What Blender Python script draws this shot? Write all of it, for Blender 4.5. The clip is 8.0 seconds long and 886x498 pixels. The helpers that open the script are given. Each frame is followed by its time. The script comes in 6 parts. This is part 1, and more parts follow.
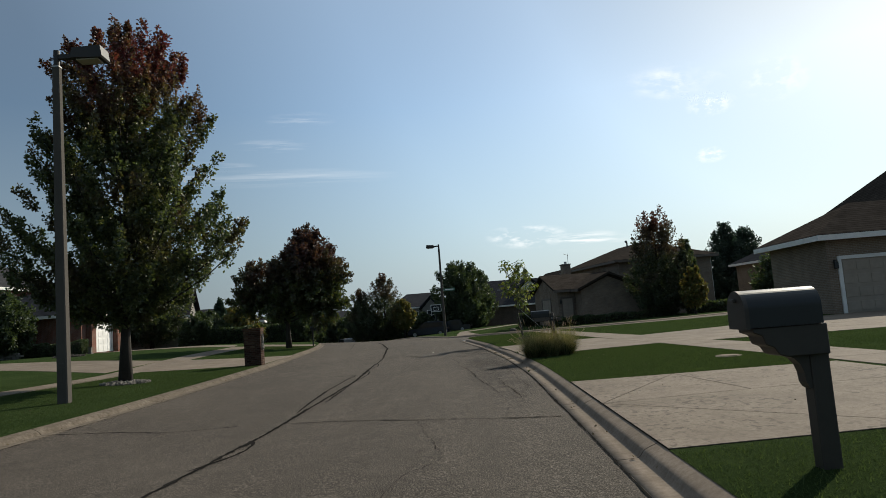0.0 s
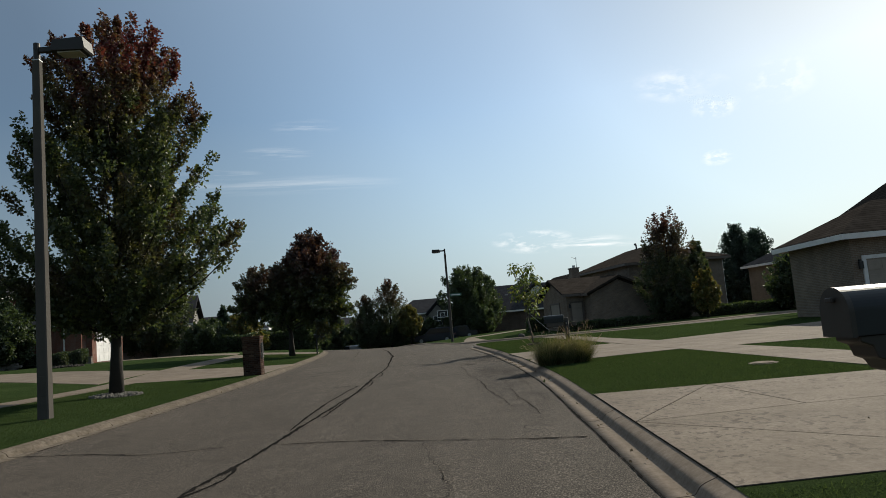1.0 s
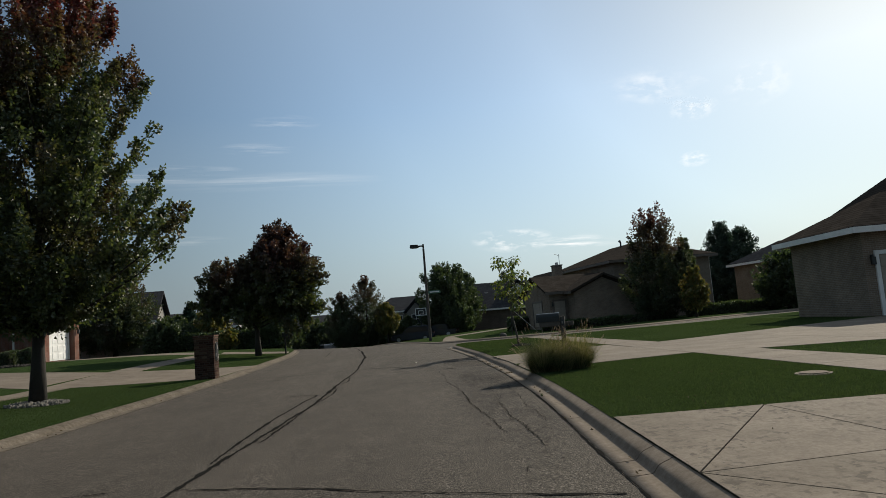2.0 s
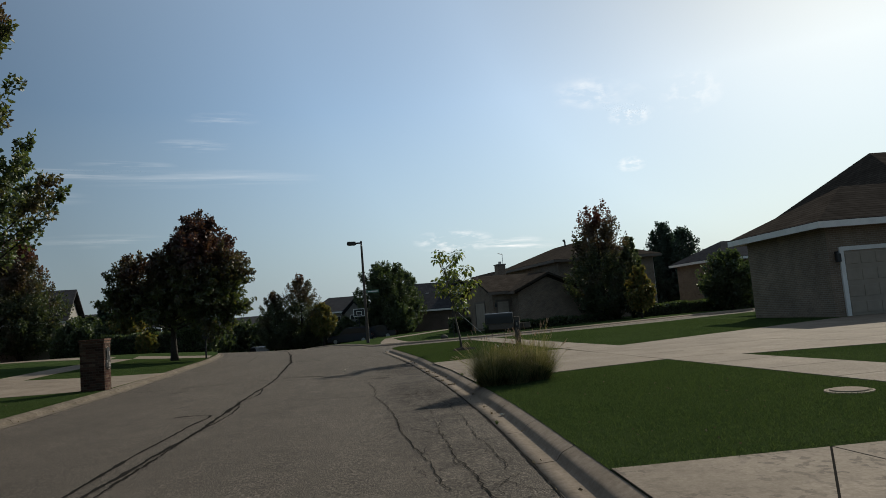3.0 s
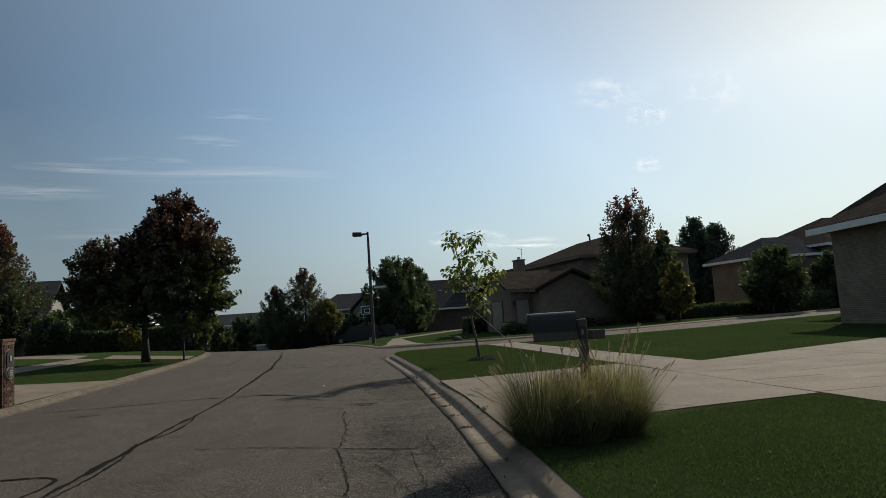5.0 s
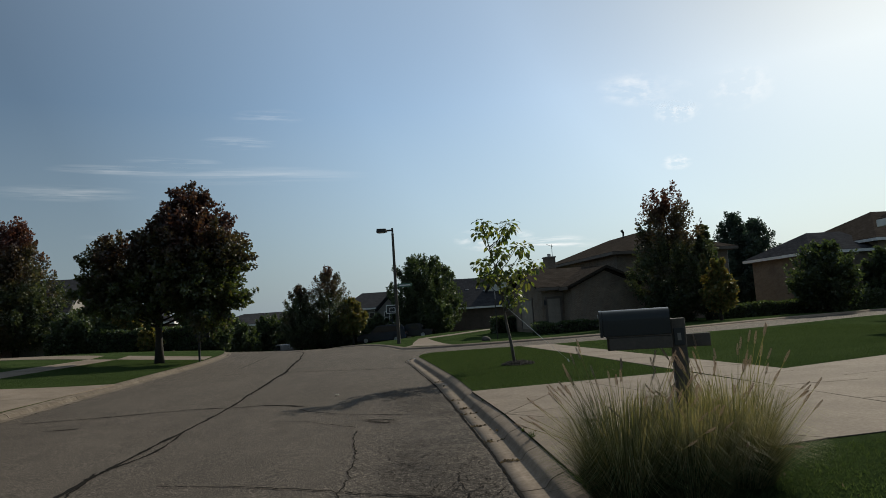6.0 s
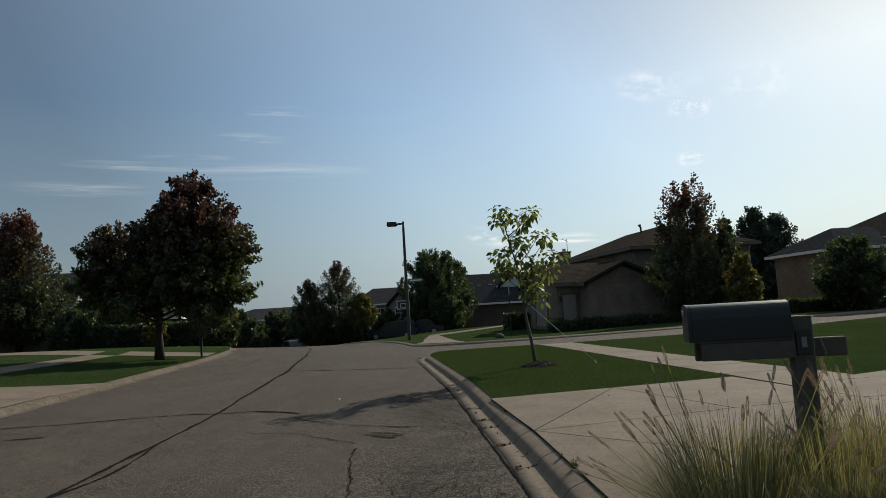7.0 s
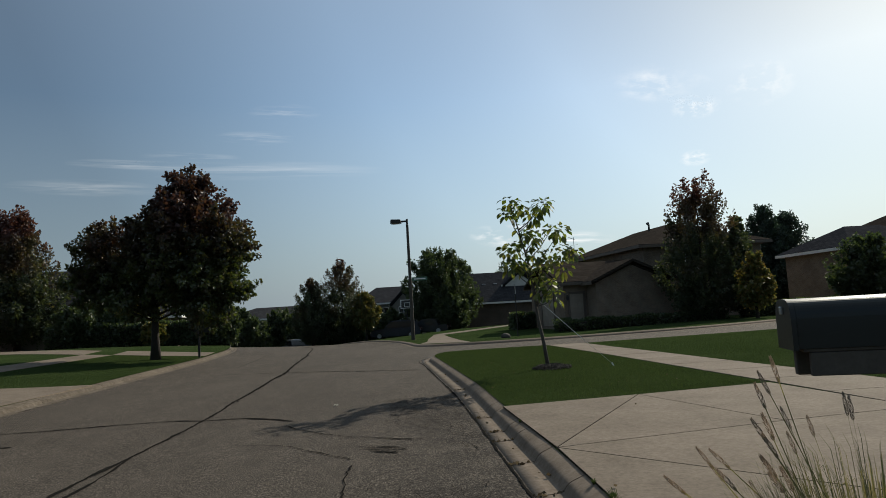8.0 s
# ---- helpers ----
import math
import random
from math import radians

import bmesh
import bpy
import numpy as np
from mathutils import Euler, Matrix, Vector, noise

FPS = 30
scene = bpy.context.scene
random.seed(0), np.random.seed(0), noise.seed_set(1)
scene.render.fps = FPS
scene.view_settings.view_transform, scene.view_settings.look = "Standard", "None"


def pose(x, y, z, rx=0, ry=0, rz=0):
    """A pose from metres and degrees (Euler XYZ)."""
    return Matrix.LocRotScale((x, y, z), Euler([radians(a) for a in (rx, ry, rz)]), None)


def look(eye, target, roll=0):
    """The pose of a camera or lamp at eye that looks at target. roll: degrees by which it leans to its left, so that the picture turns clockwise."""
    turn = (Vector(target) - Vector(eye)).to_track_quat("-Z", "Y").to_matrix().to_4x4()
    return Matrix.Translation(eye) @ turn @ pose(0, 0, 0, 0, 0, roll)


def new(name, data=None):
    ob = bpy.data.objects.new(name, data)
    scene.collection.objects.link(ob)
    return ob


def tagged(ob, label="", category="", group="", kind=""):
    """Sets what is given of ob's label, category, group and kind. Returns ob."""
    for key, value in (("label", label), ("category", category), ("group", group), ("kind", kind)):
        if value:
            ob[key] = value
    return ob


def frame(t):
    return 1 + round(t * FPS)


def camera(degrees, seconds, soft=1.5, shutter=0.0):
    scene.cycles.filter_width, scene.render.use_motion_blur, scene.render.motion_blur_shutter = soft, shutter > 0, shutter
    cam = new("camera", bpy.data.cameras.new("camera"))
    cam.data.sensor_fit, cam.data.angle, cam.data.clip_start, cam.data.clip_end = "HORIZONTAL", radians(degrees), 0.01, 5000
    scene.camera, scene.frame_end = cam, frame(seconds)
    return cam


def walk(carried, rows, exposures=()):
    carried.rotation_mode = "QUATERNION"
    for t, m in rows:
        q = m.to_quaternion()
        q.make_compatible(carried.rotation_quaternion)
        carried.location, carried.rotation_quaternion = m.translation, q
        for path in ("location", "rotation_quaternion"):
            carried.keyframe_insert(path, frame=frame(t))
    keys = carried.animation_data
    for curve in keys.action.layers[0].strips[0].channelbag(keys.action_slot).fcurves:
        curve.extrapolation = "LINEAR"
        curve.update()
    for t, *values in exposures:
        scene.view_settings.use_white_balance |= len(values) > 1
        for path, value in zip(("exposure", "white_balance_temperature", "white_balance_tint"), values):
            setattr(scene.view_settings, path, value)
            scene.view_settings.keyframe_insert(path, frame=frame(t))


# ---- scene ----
cam = camera(66.2, 8.0, soft=0.7)
PATH = [
    (0, (0.502, -0.784, 1.327), (0.435, 1.205, 1.522), -4.5),
    (0.5, (0.486, -0.469, 1.329), (0.413, 1.519, 1.535), -4.6),
    (1, (0.45, 0.287, 1.333), (0.367, 2.274, 1.546), -5.0),
    (1.2, (0.419, 0.768, 1.321), (0.333, 2.754, 1.537), -5.1),
    (2.3, (0.401, 3.439, 1.333), (0.42, 5.429, 1.532), -4.6),
    (2.5, (0.438, 3.909, 1.326), (0.488, 5.899, 1.524), -4.6),
    (3, (0.569, 5.385, 1.307), (0.716, 7.37, 1.499), -4.7),
    (3.5, (0.748, 6.714, 1.307), (0.947, 8.696, 1.496), -4.5),
    (4, (0.858, 7.95, 1.32), (1.054, 9.932, 1.508), -4.5),
    (4.5, (0.903, 9.134, 1.318), (1.058, 11.119, 1.507), -4.1),
    (6, (0.912, 12.127, 1.303), (0.94, 14.117, 1.498), -3.8),
    (6.5, (0.88, 12.882, 1.304), (0.882, 14.874, 1.49), -3.6),
    (7, (0.87, 13.519, 1.299), (0.864, 15.51, 1.485), -3.5),
    (7.5, (0.843, 14.021, 1.286), (0.832, 16.012, 1.471), -3.3),
    (8, (0.824, 14.403, 1.289), (0.806, 16.395, 1.474), -3.4),
]
walk(cam, [(t, look(eye, target, roll)) for t, eye, target, roll in PATH], exposures=[(0.0, 0.42), (1.2, 0.36), (3.0, 0.23), (4.5, 0.18), (8.0, 0.23)])

# ---- world, sun ----
SUN_AZ, SUN_EL = 39.0, 31.0
world = bpy.data.worlds.new("sky")
scene.world = world
world.use_nodes = True
wn = world.node_tree.nodes
wl = world.node_tree.links
sky = wn.new("ShaderNodeTexSky")
sky.sky_type = "NISHITA"
sky.sun_disc = False
sky.sun_elevation = radians(SUN_EL)
sky.sun_rotation = radians(SUN_AZ)
sky.air_density, sky.dust_density, sky.ozone_density = 1.0, 1.0, 2.2
tint = wn.new("ShaderNodeMix")
tint.data_type, tint.blend_type = "RGBA", "MULTIPLY"
tint.inputs[0].default_value = 1.0
tint.inputs[7].default_value = (0.905, 0.99, 0.975, 1.0)
wl.new(sky.outputs[0], tint.inputs[6])
# haze low in the sky, the same all round
co, sep = wn.new("ShaderNodeTexCoord"), wn.new("ShaderNodeSeparateXYZ")
wl.new(co.outputs["Generated"], sep.inputs[0])
fade = wn.new("ShaderNodeValToRGB")
for e, (p, v) in zip([fade.color_ramp.elements[0], fade.color_ramp.elements[1], fade.color_ramp.elements.new(0.12), fade.color_ramp.elements.new(0.3)], ((0.0, 0.9), (0.6, 0.0), (0.12, 0.55), (0.3, 0.14))):
    e.position, e.color = p, (v, v, v, 1)
wl.new(sep.outputs[2], fade.inputs[0])
haze = wn.new("ShaderNodeMix")
haze.data_type = "RGBA"
haze.inputs[7].default_value = (3.7, 4.6, 5.35, 1.0)
wl.new(fade.outputs[0], haze.inputs[0])
wl.new(tint.outputs[2], haze.inputs[6])
# forward scattering: brighter towards the sun, least at right angles to it
SUN_DIR = Vector((math.sin(radians(SUN_AZ)) * math.cos(radians(SUN_EL)), math.cos(radians(SUN_AZ)) * math.cos(radians(SUN_EL)), math.sin(radians(SUN_EL))))
dot = wn.new("ShaderNodeVectorMath")
dot.operation = "DOT_PRODUCT"
dot.inputs[1].default_value = SUN_DIR
wl.new(co.outputs["Generated"], dot.inputs[0])
half = wn.new("ShaderNodeMath")
half.operation = "MULTIPLY_ADD"
half.inputs[1].default_value, half.inputs[2].default_value = 0.5, 0.5
wl.new(dot.outputs["Value"], half.inputs[0])
phase = wn.new("ShaderNodeValToRGB")
pe = phase.color_ramp.elements
pe[0].position, pe[0].color = 0.0, (0.62, 0.62, 0.62, 1)
pe[1].position, pe[1].color = 1.0, (0.55, 0.55, 0.55, 1)
for p, v in ((0.5, 0.54), (0.72, 0.57), (0.87, 0.97), (0.94, 1.0), (0.975, 0.8)):
    e = pe.new(p)
    e.color = (v, v, v, 1)
wl.new(half.outputs[0], phase.inputs[0])
lobe = wn.new("ShaderNodeMix")
lobe.data_type, lobe.blend_type = "RGBA", "MULTIPLY"
lobe.inputs[0].default_value = 1.0
wl.new(haze.outputs[2], lobe.inputs[6])
wl.new(phase.outputs[0], lobe.inputs[7])
wl.new(lobe.outputs[2], wn["Background"].inputs[0])
wn["Background"].inputs[1].default_value = 0.095

sun = new("sun", bpy.data.lights.new("sun", "SUN"))
sun.data.energy, sun.data.angle, sun.data.color = 3.9, radians(0.53), (0.97, 0.9, 0.75)
sun.matrix_world = look(SUN_DIR * 80, (0, 0, 0))


# ---- materials ----
def mat_nodes(name, rough=0.8, metal=0.0, spec=0.5):
    m = bpy.data.materials.new(name)
    m.use_nodes = True
    b = m.node_tree.nodes["Principled BSDF"]
    b.inputs["Roughness"].default_value = rough
    b.inputs["Metallic"].default_value = metal
    b.inputs["Specular IOR Level"].default_value = spec
    return m, m.node_tree.nodes, m.node_tree.links, b


def ramp(nodes, links, fac, stops):
    r = nodes.new("ShaderNodeValToRGB")
    els = r.color_ramp.elements
    while len(els) < len(stops):
        els.new(0.5)
    for e, (p, c) in zip(els, stops):
        e.position, e.color = p, (*c, 1)
    links.new(fac, r.inputs[0])
    return r.outputs[0]


def noise_tex(nodes, links, scale, detail=4, rough=0.6, coord="Object", stretch=None):
    tc = nodes.new("ShaderNodeTexCoord")
    n = nodes.new("ShaderNodeTexNoise")
    n.inputs["Scale"].default_value, n.inputs["Detail"].default_value, n.inputs["Roughness"].default_value = scale, detail, rough
    if stretch:
        mp = nodes.new("ShaderNodeMapping")
        mp.inputs["Scale"].default_value = stretch
        links.new(tc.outputs[coord], mp.inputs[0])
        links.new(mp.outputs[0], n.inputs["Vector"])
    else:
        links.new(tc.outputs[coord], n.inputs["Vector"])
    return n.outputs[0]


def mix_col(nodes, links, fac, a, b, blend="MIX"):
    m = nodes.new("ShaderNodeMix")
    m.data_type, m.blend_type = "RGBA", blend
    for sock, v in ((m.inputs[0], fac), (m.inputs[6], a), (m.inputs[7], b)):
        if isinstance(v, (int, float)):
            sock.default_value = v
        elif isinstance(v, tuple):
            sock.default_value = (*v, 1)
        else:
            links.new(v, sock)
    return m.outputs[2]


def bump(nodes, links, bsdf, height, strength=0.3, dist=0.01):
    b = nodes.new("ShaderNodeBump")
    b.inputs["Strength"].default_value, b.inputs["Distance"].default_value = strength, dist
    links.new(height, b.inputs["Height"])
    links.new(b.outputs[0], bsdf.inputs["Normal"])


def surface(name, dark, light, rough=0.8, metal=0.0, fine=60, broad=1.2, relief=0.3, dist=0.004, spec=0.4, vary=0.0):
    """A surface with grain and broad stains; vary adds a change of brightness from piece to piece."""
    m, n, l, b = mat_nodes(name, rough, metal, spec)
    f = noise_tex(n, l, fine, 6, 0.7)
    g = noise_tex(n, l, broad, 5, 0.65)
    c1 = ramp(n, l, f, [(0.3, dark), (0.7, light)])
    mid = tuple((p + q) / 2 for p, q in zip(dark, light))
    c2 = ramp(n, l, g, [(0.35, tuple(v * 0.8 for v in mid)), (0.65, tuple(min(1, v * 1.15) for v in mid))])
    c = mix_col(n, l, 0.5, c1, c2)
    if vary:
        o = n.new("ShaderNodeObjectInfo")
        k = ramp(n, l, o.outputs["Random"], [(0, (1 - vary,) * 3), (1, (1,) * 3)])
        c = mix_col(n, l, 1.0, c, k, "MULTIPLY")
    l.new(c, b.inputs["Base Color"])
    if relief:
        bump(n, l, b, f, relief, dist)
    return m


def brick_surface(name, c1, c2, mortar, width=0.2, height=0.067):
    m, n, l, b = mat_nodes(name, 0.95, 0, 0.08)
    tc = n.new("ShaderNodeTexCoord")
    sep = n.new("ShaderNodeSeparateXYZ")
    l.new(tc.outputs["Object"], sep.inputs[0])
    add = n.new("ShaderNodeMath")
    l.new(sep.outputs[0], add.inputs[0])
    l.new(sep.outputs[1], add.inputs[1])
    comb = n.new("ShaderNodeCombineXYZ")
    l.new(add.outputs[0], comb.inputs[0])
    l.new(sep.outputs[2], comb.inputs[1])
    br = n.new("ShaderNodeTexBrick")
    br.inputs["Color1"].default_value, br.inputs["Color2"].default_value, br.inputs["Mortar"].default_value = (*c1, 1), (*c2, 1), (*mortar, 1)
    br.inputs["Scale"].default_value, br.inputs["Brick Width"].default_value, br.inputs["Row Height"].default_value = 1.0, width, height
    br.inputs["Mortar Size"].default_value = 0.007
    l.new(comb.outputs[0], br.inputs["Vector"])
    g = noise_tex(n, l, 0.9, 4)
    k = ramp(n, l, g, [(0.3, (0.75,) * 3), (0.7, (1.1,) * 3)])
    l.new(mix_col(n, l, 1.0, br.outputs[0], k, "MULTIPLY"), b.inputs["Base Color"])
    bump(n, l, b, br.outputs["Fac"], -0.5, 0.008)
    return m


def shingle_surface(name, dark, light):
    m, n, l, b = mat_nodes(name, 1.0, 0, 0.0)
    tc = n.new("ShaderNodeTexCoord")
    sep = n.new("ShaderNodeSeparateXYZ")
    l.new(tc.outputs["Object"], sep.inputs[0])
    add = n.new("ShaderNodeMath")
    l.new(sep.outputs[0], add.inputs[0])
    l.new(sep.outputs[1], add.inputs[1])
    comb = n.new("ShaderNodeCombineXYZ")
    l.new(add.outputs[0], comb.inputs[0])
    l.new(sep.outputs[2], comb.inputs[1])
    br = n.new("ShaderNodeTexBrick")
    mid = tuple(0.5 * (p + q) for p, q in zip(dark, light))
    br.inputs["Color1"].default_value, br.inputs["Color2"].default_value, br.inputs["Mortar"].default_value = (*light, 1), (*mid, 1), (*dark, 1)
    br.inputs["Scale"].default_value, br.inputs["Brick Width"].default_value, br.inputs["Row Height"].default_value = 1.0, 0.32, 0.1
    br.inputs["Mortar Size"].default_value = 0.01
    l.new(comb.outputs[0], br.inputs["Vector"])
    g = noise_tex(n, l, 1.3, 5)
    k = ramp(n, l, g, [(0.3, (0.8,) * 3), (0.7, (1.12,) * 3)])
    l.new(mix_col(n, l, 1.0, br.outputs[0], k, "MULTIPLY"), b.inputs["Base Color"])
    return m


def leaf_surface(name, cols, through_col, high=None, high_from=0.0, high_to=1.0, clump=0.5, gloss=0.05):
    """Leaves: colour changes leaf by leaf and in patches; light passes through. high: a second set of colours that takes over with height."""
    m = bpy.data.materials.new(name)
    m.use_nodes = True
    n, l = m.node_tree.nodes, m.node_tree.links
    n.remove(n["Principled BSDF"])
    geo = n.new("ShaderNodeNewGeometry")
    c = ramp(n, l, geo.outputs["Random Per Island"], [(i / max(1, len(cols) - 1), col) for i, col in enumerate(cols)])
    t = None
    if high:
        tc = n.new("ShaderNodeTexCoord")
        sep = n.new("ShaderNodeSeparateXYZ")
        l.new(tc.outputs["Object"], sep.inputs[0])
        mr = n.new("ShaderNodeMapRange")
        mr.inputs[1].default_value, mr.inputs[2].default_value = high_from, high_to
        l.new(sep.outputs[2], mr.inputs[0])
        pn = noise_tex(n, l, clump, 3, 0.6)
        ad = n.new("ShaderNodeMath")
        ad.operation = "MULTIPLY_ADD"
        ad.inputs[1].default_value, ad.inputs[2].default_value = 2.4, -1.2
        l.new(pn, ad.inputs[0])
        sm = n.new("ShaderNodeMath")
        l.new(mr.outputs[0], sm.inputs[0])
        l.new(ad.outputs[0], sm.inputs[1])
        sm.use_clamp = True
        hc = ramp(n, l, geo.outputs["Random Per Island"], [(i / max(1, len(high) - 1), col) for i, col in enumerate(high)])
        c = mix_col(n, l, sm.outputs[0], c, hc)
    d = n.new("ShaderNodeBsdfDiffuse")
    tr = n.new("ShaderNodeBsdfTranslucent")
    gl = n.new("ShaderNodeBsdfGlossy")
    gl.inputs["Roughness"].default_value = 0.45
    mx, mg = n.new("ShaderNodeMixShader"), n.new("ShaderNodeMixShader")
    mx.inputs[0].default_value, mg.inputs[0].default_value = 0.33, gloss
    l.new(c, d.inputs[0])
    l.new(mix_col(n, l, 1.0, c, through_col, "MULTIPLY"), tr.inputs[0])
    l.new(d.outputs[0], mx.inputs[1])
    l.new(tr.outputs[0], mx.inputs[2])
    l.new(mx.outputs[0], mg.inputs[1])
    l.new(gl.outputs[0], mg.inputs[2])
    l.new(mg.outputs[0], n["Material Output"].inputs[0])
    return m


def asphalt_surface():
    m, n, l, b = mat_nodes("worn_asphalt", 0.95, 0, 0.12)
    f = noise_tex(n, l, 70, 2, 0.7)
    h = noise_tex(n, l, 150, 1, 0.5)
    s = noise_tex(n, l, 24, 3, 0.7)
    g = noise_tex(n, l, 0.35, 6, 0.7, stretch=(1, 0.35, 1))
    p = noise_tex(n, l, 2.4, 4, 0.7)
    c = ramp(n, l, f, [(0.34, (0.0236, 0.0192, 0.0154)), (0.5, (0.06, 0.0498, 0.0405)), (0.6, (0.116, 0.0975, 0.08)), (0.7, (0.211, 0.181, 0.151))])
    for tex, lo, hi in ((h, 0.7, 1.35), (g, 0.78, 1.14), (s, 0.8, 1.2), (p, 0.86, 1.12)):
        c = mix_col(n, l, 1.0, c, ramp(n, l, tex, [(0.3, (lo,) * 3), (0.7, (hi,) * 3)]), "MULTIPLY")
    tc = n.new("ShaderNodeTexCoord")
    # ravelled, crazed stretch in the wheel lane by the gutter
    flat = n.new("ShaderNodeMapping")
    flat.inputs["Location"].default_value, flat.inputs["Scale"].default_value = (-1.15 / 1.25, -18.0 / 10.5, 0), (1 / 1.25, 1 / 10.5, 0)
    l.new(tc.outputs["Object"], flat.inputs[0])
    ln_ = n.new("ShaderNodeVectorMath")
    ln_.operation = "LENGTH"
    l.new(flat.outputs[0], ln_.inputs[0])
    worn = ramp(n, l, ln_.outputs["Value"], [(0.45, (1,) * 3), (1.0, (0,) * 3)])
    patchy = ramp(n, l, noise_tex(n, l, 1.1, 4, 0.7), [(0.38, (0.0,) * 3), (0.55, (1,) * 3)])
    worn = mix_col(n, l, 1.0, worn, patchy, "MULTIPLY")
    c = mix_col(n, l, worn, c, mix_col(n, l, 1.0, c, ramp(n, l, s, [(0.4, (0.45, 0.45, 0.46)), (0.62, (0.95, 0.95, 0.96))]), "MULTIPLY"))
    l.new(c, b.inputs["Base Color"])
    bump(n, l, b, f, 1.0, 0.006)
    return m


def grass_surface():
    m, n, l, b = mat_nodes("lawn_grass", 1.0, 0, 0.0)
    f = noise_tex(n, l, 55, 5, 0.8)
    g = noise_tex(n, l, 0.5, 5, 0.65)
    c = ramp(n, l, f, [(0.3, (0.017, 0.027, 0.011)), (0.55, (0.037, 0.058, 0.022)), (0.8, (0.068, 0.092, 0.037))])
    k = ramp(n, l, g, [(0.3, (0.76, 0.8, 0.72)), (0.7, (1.22, 1.14, 1.15))])
    l.new(mix_col(n, l, 1.0, c, k, "MULTIPLY"), b.inputs["Base Color"])
    bump(n, l, b, f, 1.0, 0.03)
    return m


def glass_dark():
    m, n, l, b = mat_nodes("window_glass", 0.05, 0, 0.6)
    b.inputs["Base Color"].default_value = (0.02, 0.024, 0.028, 1)
    return m


def plain(name, col, rough=0.5, metal=0.0):
    return surface(name, tuple(v * 0.88 for v in col), tuple(min(1, v * 1.08) for v in col), rough, metal, 40, 2.0, 0.05, 0.001)


M_ASPHALT, M_GRASS, M_GLASS = asphalt_surface(), grass_surface(), glass_dark()
M_CONCRETE = surface("concrete_flatwork", (0.148, 0.12, 0.095), (0.214, 0.176, 0.141), 0.9, 0, 90, 0.8, 0.3, 0.003, 0.12, 0.10)


def mottle(mat, lo, hi, scale, fine):
    """Weathering on concrete: blotches, dirt and pitting at two sizes."""
    n, l = mat.node_tree.nodes, mat.node_tree.links
    b = n["Principled BSDF"]
    c = b.inputs["Base Color"].links[0].from_socket
    for sc, a, z, w in ((scale, lo, hi, 0.22), (fine, lo * 0.95, hi * 1.05, 0.14)):
        c = mix_col(n, l, 1.0, c, ramp(n, l, noise_tex(n, l, sc, 4, 0.7), [(0.5 - w, (a, a * 0.98, a * 0.95)), (0.5 + w, (z,) * 3)]), "MULTIPLY")
    l.new(c, b.inputs["Base Color"])


mottle(M_CONCRETE, 0.86, 1.08, 1.6, 26)
M_STAINED = M_CONCRETE.copy()
M_STAINED.name = "leaf_stained_concrete"
sn, sl = M_STAINED.node_tree.nodes, M_STAINED.node_tree.links
sb = sn["Principled BSDF"]
under = sb.inputs["Base Color"].links[0].from_socket
spots = ramp(sn, sl, noise_tex(sn, sl, 8, 5, 0.62, stretch=(1.35, 1, 1)), [(0.53, (0,) * 3), (0.58, (1,) * 3)])
where = ramp(sn, sl, noise_tex(sn, sl, 1.1, 4, 0.65), [(0.42, (0.05,) * 3), (0.58, (0.55,) * 3)])
sl.new(mix_col(sn, sl, mix_col(sn, sl, 1.0, spots, where, "MULTIPLY"), under, (0.036, 0.028, 0.022)), sb.inputs["Base Color"])
M_CURB = surface("curb_concrete", (0.172, 0.137, 0.109), (0.25, 0.204, 0.165), 0.95, 0, 55, 1.5, 0.1, 0.002, 0.08, 0.12)
mottle(M_CURB, 0.9, 1.06, 3.0, 17)
M_CURB_OLD = surface("old_curb_concrete", (0.1, 0.083, 0.066), (0.17, 0.143, 0.116), 0.95, 0, 55, 1.5, 0.1, 0.002, 0.08, 0.12)
mottle(M_CURB_OLD, 0.75, 1.1, 3.0, 13)
M_TAR = surface("crack_sealer", (0.013, 0.0122, 0.0115), (0.027, 0.025, 0.0232), 1.0, 0, 50, 2, 0.3, 0.003, 0.0)
M_BARK = surface("bark", (0.016, 0.0135, 0.011), (0.052, 0.044, 0.036), 0.95, 0, 25, 3, 0.8, 0.02)
M_BARK_YOUNG = surface("young_bark", (0.06, 0.052, 0.044), (0.12, 0.105, 0.088), 0.9, 0, 30, 5, 0.4, 0.006)
M_MULCH = surface("mulch", (0.022, 0.018, 0.015), (0.065, 0.054, 0.044), 0.95, 0, 40, 4, 0.8, 0.02)
M_STONE = surface("landscape_stone", (0.09, 0.082, 0.07), (0.25, 0.23, 0.2), 0.9, 0, 30, 5, 0.4, 0.01, 0.3, 0.35)
M_POLE = surface("aggregate_concrete_pole", (0.04, 0.036, 0.031), (0.125, 0.113, 0.1), 0.9, 0, 110, 2, 0.3, 0.003, 0.15)
M_BRONZE = plain("dark_bronze_paint", (0.028, 0.024, 0.02), 0.5)
M_LENS = plain("lamp_lens", (0.42, 0.38, 0.30), 0.25)
M_BRICK_RED = brick_surface("red_brick", (0.20, 0.075, 0.05), (0.13, 0.05, 0.035), (0.25, 0.22, 0.19))
M_BRICK_TAN = brick_surface("tan_brick", (0.23, 0.175, 0.13), (0.18, 0.138, 0.105), (0.28, 0.25, 0.21))
M_BRICK_BROWN = brick_surface("brown_brick", (0.12, 0.088, 0.07), (0.095, 0.07, 0.056), (0.14, 0.125, 0.105))
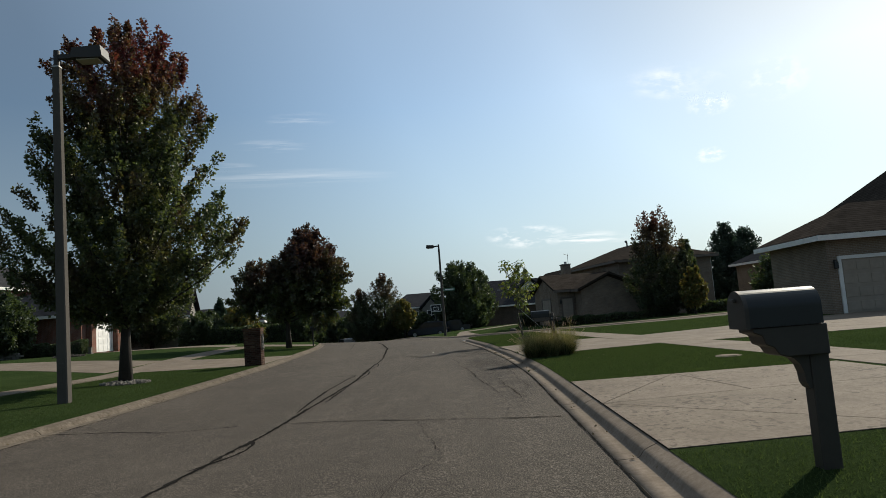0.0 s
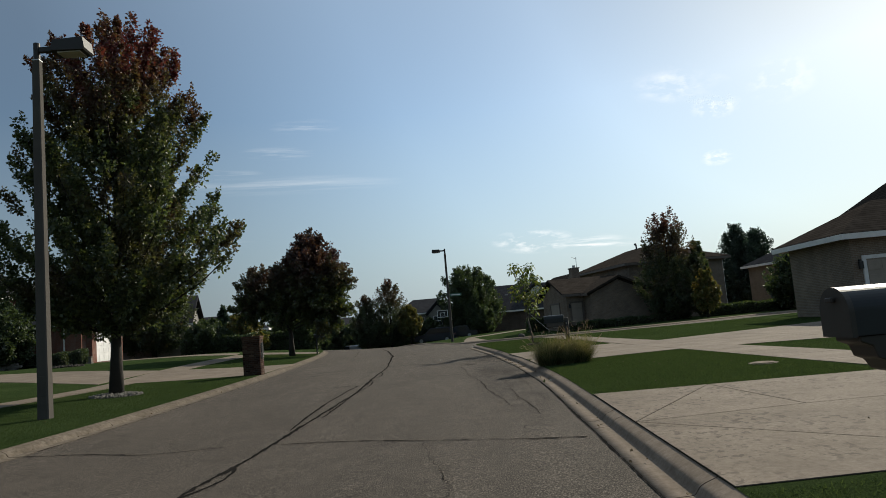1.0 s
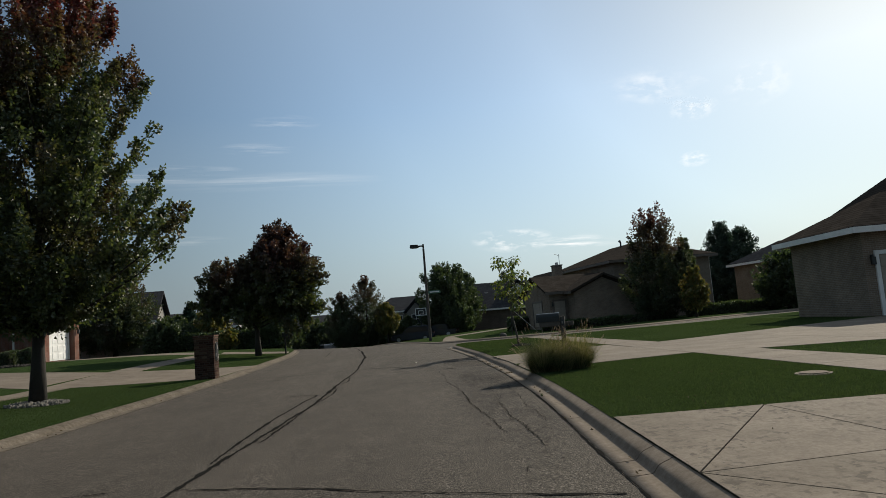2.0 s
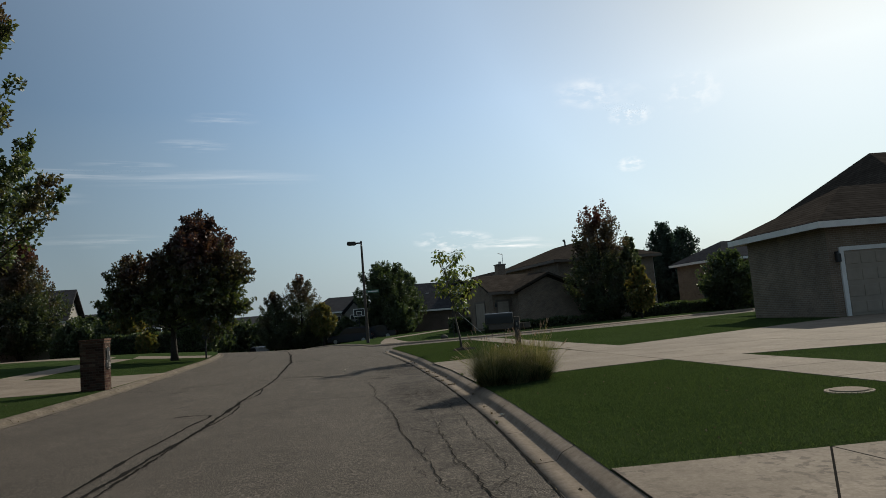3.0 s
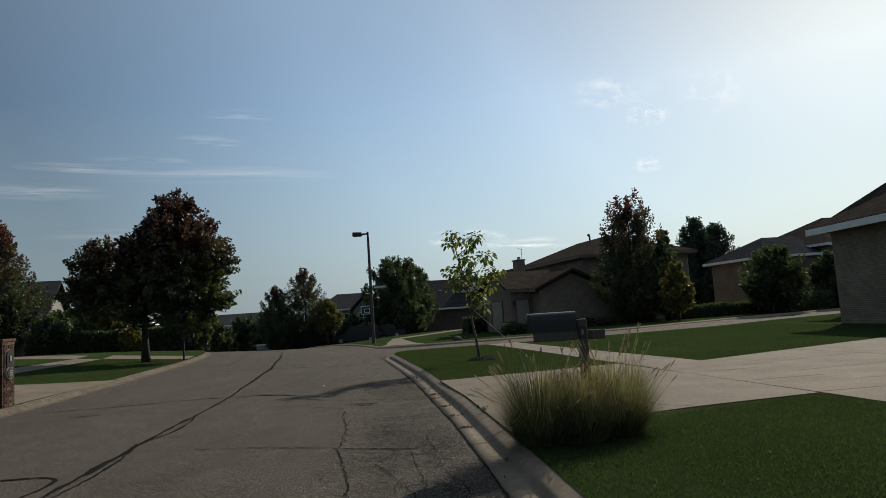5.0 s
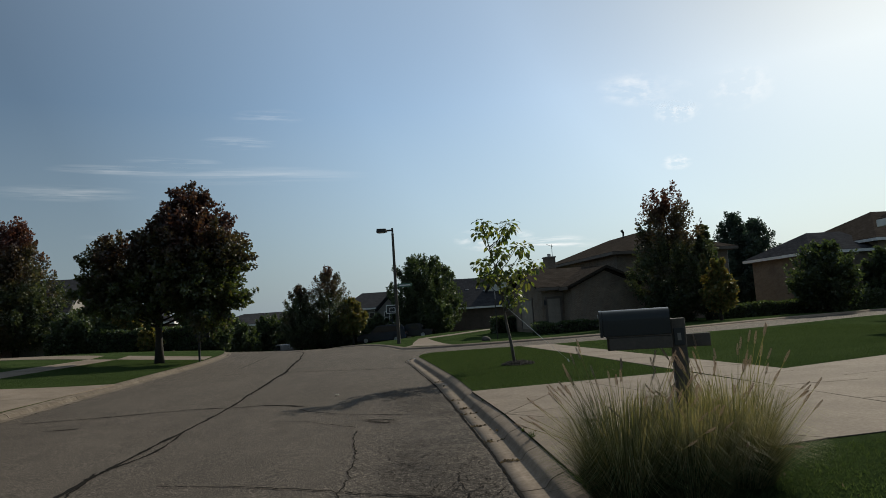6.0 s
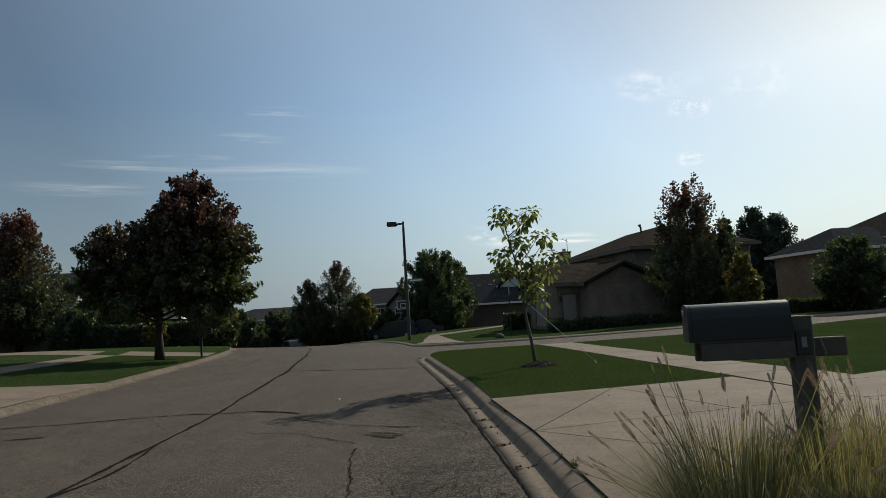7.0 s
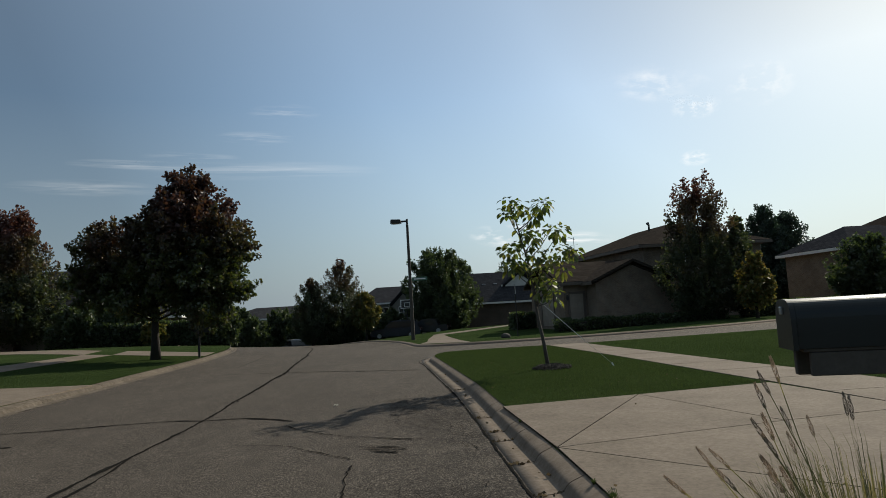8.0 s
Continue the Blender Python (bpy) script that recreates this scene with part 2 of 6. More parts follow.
M_BRICK_PILLAR = brick_surface("pillar_brick", (0.075, 0.036, 0.027), (0.13, 0.075, 0.054), (0.15, 0.128, 0.108))
M_MORTAR = plain("mortar", (0.085, 0.072, 0.06), 0.95)


def brick_piece_surface():
    """Old mixed bricks: brown, red and tan by the piece, with grain."""
    m, n, l, b = mat_nodes("mixed_brick", 0.95, 0, 0.08)
    o = n.new("ShaderNodeObjectInfo")
    c = ramp(n, l, o.outputs["Random"], [(0, (0.032, 0.019, 0.015)), (0.3, (0.06, 0.031, 0.024)), (0.55, (0.088, 0.052, 0.039)), (0.8, (0.05, 0.035, 0.028)), (1, (0.135, 0.095, 0.068))])
    f = noise_tex(n, l, 60, 4, 0.7)
    l.new(mix_col(n, l, 1.0, c, ramp(n, l, f, [(0.3, (0.7,) * 3), (0.7, (1.25,) * 3)]), "MULTIPLY"), b.inputs["Base Color"])
    bump(n, l, b, f, 0.4, 0.003)
    return m


M_BRICK_PIECE = brick_piece_surface()
M_ROOF_BROWN = shingle_surface("brown_shingle", (0.03, 0.025, 0.021), (0.065, 0.054, 0.046))
M_ROOF_GREY = shingle_surface("grey_shingle", (0.026, 0.026, 0.028), (0.056, 0.056, 0.061))
M_SIDING = plain("pale_siding", (0.66, 0.65, 0.62), 0.7)
M_TRIM = plain("white_trim", (0.74, 0.73, 0.70), 0.6)
M_TRIM_BROWN = plain("brown_trim", (0.13, 0.105, 0.085), 0.6)
M_DOOR = plain("white_door_paint", (0.80, 0.79, 0.77), 0.5)
M_DOOR_TAN = plain("tan_door_paint", (0.3, 0.255, 0.205), 0.55)
M_STUCCO = plain("pale_stucco", (0.21, 0.195, 0.175), 0.85)
M_BLACK = plain("black_plastic", (0.022, 0.024, 0.026), 0.4)
M_MAILBOX = plain("dark_green_metal", (0.012, 0.015, 0.016), 0.34)
M_WOOD_DARK = surface("weathered_wood", (0.055, 0.048, 0.041), (0.115, 0.1, 0.086), 0.9, 0, 30, 3, 0.5, 0.006)
M_TAN_PLASTIC = plain("brown_plastic_post", (0.046, 0.039, 0.033), 0.5)
M_STEEL = plain("galvanised_steel", (0.4, 0.4, 0.4), 0.4, 0.8)
M_SIGN_GREEN = plain("sign_green", (0.09, 0.19, 0.14), 0.35)
M_WHITE = plain("white_plastic", (0.8, 0.8, 0.78), 0.45)
M_RUBBER = plain("tyre_rubber", (0.02, 0.02, 0.02), 0.8)
M_CAR_BLUE = plain("dark_blue_car_paint", (0.028, 0.035, 0.052), 0.22)
M_CAR_GREY = plain("grey_car_paint", (0.03, 0.031, 0.034), 0.25)
M_CAR_WHITE = plain("white_car_paint", (0.22, 0.22, 0.22), 0.2)
GREENS = [(0.034, 0.05, 0.024), (0.05, 0.07, 0.032), (0.072, 0.092, 0.042), (0.11, 0.125, 0.052)]
M_LEAF_MAPLE = leaf_surface("maple_leaves", [(0.03, 0.044, 0.02), (0.048, 0.067, 0.027), (0.073, 0.09, 0.035), (0.11, 0.118, 0.043)], (1.6, 1.7, 0.9), [(0.085, 0.016, 0.02), (0.13, 0.022, 0.03), (0.1, 0.05, 0.035)], 6.4, 11.0, 0.6)
M_LEAF_RED = leaf_surface("dark_red_leaves", [(0.03, 0.042, 0.019), (0.045, 0.066, 0.023), (0.08, 0.1, 0.033), (0.045, 0.036, 0.022)], (1.8, 1.8, 0.8), [(0.032, 0.022, 0.02), (0.055, 0.023, 0.023), (0.075, 0.03, 0.028)], 2.6, 6.0, 0.45)
M_LEAF_GREEN = leaf_surface("dark_green_leaves", GREENS[:3], (1.5, 1.6, 0.8))
M_LEAF_SPRUCE = leaf_surface("blue_green_needles", [(0.018, 0.034, 0.022), (0.03, 0.055, 0.035), (0.05, 0.075, 0.05)], (1, 1.1, 0.9))
M_LEAF_YELLOW = leaf_surface("yellowing_leaves", [(0.06, 0.085, 0.025), (0.11, 0.12, 0.034), (0.18, 0.15, 0.042), (0.11, 0.075, 0.03)], (1.6, 1.5, 0.8))
M_LEAF_SAPLING = leaf_surface("large_sapling_leaves", [(0.05, 0.075, 0.022), (0.075, 0.105, 0.03), (0.11, 0.135, 0.04), (0.18, 0.175, 0.055)], (2.1, 2.1, 0.9))
M_LEAF_FARRED = leaf_surface("autumn_tree_leaves", GREENS[:3], (1.5, 1.4, 0.8), [(0.08, 0.026, 0.026), (0.11, 0.045, 0.035)], 4.2, 9.0, 0.6)
M_BLADE = leaf_surface("grass_blades", [(0.034, 0.053, 0.024), (0.051, 0.076, 0.033), (0.07, 0.093, 0.043)], (1.35, 1.4, 0.75), gloss=0.0)
M_REED = leaf_surface("ornamental_grass_blades", [(0.07, 0.085, 0.038), (0.13, 0.138, 0.062), (0.21, 0.192, 0.1), (0.29, 0.26, 0.155)], (1.4, 1.3, 0.8), gloss=0.01)
M_DRY = leaf_surface("dry_fallen_leaves", [(0.06, 0.05, 0.036), (0.1, 0.08, 0.055), (0.15, 0.13, 0.095)], (1.2, 1.1, 0.9), gloss=0.0)
M_PLUME = leaf_surface("grass_plumes", [(0.24, 0.18, 0.13), (0.36, 0.29, 0.22)], (1.2, 1.1, 1.0))


# ---- building blocks ----
def mesh_ob(name, verts, faces, mat, parent=None, label="", smooth=False):
    me = bpy.data.meshes.new(name)
    me.from_pydata([tuple(v) for v in verts], [], [tuple(f) for f in faces])
    me.materials.append(mat)
    if smooth:
        me.shade_smooth()
    ob = new(name, me)
    ob.parent = parent
    if label:
        ob["label"] = label
    return ob


def part(name, bm, mat, parent, label="", smooth=False):
    me = bpy.data.meshes.new(name)
    bm.normal_update()
    bm.to_mesh(me)
    bm.free()
    me.materials.append(mat)
    if smooth:
        me.shade_smooth()
    ob = new(name, me)
    ob.parent = parent
    if label:
        ob["label"] = label
    return ob


def thing(name, m, label, category, group="", kind=""):
    ob = new(name)
    ob.matrix_world = m
    return tagged(ob, label, category, group, kind)


def add_box(bm, x0, x1, y0, y1, z0, z1, bevel=0.0, m=None):
    r = bmesh.ops.create_cube(bm, size=1)
    t = Matrix.Translation(((x0 + x1) / 2, (y0 + y1) / 2, (z0 + z1) / 2)) @ Matrix.Diagonal((x1 - x0, y1 - y0, z1 - z0, 1))
    bmesh.ops.transform(bm, matrix=(m @ t) if m else t, verts=r["verts"])
    if bevel:
        es = list({e for v in r["verts"] for e in v.link_edges})
        bmesh.ops.bevel(bm, geom=es, offset=bevel, segments=2, affect="EDGES", profile=0.5)
    return bm


def box_bm(*a, **k):
    return add_box(bmesh.new(), *a, **k)


def add_tube(bm, pts, radii, seg=8, caps=True):
    """A round tube through pts with a radius at each."""
    pts = [Vector(p) for p in pts]
    rings = []
    up = Vector((0.13, 0.21, 1)).normalized()
    for i, p in enumerate(pts):
        d = (pts[min(i + 1, len(pts) - 1)] - pts[max(i - 1, 0)]).normalized()
        ref = up if abs(d.dot(up)) < 0.95 else Vector((1, 0.1, 0))
        a = d.cross(ref).normalized()
        b = d.cross(a)
        rings.append([bm.verts.new(p + (a * math.cos(2 * math.pi * k / seg) + b * math.sin(2 * math.pi * k / seg)) * radii[i]) for k in range(seg)])
    for r0, r1 in zip(rings, rings[1:]):
        for k in range(seg):
            bm.faces.new((r0[k], r0[(k + 1) % seg], r1[(k + 1) % seg], r1[k]))
    if caps:
        bm.faces.new(rings[0][::-1])
        bm.faces.new(rings[-1])
    return bm


def tube_bm(*a, **k):
    return add_tube(bmesh.new(), *a, **k)


def add_prism(bm, outline, y0, y1, m=None):
    """An outline of (x, z) pulled from y0 to y1."""
    a = [bm.verts.new((x, y0, z)) for x, z in outline]
    b = [bm.verts.new((x, y1, z)) for x, z in outline]
    n = len(outline)
    fs = [bm.faces.new(a), bm.faces.new(b[::-1])]
    for i in range(n):
        fs.append(bm.faces.new((a[i], b[i], b[(i + 1) % n], a[(i + 1) % n])))
    if m:
        bmesh.ops.transform(bm, matrix=m, verts=a + b)
    bmesh.ops.recalc_face_normals(bm, faces=fs)
    return bm


# ---- the lie of the land ----
TX = np.array([-70.0, -20, -8, 2, 20, 70])
TY = np.array([-40.0, 20, 38, 58, 78, 110, 220])
TZ = np.array([[0.7, 0.3, -0.1, 0, 0.1, 0.2], [0.7, 0.3, -0.1, 0, 0.1, 0.2], [0.7, 0.45, -0.1, -0.02, 0.0, -0.1], [0.2, 0.1, -0.4, -0.56, -0.22, -0.3],
               [-2, -2.1, -1.2, -0.45, -0.3, -0.6], [-4, -4, -2.8, -1.4, -1.2, -1.3], [-5, -5, -4, -3, -2, -2]])


def hermite(xs, vs, x):
    """Values vs at xs (first axis), smoothly read at x."""
    x = np.clip(x, xs[0], xs[-1])
    i = np.clip(np.searchsorted(xs, x) - 1, 0, len(xs) - 2)
    s = np.zeros_like(vs)
    gap = (xs[2:] - xs[:-2]).reshape((-1,) + (1,) * (vs.ndim - 1))
    s[1:-1] = (vs[2:] - vs[:-2]) / gap
    h = xs[i + 1] - xs[i]
    t = (x - xs[i]) / h
    if vs.ndim == 1:
        v0, v1, m0, m1 = vs[i], vs[i + 1], s[i] * h, s[i + 1] * h
    else:
        k = np.arange(vs.shape[1])
        v0, v1, m0, m1 = vs[i, k], vs[i + 1, k], s[i, k] * h, s[i + 1, k] * h
    return (2 * t**3 - 3 * t**2 + 1) * v0 + (t**3 - 2 * t**2 + t) * m0 + (3 * t**2 - 2 * t**3) * v1 + (t**3 - t**2) * m1


def street_z(x, y):
    """Height of the street's level at places x, y."""
    x, y = np.atleast_1d(np.asarray(x, float)), np.atleast_1d(np.asarray(y, float))
    rows = np.array([hermite(TX, r, x) for r in TZ])
    return hermite(TY, rows, y)


def sz(x, y):
    return float(street_z(x, y)[0])


KERB = 0.12


def lz(x, y):
    """Height of the lawn, a kerb above the street."""
    return sz(x, y) + KERB


def line(points, step=1.0):
    """A smooth line through points, as a dense array."""
    p = np.array(points, float)
    s = np.concatenate([[0], np.cumsum(np.hypot(*np.diff(p, axis=0).T))])
    q = np.linspace(0, s[-1], max(2, int(s[-1] / step)))
    return np.column_stack([hermite(s, p[:, 0], q), hermite(s, p[:, 1], q)])


def inside(poly, x, y):
    """Which of the places lie in the polygon."""
    r = np.zeros(len(x), bool)
    a, b = poly, np.roll(poly, -1, axis=0)
    for (x0, y0), (x1, y1) in zip(a, b):
        if y0 != y1:
            c = ((y0 > y) != (y1 > y)) & (x < (x1 - x0) * (y - y0) / (y1 - y0) + x0)
            r ^= c
    return r


EDGE_RIGHT = line([(1.62, -40), (1.62, 2), (1.62, 9), (1.60, 12.6), (1.56, 14.4), (1.47, 16.2), (1.36, 18.2), (1.28, 19.6), (1.12, 21.5), (0.82, 25), (0.51, 27.7), (0.06, 31.5), (-0.1, 33.2), (0.2, 34.6), (1.1, 35.15), (2.6, 35.1), (5, 35.2), (12, 37.1), (18, 41), (25, 45), (60, 62)], 0.5)
EDGE_FAR = line([(60, 70), (25, 52.4), (17, 48.0), (11, 44.7), (4, 42.5), (1.6, 42.5), (-0.2, 43.9), (-1.1, 46.2), (-1.6, 49.8), (-2.2, 54.5), (-3.5, 60.5), (-6.6, 68), (-11.5, 76), (-20, 85), (-40, 101)], 0.5)
EDGE_LEFT = line([(-46, 93), (-26, 75), (-18.5, 66.5), (-13.6, 58.5), (-10.9, 51), (-9.3, 43.2), (-8.5, 37.8), (-7.95, 33.2), (-7.53, 29.5), (-7.16, 25.5), (-6.92, 21.5), (-6.68, 17), (-6.5, 12), (-6.45, 4), (-6.45, -40)], 0.5)
ROAD = np.concatenate([EDGE_RIGHT, EDGE_FAR, EDGE_LEFT])


def outward(ln, d):
    """The line moved d metres to its right-hand side, away from the street."""
    t = np.gradient(ln, axis=0)
    t /= np.hypot(t[:, 0], t[:, 1])[:, None]
    return ln + np.column_stack([t[:, 1], -t[:, 0]]) * d


CURB_W = 0.365
BACKS = [outward(e, CURB_W) for e in (EDGE_RIGHT, EDGE_FAR, EDGE_LEFT)]
ROAD_BACK = np.concatenate(BACKS)


def cdt(points, loops):
    """Triangles between points, with the loops' edges kept."""
    from mathutils.geometry import delaunay_2d_cdt
    pts, edges = [Vector(p) for p in points], []
    for lp in loops:
        k = len(pts)
        pts += [Vector(p) for p in lp]
        edges += [(k + i, k + (i + 1) % len(lp)) for i in range(len(lp))]
    v, _, f, *_ = delaunay_2d_cdt(pts, edges, [], 0, 1e-4)
    return np.array([(p.x, p.y) for p in v]), [tuple(t) for t in f]


def grid(xs, ys):
    return [(x, y) for x in xs for y in ys]


def sheet(name, loop, points, keep_inside, lift, mat):
    v, f = cdt(points, [loop])
    c = np.array([v[list(t)].mean(axis=0) for t in f])
    ok = inside(loop, c[:, 0], c[:, 1]) == keep_inside
    z = street_z(v[:, 0], v[:, 1]) + lift
    return mesh_ob(name, np.column_stack([v, z]), [t for t, k in zip(f, ok) if k], mat, smooth=True)


def spaced(a, b, step):
    return list(np.linspace(a, b, max(2, int(round((b - a) / step)) + 1)))


gx = spaced(-900, -80, 120)[:-1] + spaced(-80, -20, 4)[:-1] + spaced(-20, 20, 1.0)[:-1] + spaced(20, 80, 4)[:-1] + spaced(80, 900, 120)
gy = spaced(-300, -40, 60)[:-1] + spaced(-40, 0, 4)[:-1] + spaced(0, 60, 1.0)[:-1] + spaced(60, 120, 3)[:-1] + spaced(120, 240, 12)[:-1] + spaced(240, 1500, 150)
far_from_road = np.array(grid(gx, gy))
ground = sheet("ground", ROAD_BACK, far_from_road, False, KERB, M_GRASS)
tagged(ground, "mown green lawn grass rising gently from the kerbs", "lawn", kind="structure")
rp = np.array(grid(spaced(-46, 60, 1.0), spaced(-40, 100, 1.0)))
rp = rp[inside(ROAD, rp[:, 0], rp[:, 1])]
road = sheet("road", ROAD, rp, True, 0.0, M_ASPHALT)
tagged(road, "worn greyish brown asphalt street with cracks", "road", kind="structure")


# ---- kerbs ----
PROFILE = [(0.0, -0.003), (0.12, 0.002), (0.19, 0.007), (0.204, 0.013), (0.214, 0.025), (0.225, 0.04), (0.236, 0.055), (0.25, 0.0685), (0.268, 0.079), (0.29, 0.089), (0.315, 0.099), (0.34, 0.1085), (0.356, 0.115), (CURB_W, 0.119), (CURB_W + 0.03, 0.117), (CURB_W + 0.03, -0.15), (0.0, -0.15)]


def curb_run(name, edge, label, extra=(), mat=None):
    """Kerb and gutter along an edge of the street, cast in lengths of about three metres; extra: y of further breaks."""
    root = thing(name, Matrix(), label, "kerb", kind="structure")
    cuts = set(range(0, len(edge), 6)) | {len(edge) - 1} | {int(np.argmin(np.abs(edge[:len(edge) // 2, 1] - y))) for y in extra}
    cuts = sorted(cuts)
    for a, a1 in zip(cuts, cuts[1:]):
        per = a1 - a
        seg = edge[a:a1 + 1]
        rings = []
        t = np.gradient(edge, axis=0)[a:a + per + 1]
        t /= np.hypot(t[:, 0], t[:, 1])[:, None]
        q = seg.copy()
        q[0] += t[0] * 0.008
        q[-1] -= t[-1] * 0.008
        z = street_z(q[:, 0], q[:, 1])
        for (x, y), (dx, dy), h in zip(q, t, z):
            rings.append([(x + dy * o, y - dx * o, h + u) for o, u in PROFILE])
        n = len(PROFILE)
        faces = [(i * n + k, i * n + (k + 1) % n, (i + 1) * n + (k + 1) % n, (i + 1) * n + k) for i in range(len(rings) - 1) for k in range(n)]
        vs = [p for r in rings for p in r]
        k0 = len(vs)
        vs += rings[0] + rings[-1]
        faces += [tuple(range(k0 + n - 1, k0 - 1, -1)), tuple(range(k0 + n, k0 + 2 * n))]
        mesh_ob("curb_section", vs, faces, mat or M_CURB, root, smooth=True)
    return root


def soil_bed(edge, label):
    """Packed soil under a kerb, which shows at the bottom of its open joints."""
    t = np.gradient(edge, axis=0)
    t /= np.hypot(t[:, 0], t[:, 1])[:, None]
    z = street_z(edge[:, 0], edge[:, 1])
    prof = ((-0.08, -0.04), (0.17, -0.02), (0.24, 0.025), (0.3, 0.07), (CURB_W + 0.06, 0.092), (CURB_W + 0.3, 0.092))
    vs = [(x + dy * o, y - dx * o, h + u) for (x, y), (dx, dy), h in zip(edge, t, z) for o, u in prof]
    n = len(prof)
    ob = mesh_ob("soil_bed", vs, [(i * n + k, i * n + k + 1, (i + 1) * n + k + 1, (i + 1) * n + k) for i in range(len(edge) - 1) for k in range(n - 1)], M_MULCH)
    return tagged(ob, label, "soil", kind="structure")


for e in (EDGE_RIGHT, EDGE_FAR, EDGE_LEFT):
    soil_bed(e, "dark packed soil under a concrete kerb")
curb_run("curb_1", EDGE_RIGHT, "pale concrete kerb and gutter with rolled edge", (8.7, 12.6, 18.0, 19.0, 20.1, 21.0, 21.6, 22.6, 25.6))
curb_run("curb_2", EDGE_FAR, "pale concrete kerb round the far corner")
curb_run("curb_3", EDGE_LEFT, "grey weathered concrete kerb and gutter opposite", mat=M_CURB_OLD)


# ---- concrete flatwork ----
def slab(root, quad, mat=None, lift=0.009, gap=0.011):
    """One cast slab from four corners in order, a little apart from its neighbours."""
    q = np.array(quad, float)
    c = q.mean(axis=0)
    d = q - c
    q = c + d * (1 - gap / np.maximum(0.05, np.abs(d).max(axis=0)))
    n = 4
    top, vs, fs = [], [], []
    for i in range(n + 1):
        for j in range(n + 1):
            u, w = i / n, j / n
            p = (q[0] * (1 - u) + q[1] * u) * (1 - w) + (q[3] * (1 - u) + q[2] * u) * w
            vs.append((p[0], p[1], lz(*p) + lift))
    k = n + 1
    for i in range(n):
        for j in range(n):
            fs.append((i * k + j, (i + 1) * k + j, (i + 1) * k + j + 1, i * k + j + 1))
    rim = [i * k for i in range(n)] + [n * k + j for j in range(n)] + [i * k + n for i in range(n, 0, -1)] + [j for j in range(n, 0, -1)]
    b = len(vs)
    vs += [(vs[i][0], vs[i][1], vs[i][2] - 0.1) for i in rim]
    m = len(rim)
    fs += [(rim[i], b + i, b + (i + 1) % m, rim[(i + 1) % m]) for i in range(m)]
    return mesh_ob("concrete_slab", vs, fs, mat or M_CONCRETE, root)


def paved(name, label, sides, rows, cols, group="", mat=None):
    """Slabs between two side lines, each a list of points; rows along, cols across."""
    root = thing(name, Matrix(), label, "pavement", group, "structure")
    a, b = (np.array(s, float) for s in sides)

    def at(p, u):
        s = np.concatenate([[0], np.cumsum(np.hypot(*np.diff(p, axis=0).T))])
        return np.array([np.interp(u * s[-1], s, p[:, 0]), np.interp(u * s[-1], s, p[:, 1])])
    for i in range(rows):
        p0, p1, q0, q1 = at(a, i / rows), at(a, (i + 1) / rows), at(b, i / rows), at(b, (i + 1) / rows)
        for j in range(cols):
            u, w = j / cols, (j + 1) / cols
            slab(root, [p0 * (1 - u) + q0 * u, p1 * (1 - u) + q1 * u, p1 * (1 - w) + q1 * w, p0 * (1 - w) + q0 * w], mat)
    return root


def cut_slab(root, corners, mat=None, lift=0.009, gap=0.008):
    """One cast slab between saw cuts, from the corners of a convex outline."""
    q = np.array(corners, float)
    if np.sum(q[:, 0] * np.roll(q[:, 1], -1) - q[:, 1] * np.roll(q[:, 0], -1)) < 0:
        q = q[::-1]
    n = len(q)
    e = np.roll(q, -1, axis=0) - q
    e /= np.hypot(e[:, 0], e[:, 1])[:, None]
    inw = np.column_stack([-e[:, 1], e[:, 0]])
    out = []
    for i in range(n):
        a, b = inw[i - 1], inw[i]
        out.append(q[i] + (a + b) * gap / max(0.15, 1 + a @ b))
    out = [p + (out[(i + 1) % n] - p) * u for i, p in enumerate(out) for u in (0, 0.33, 0.67)]
    c = np.mean(out, axis=0)
    m = len(out)
    vs = [(p[0], p[1], lz(*p) + lift) for p in out]
    vs += [(*(p * 0.5 + c * 0.5), lz(*(p * 0.5 + c * 0.5)) + lift) for p in out]
    vs += [(p[0], p[1], lz(*p) + lift - 0.1) for p in out] + [(c[0], c[1], lz(*c) + lift)]
    fs = []
    for i in range(m):
        j = (i + 1) % m
        fs += [(i, j, m + j, m + i), (m + i, m + j, 3 * m), (2 * m + i, 2 * m + j, j, i)]
    return mesh_ob("concrete_slab", vs, fs, mat or M_CONCRETE, root)


def apron(name, label, pieces, mat=None):
    root = thing(name, Matrix(), label, "pavement", DRIVES, "structure")
    for p in pieces:
        cut_slab(root, p, mat)
    vs, fs = [], []
    for p in pieces:
        c = np.mean(np.array(p, float), axis=0)
        k, m = len(vs), len(p)
        vs += [(x, y, lz(x, y) + 0.0035) for x, y in p] + [(c[0], c[1], lz(*c) + 0.0035)]
        fs += [(k + i, k + (i + 1) % m, k + m) for i in range(m)]
    mesh_ob("joint_filler", vs, fs, M_TAR, root)
    return root


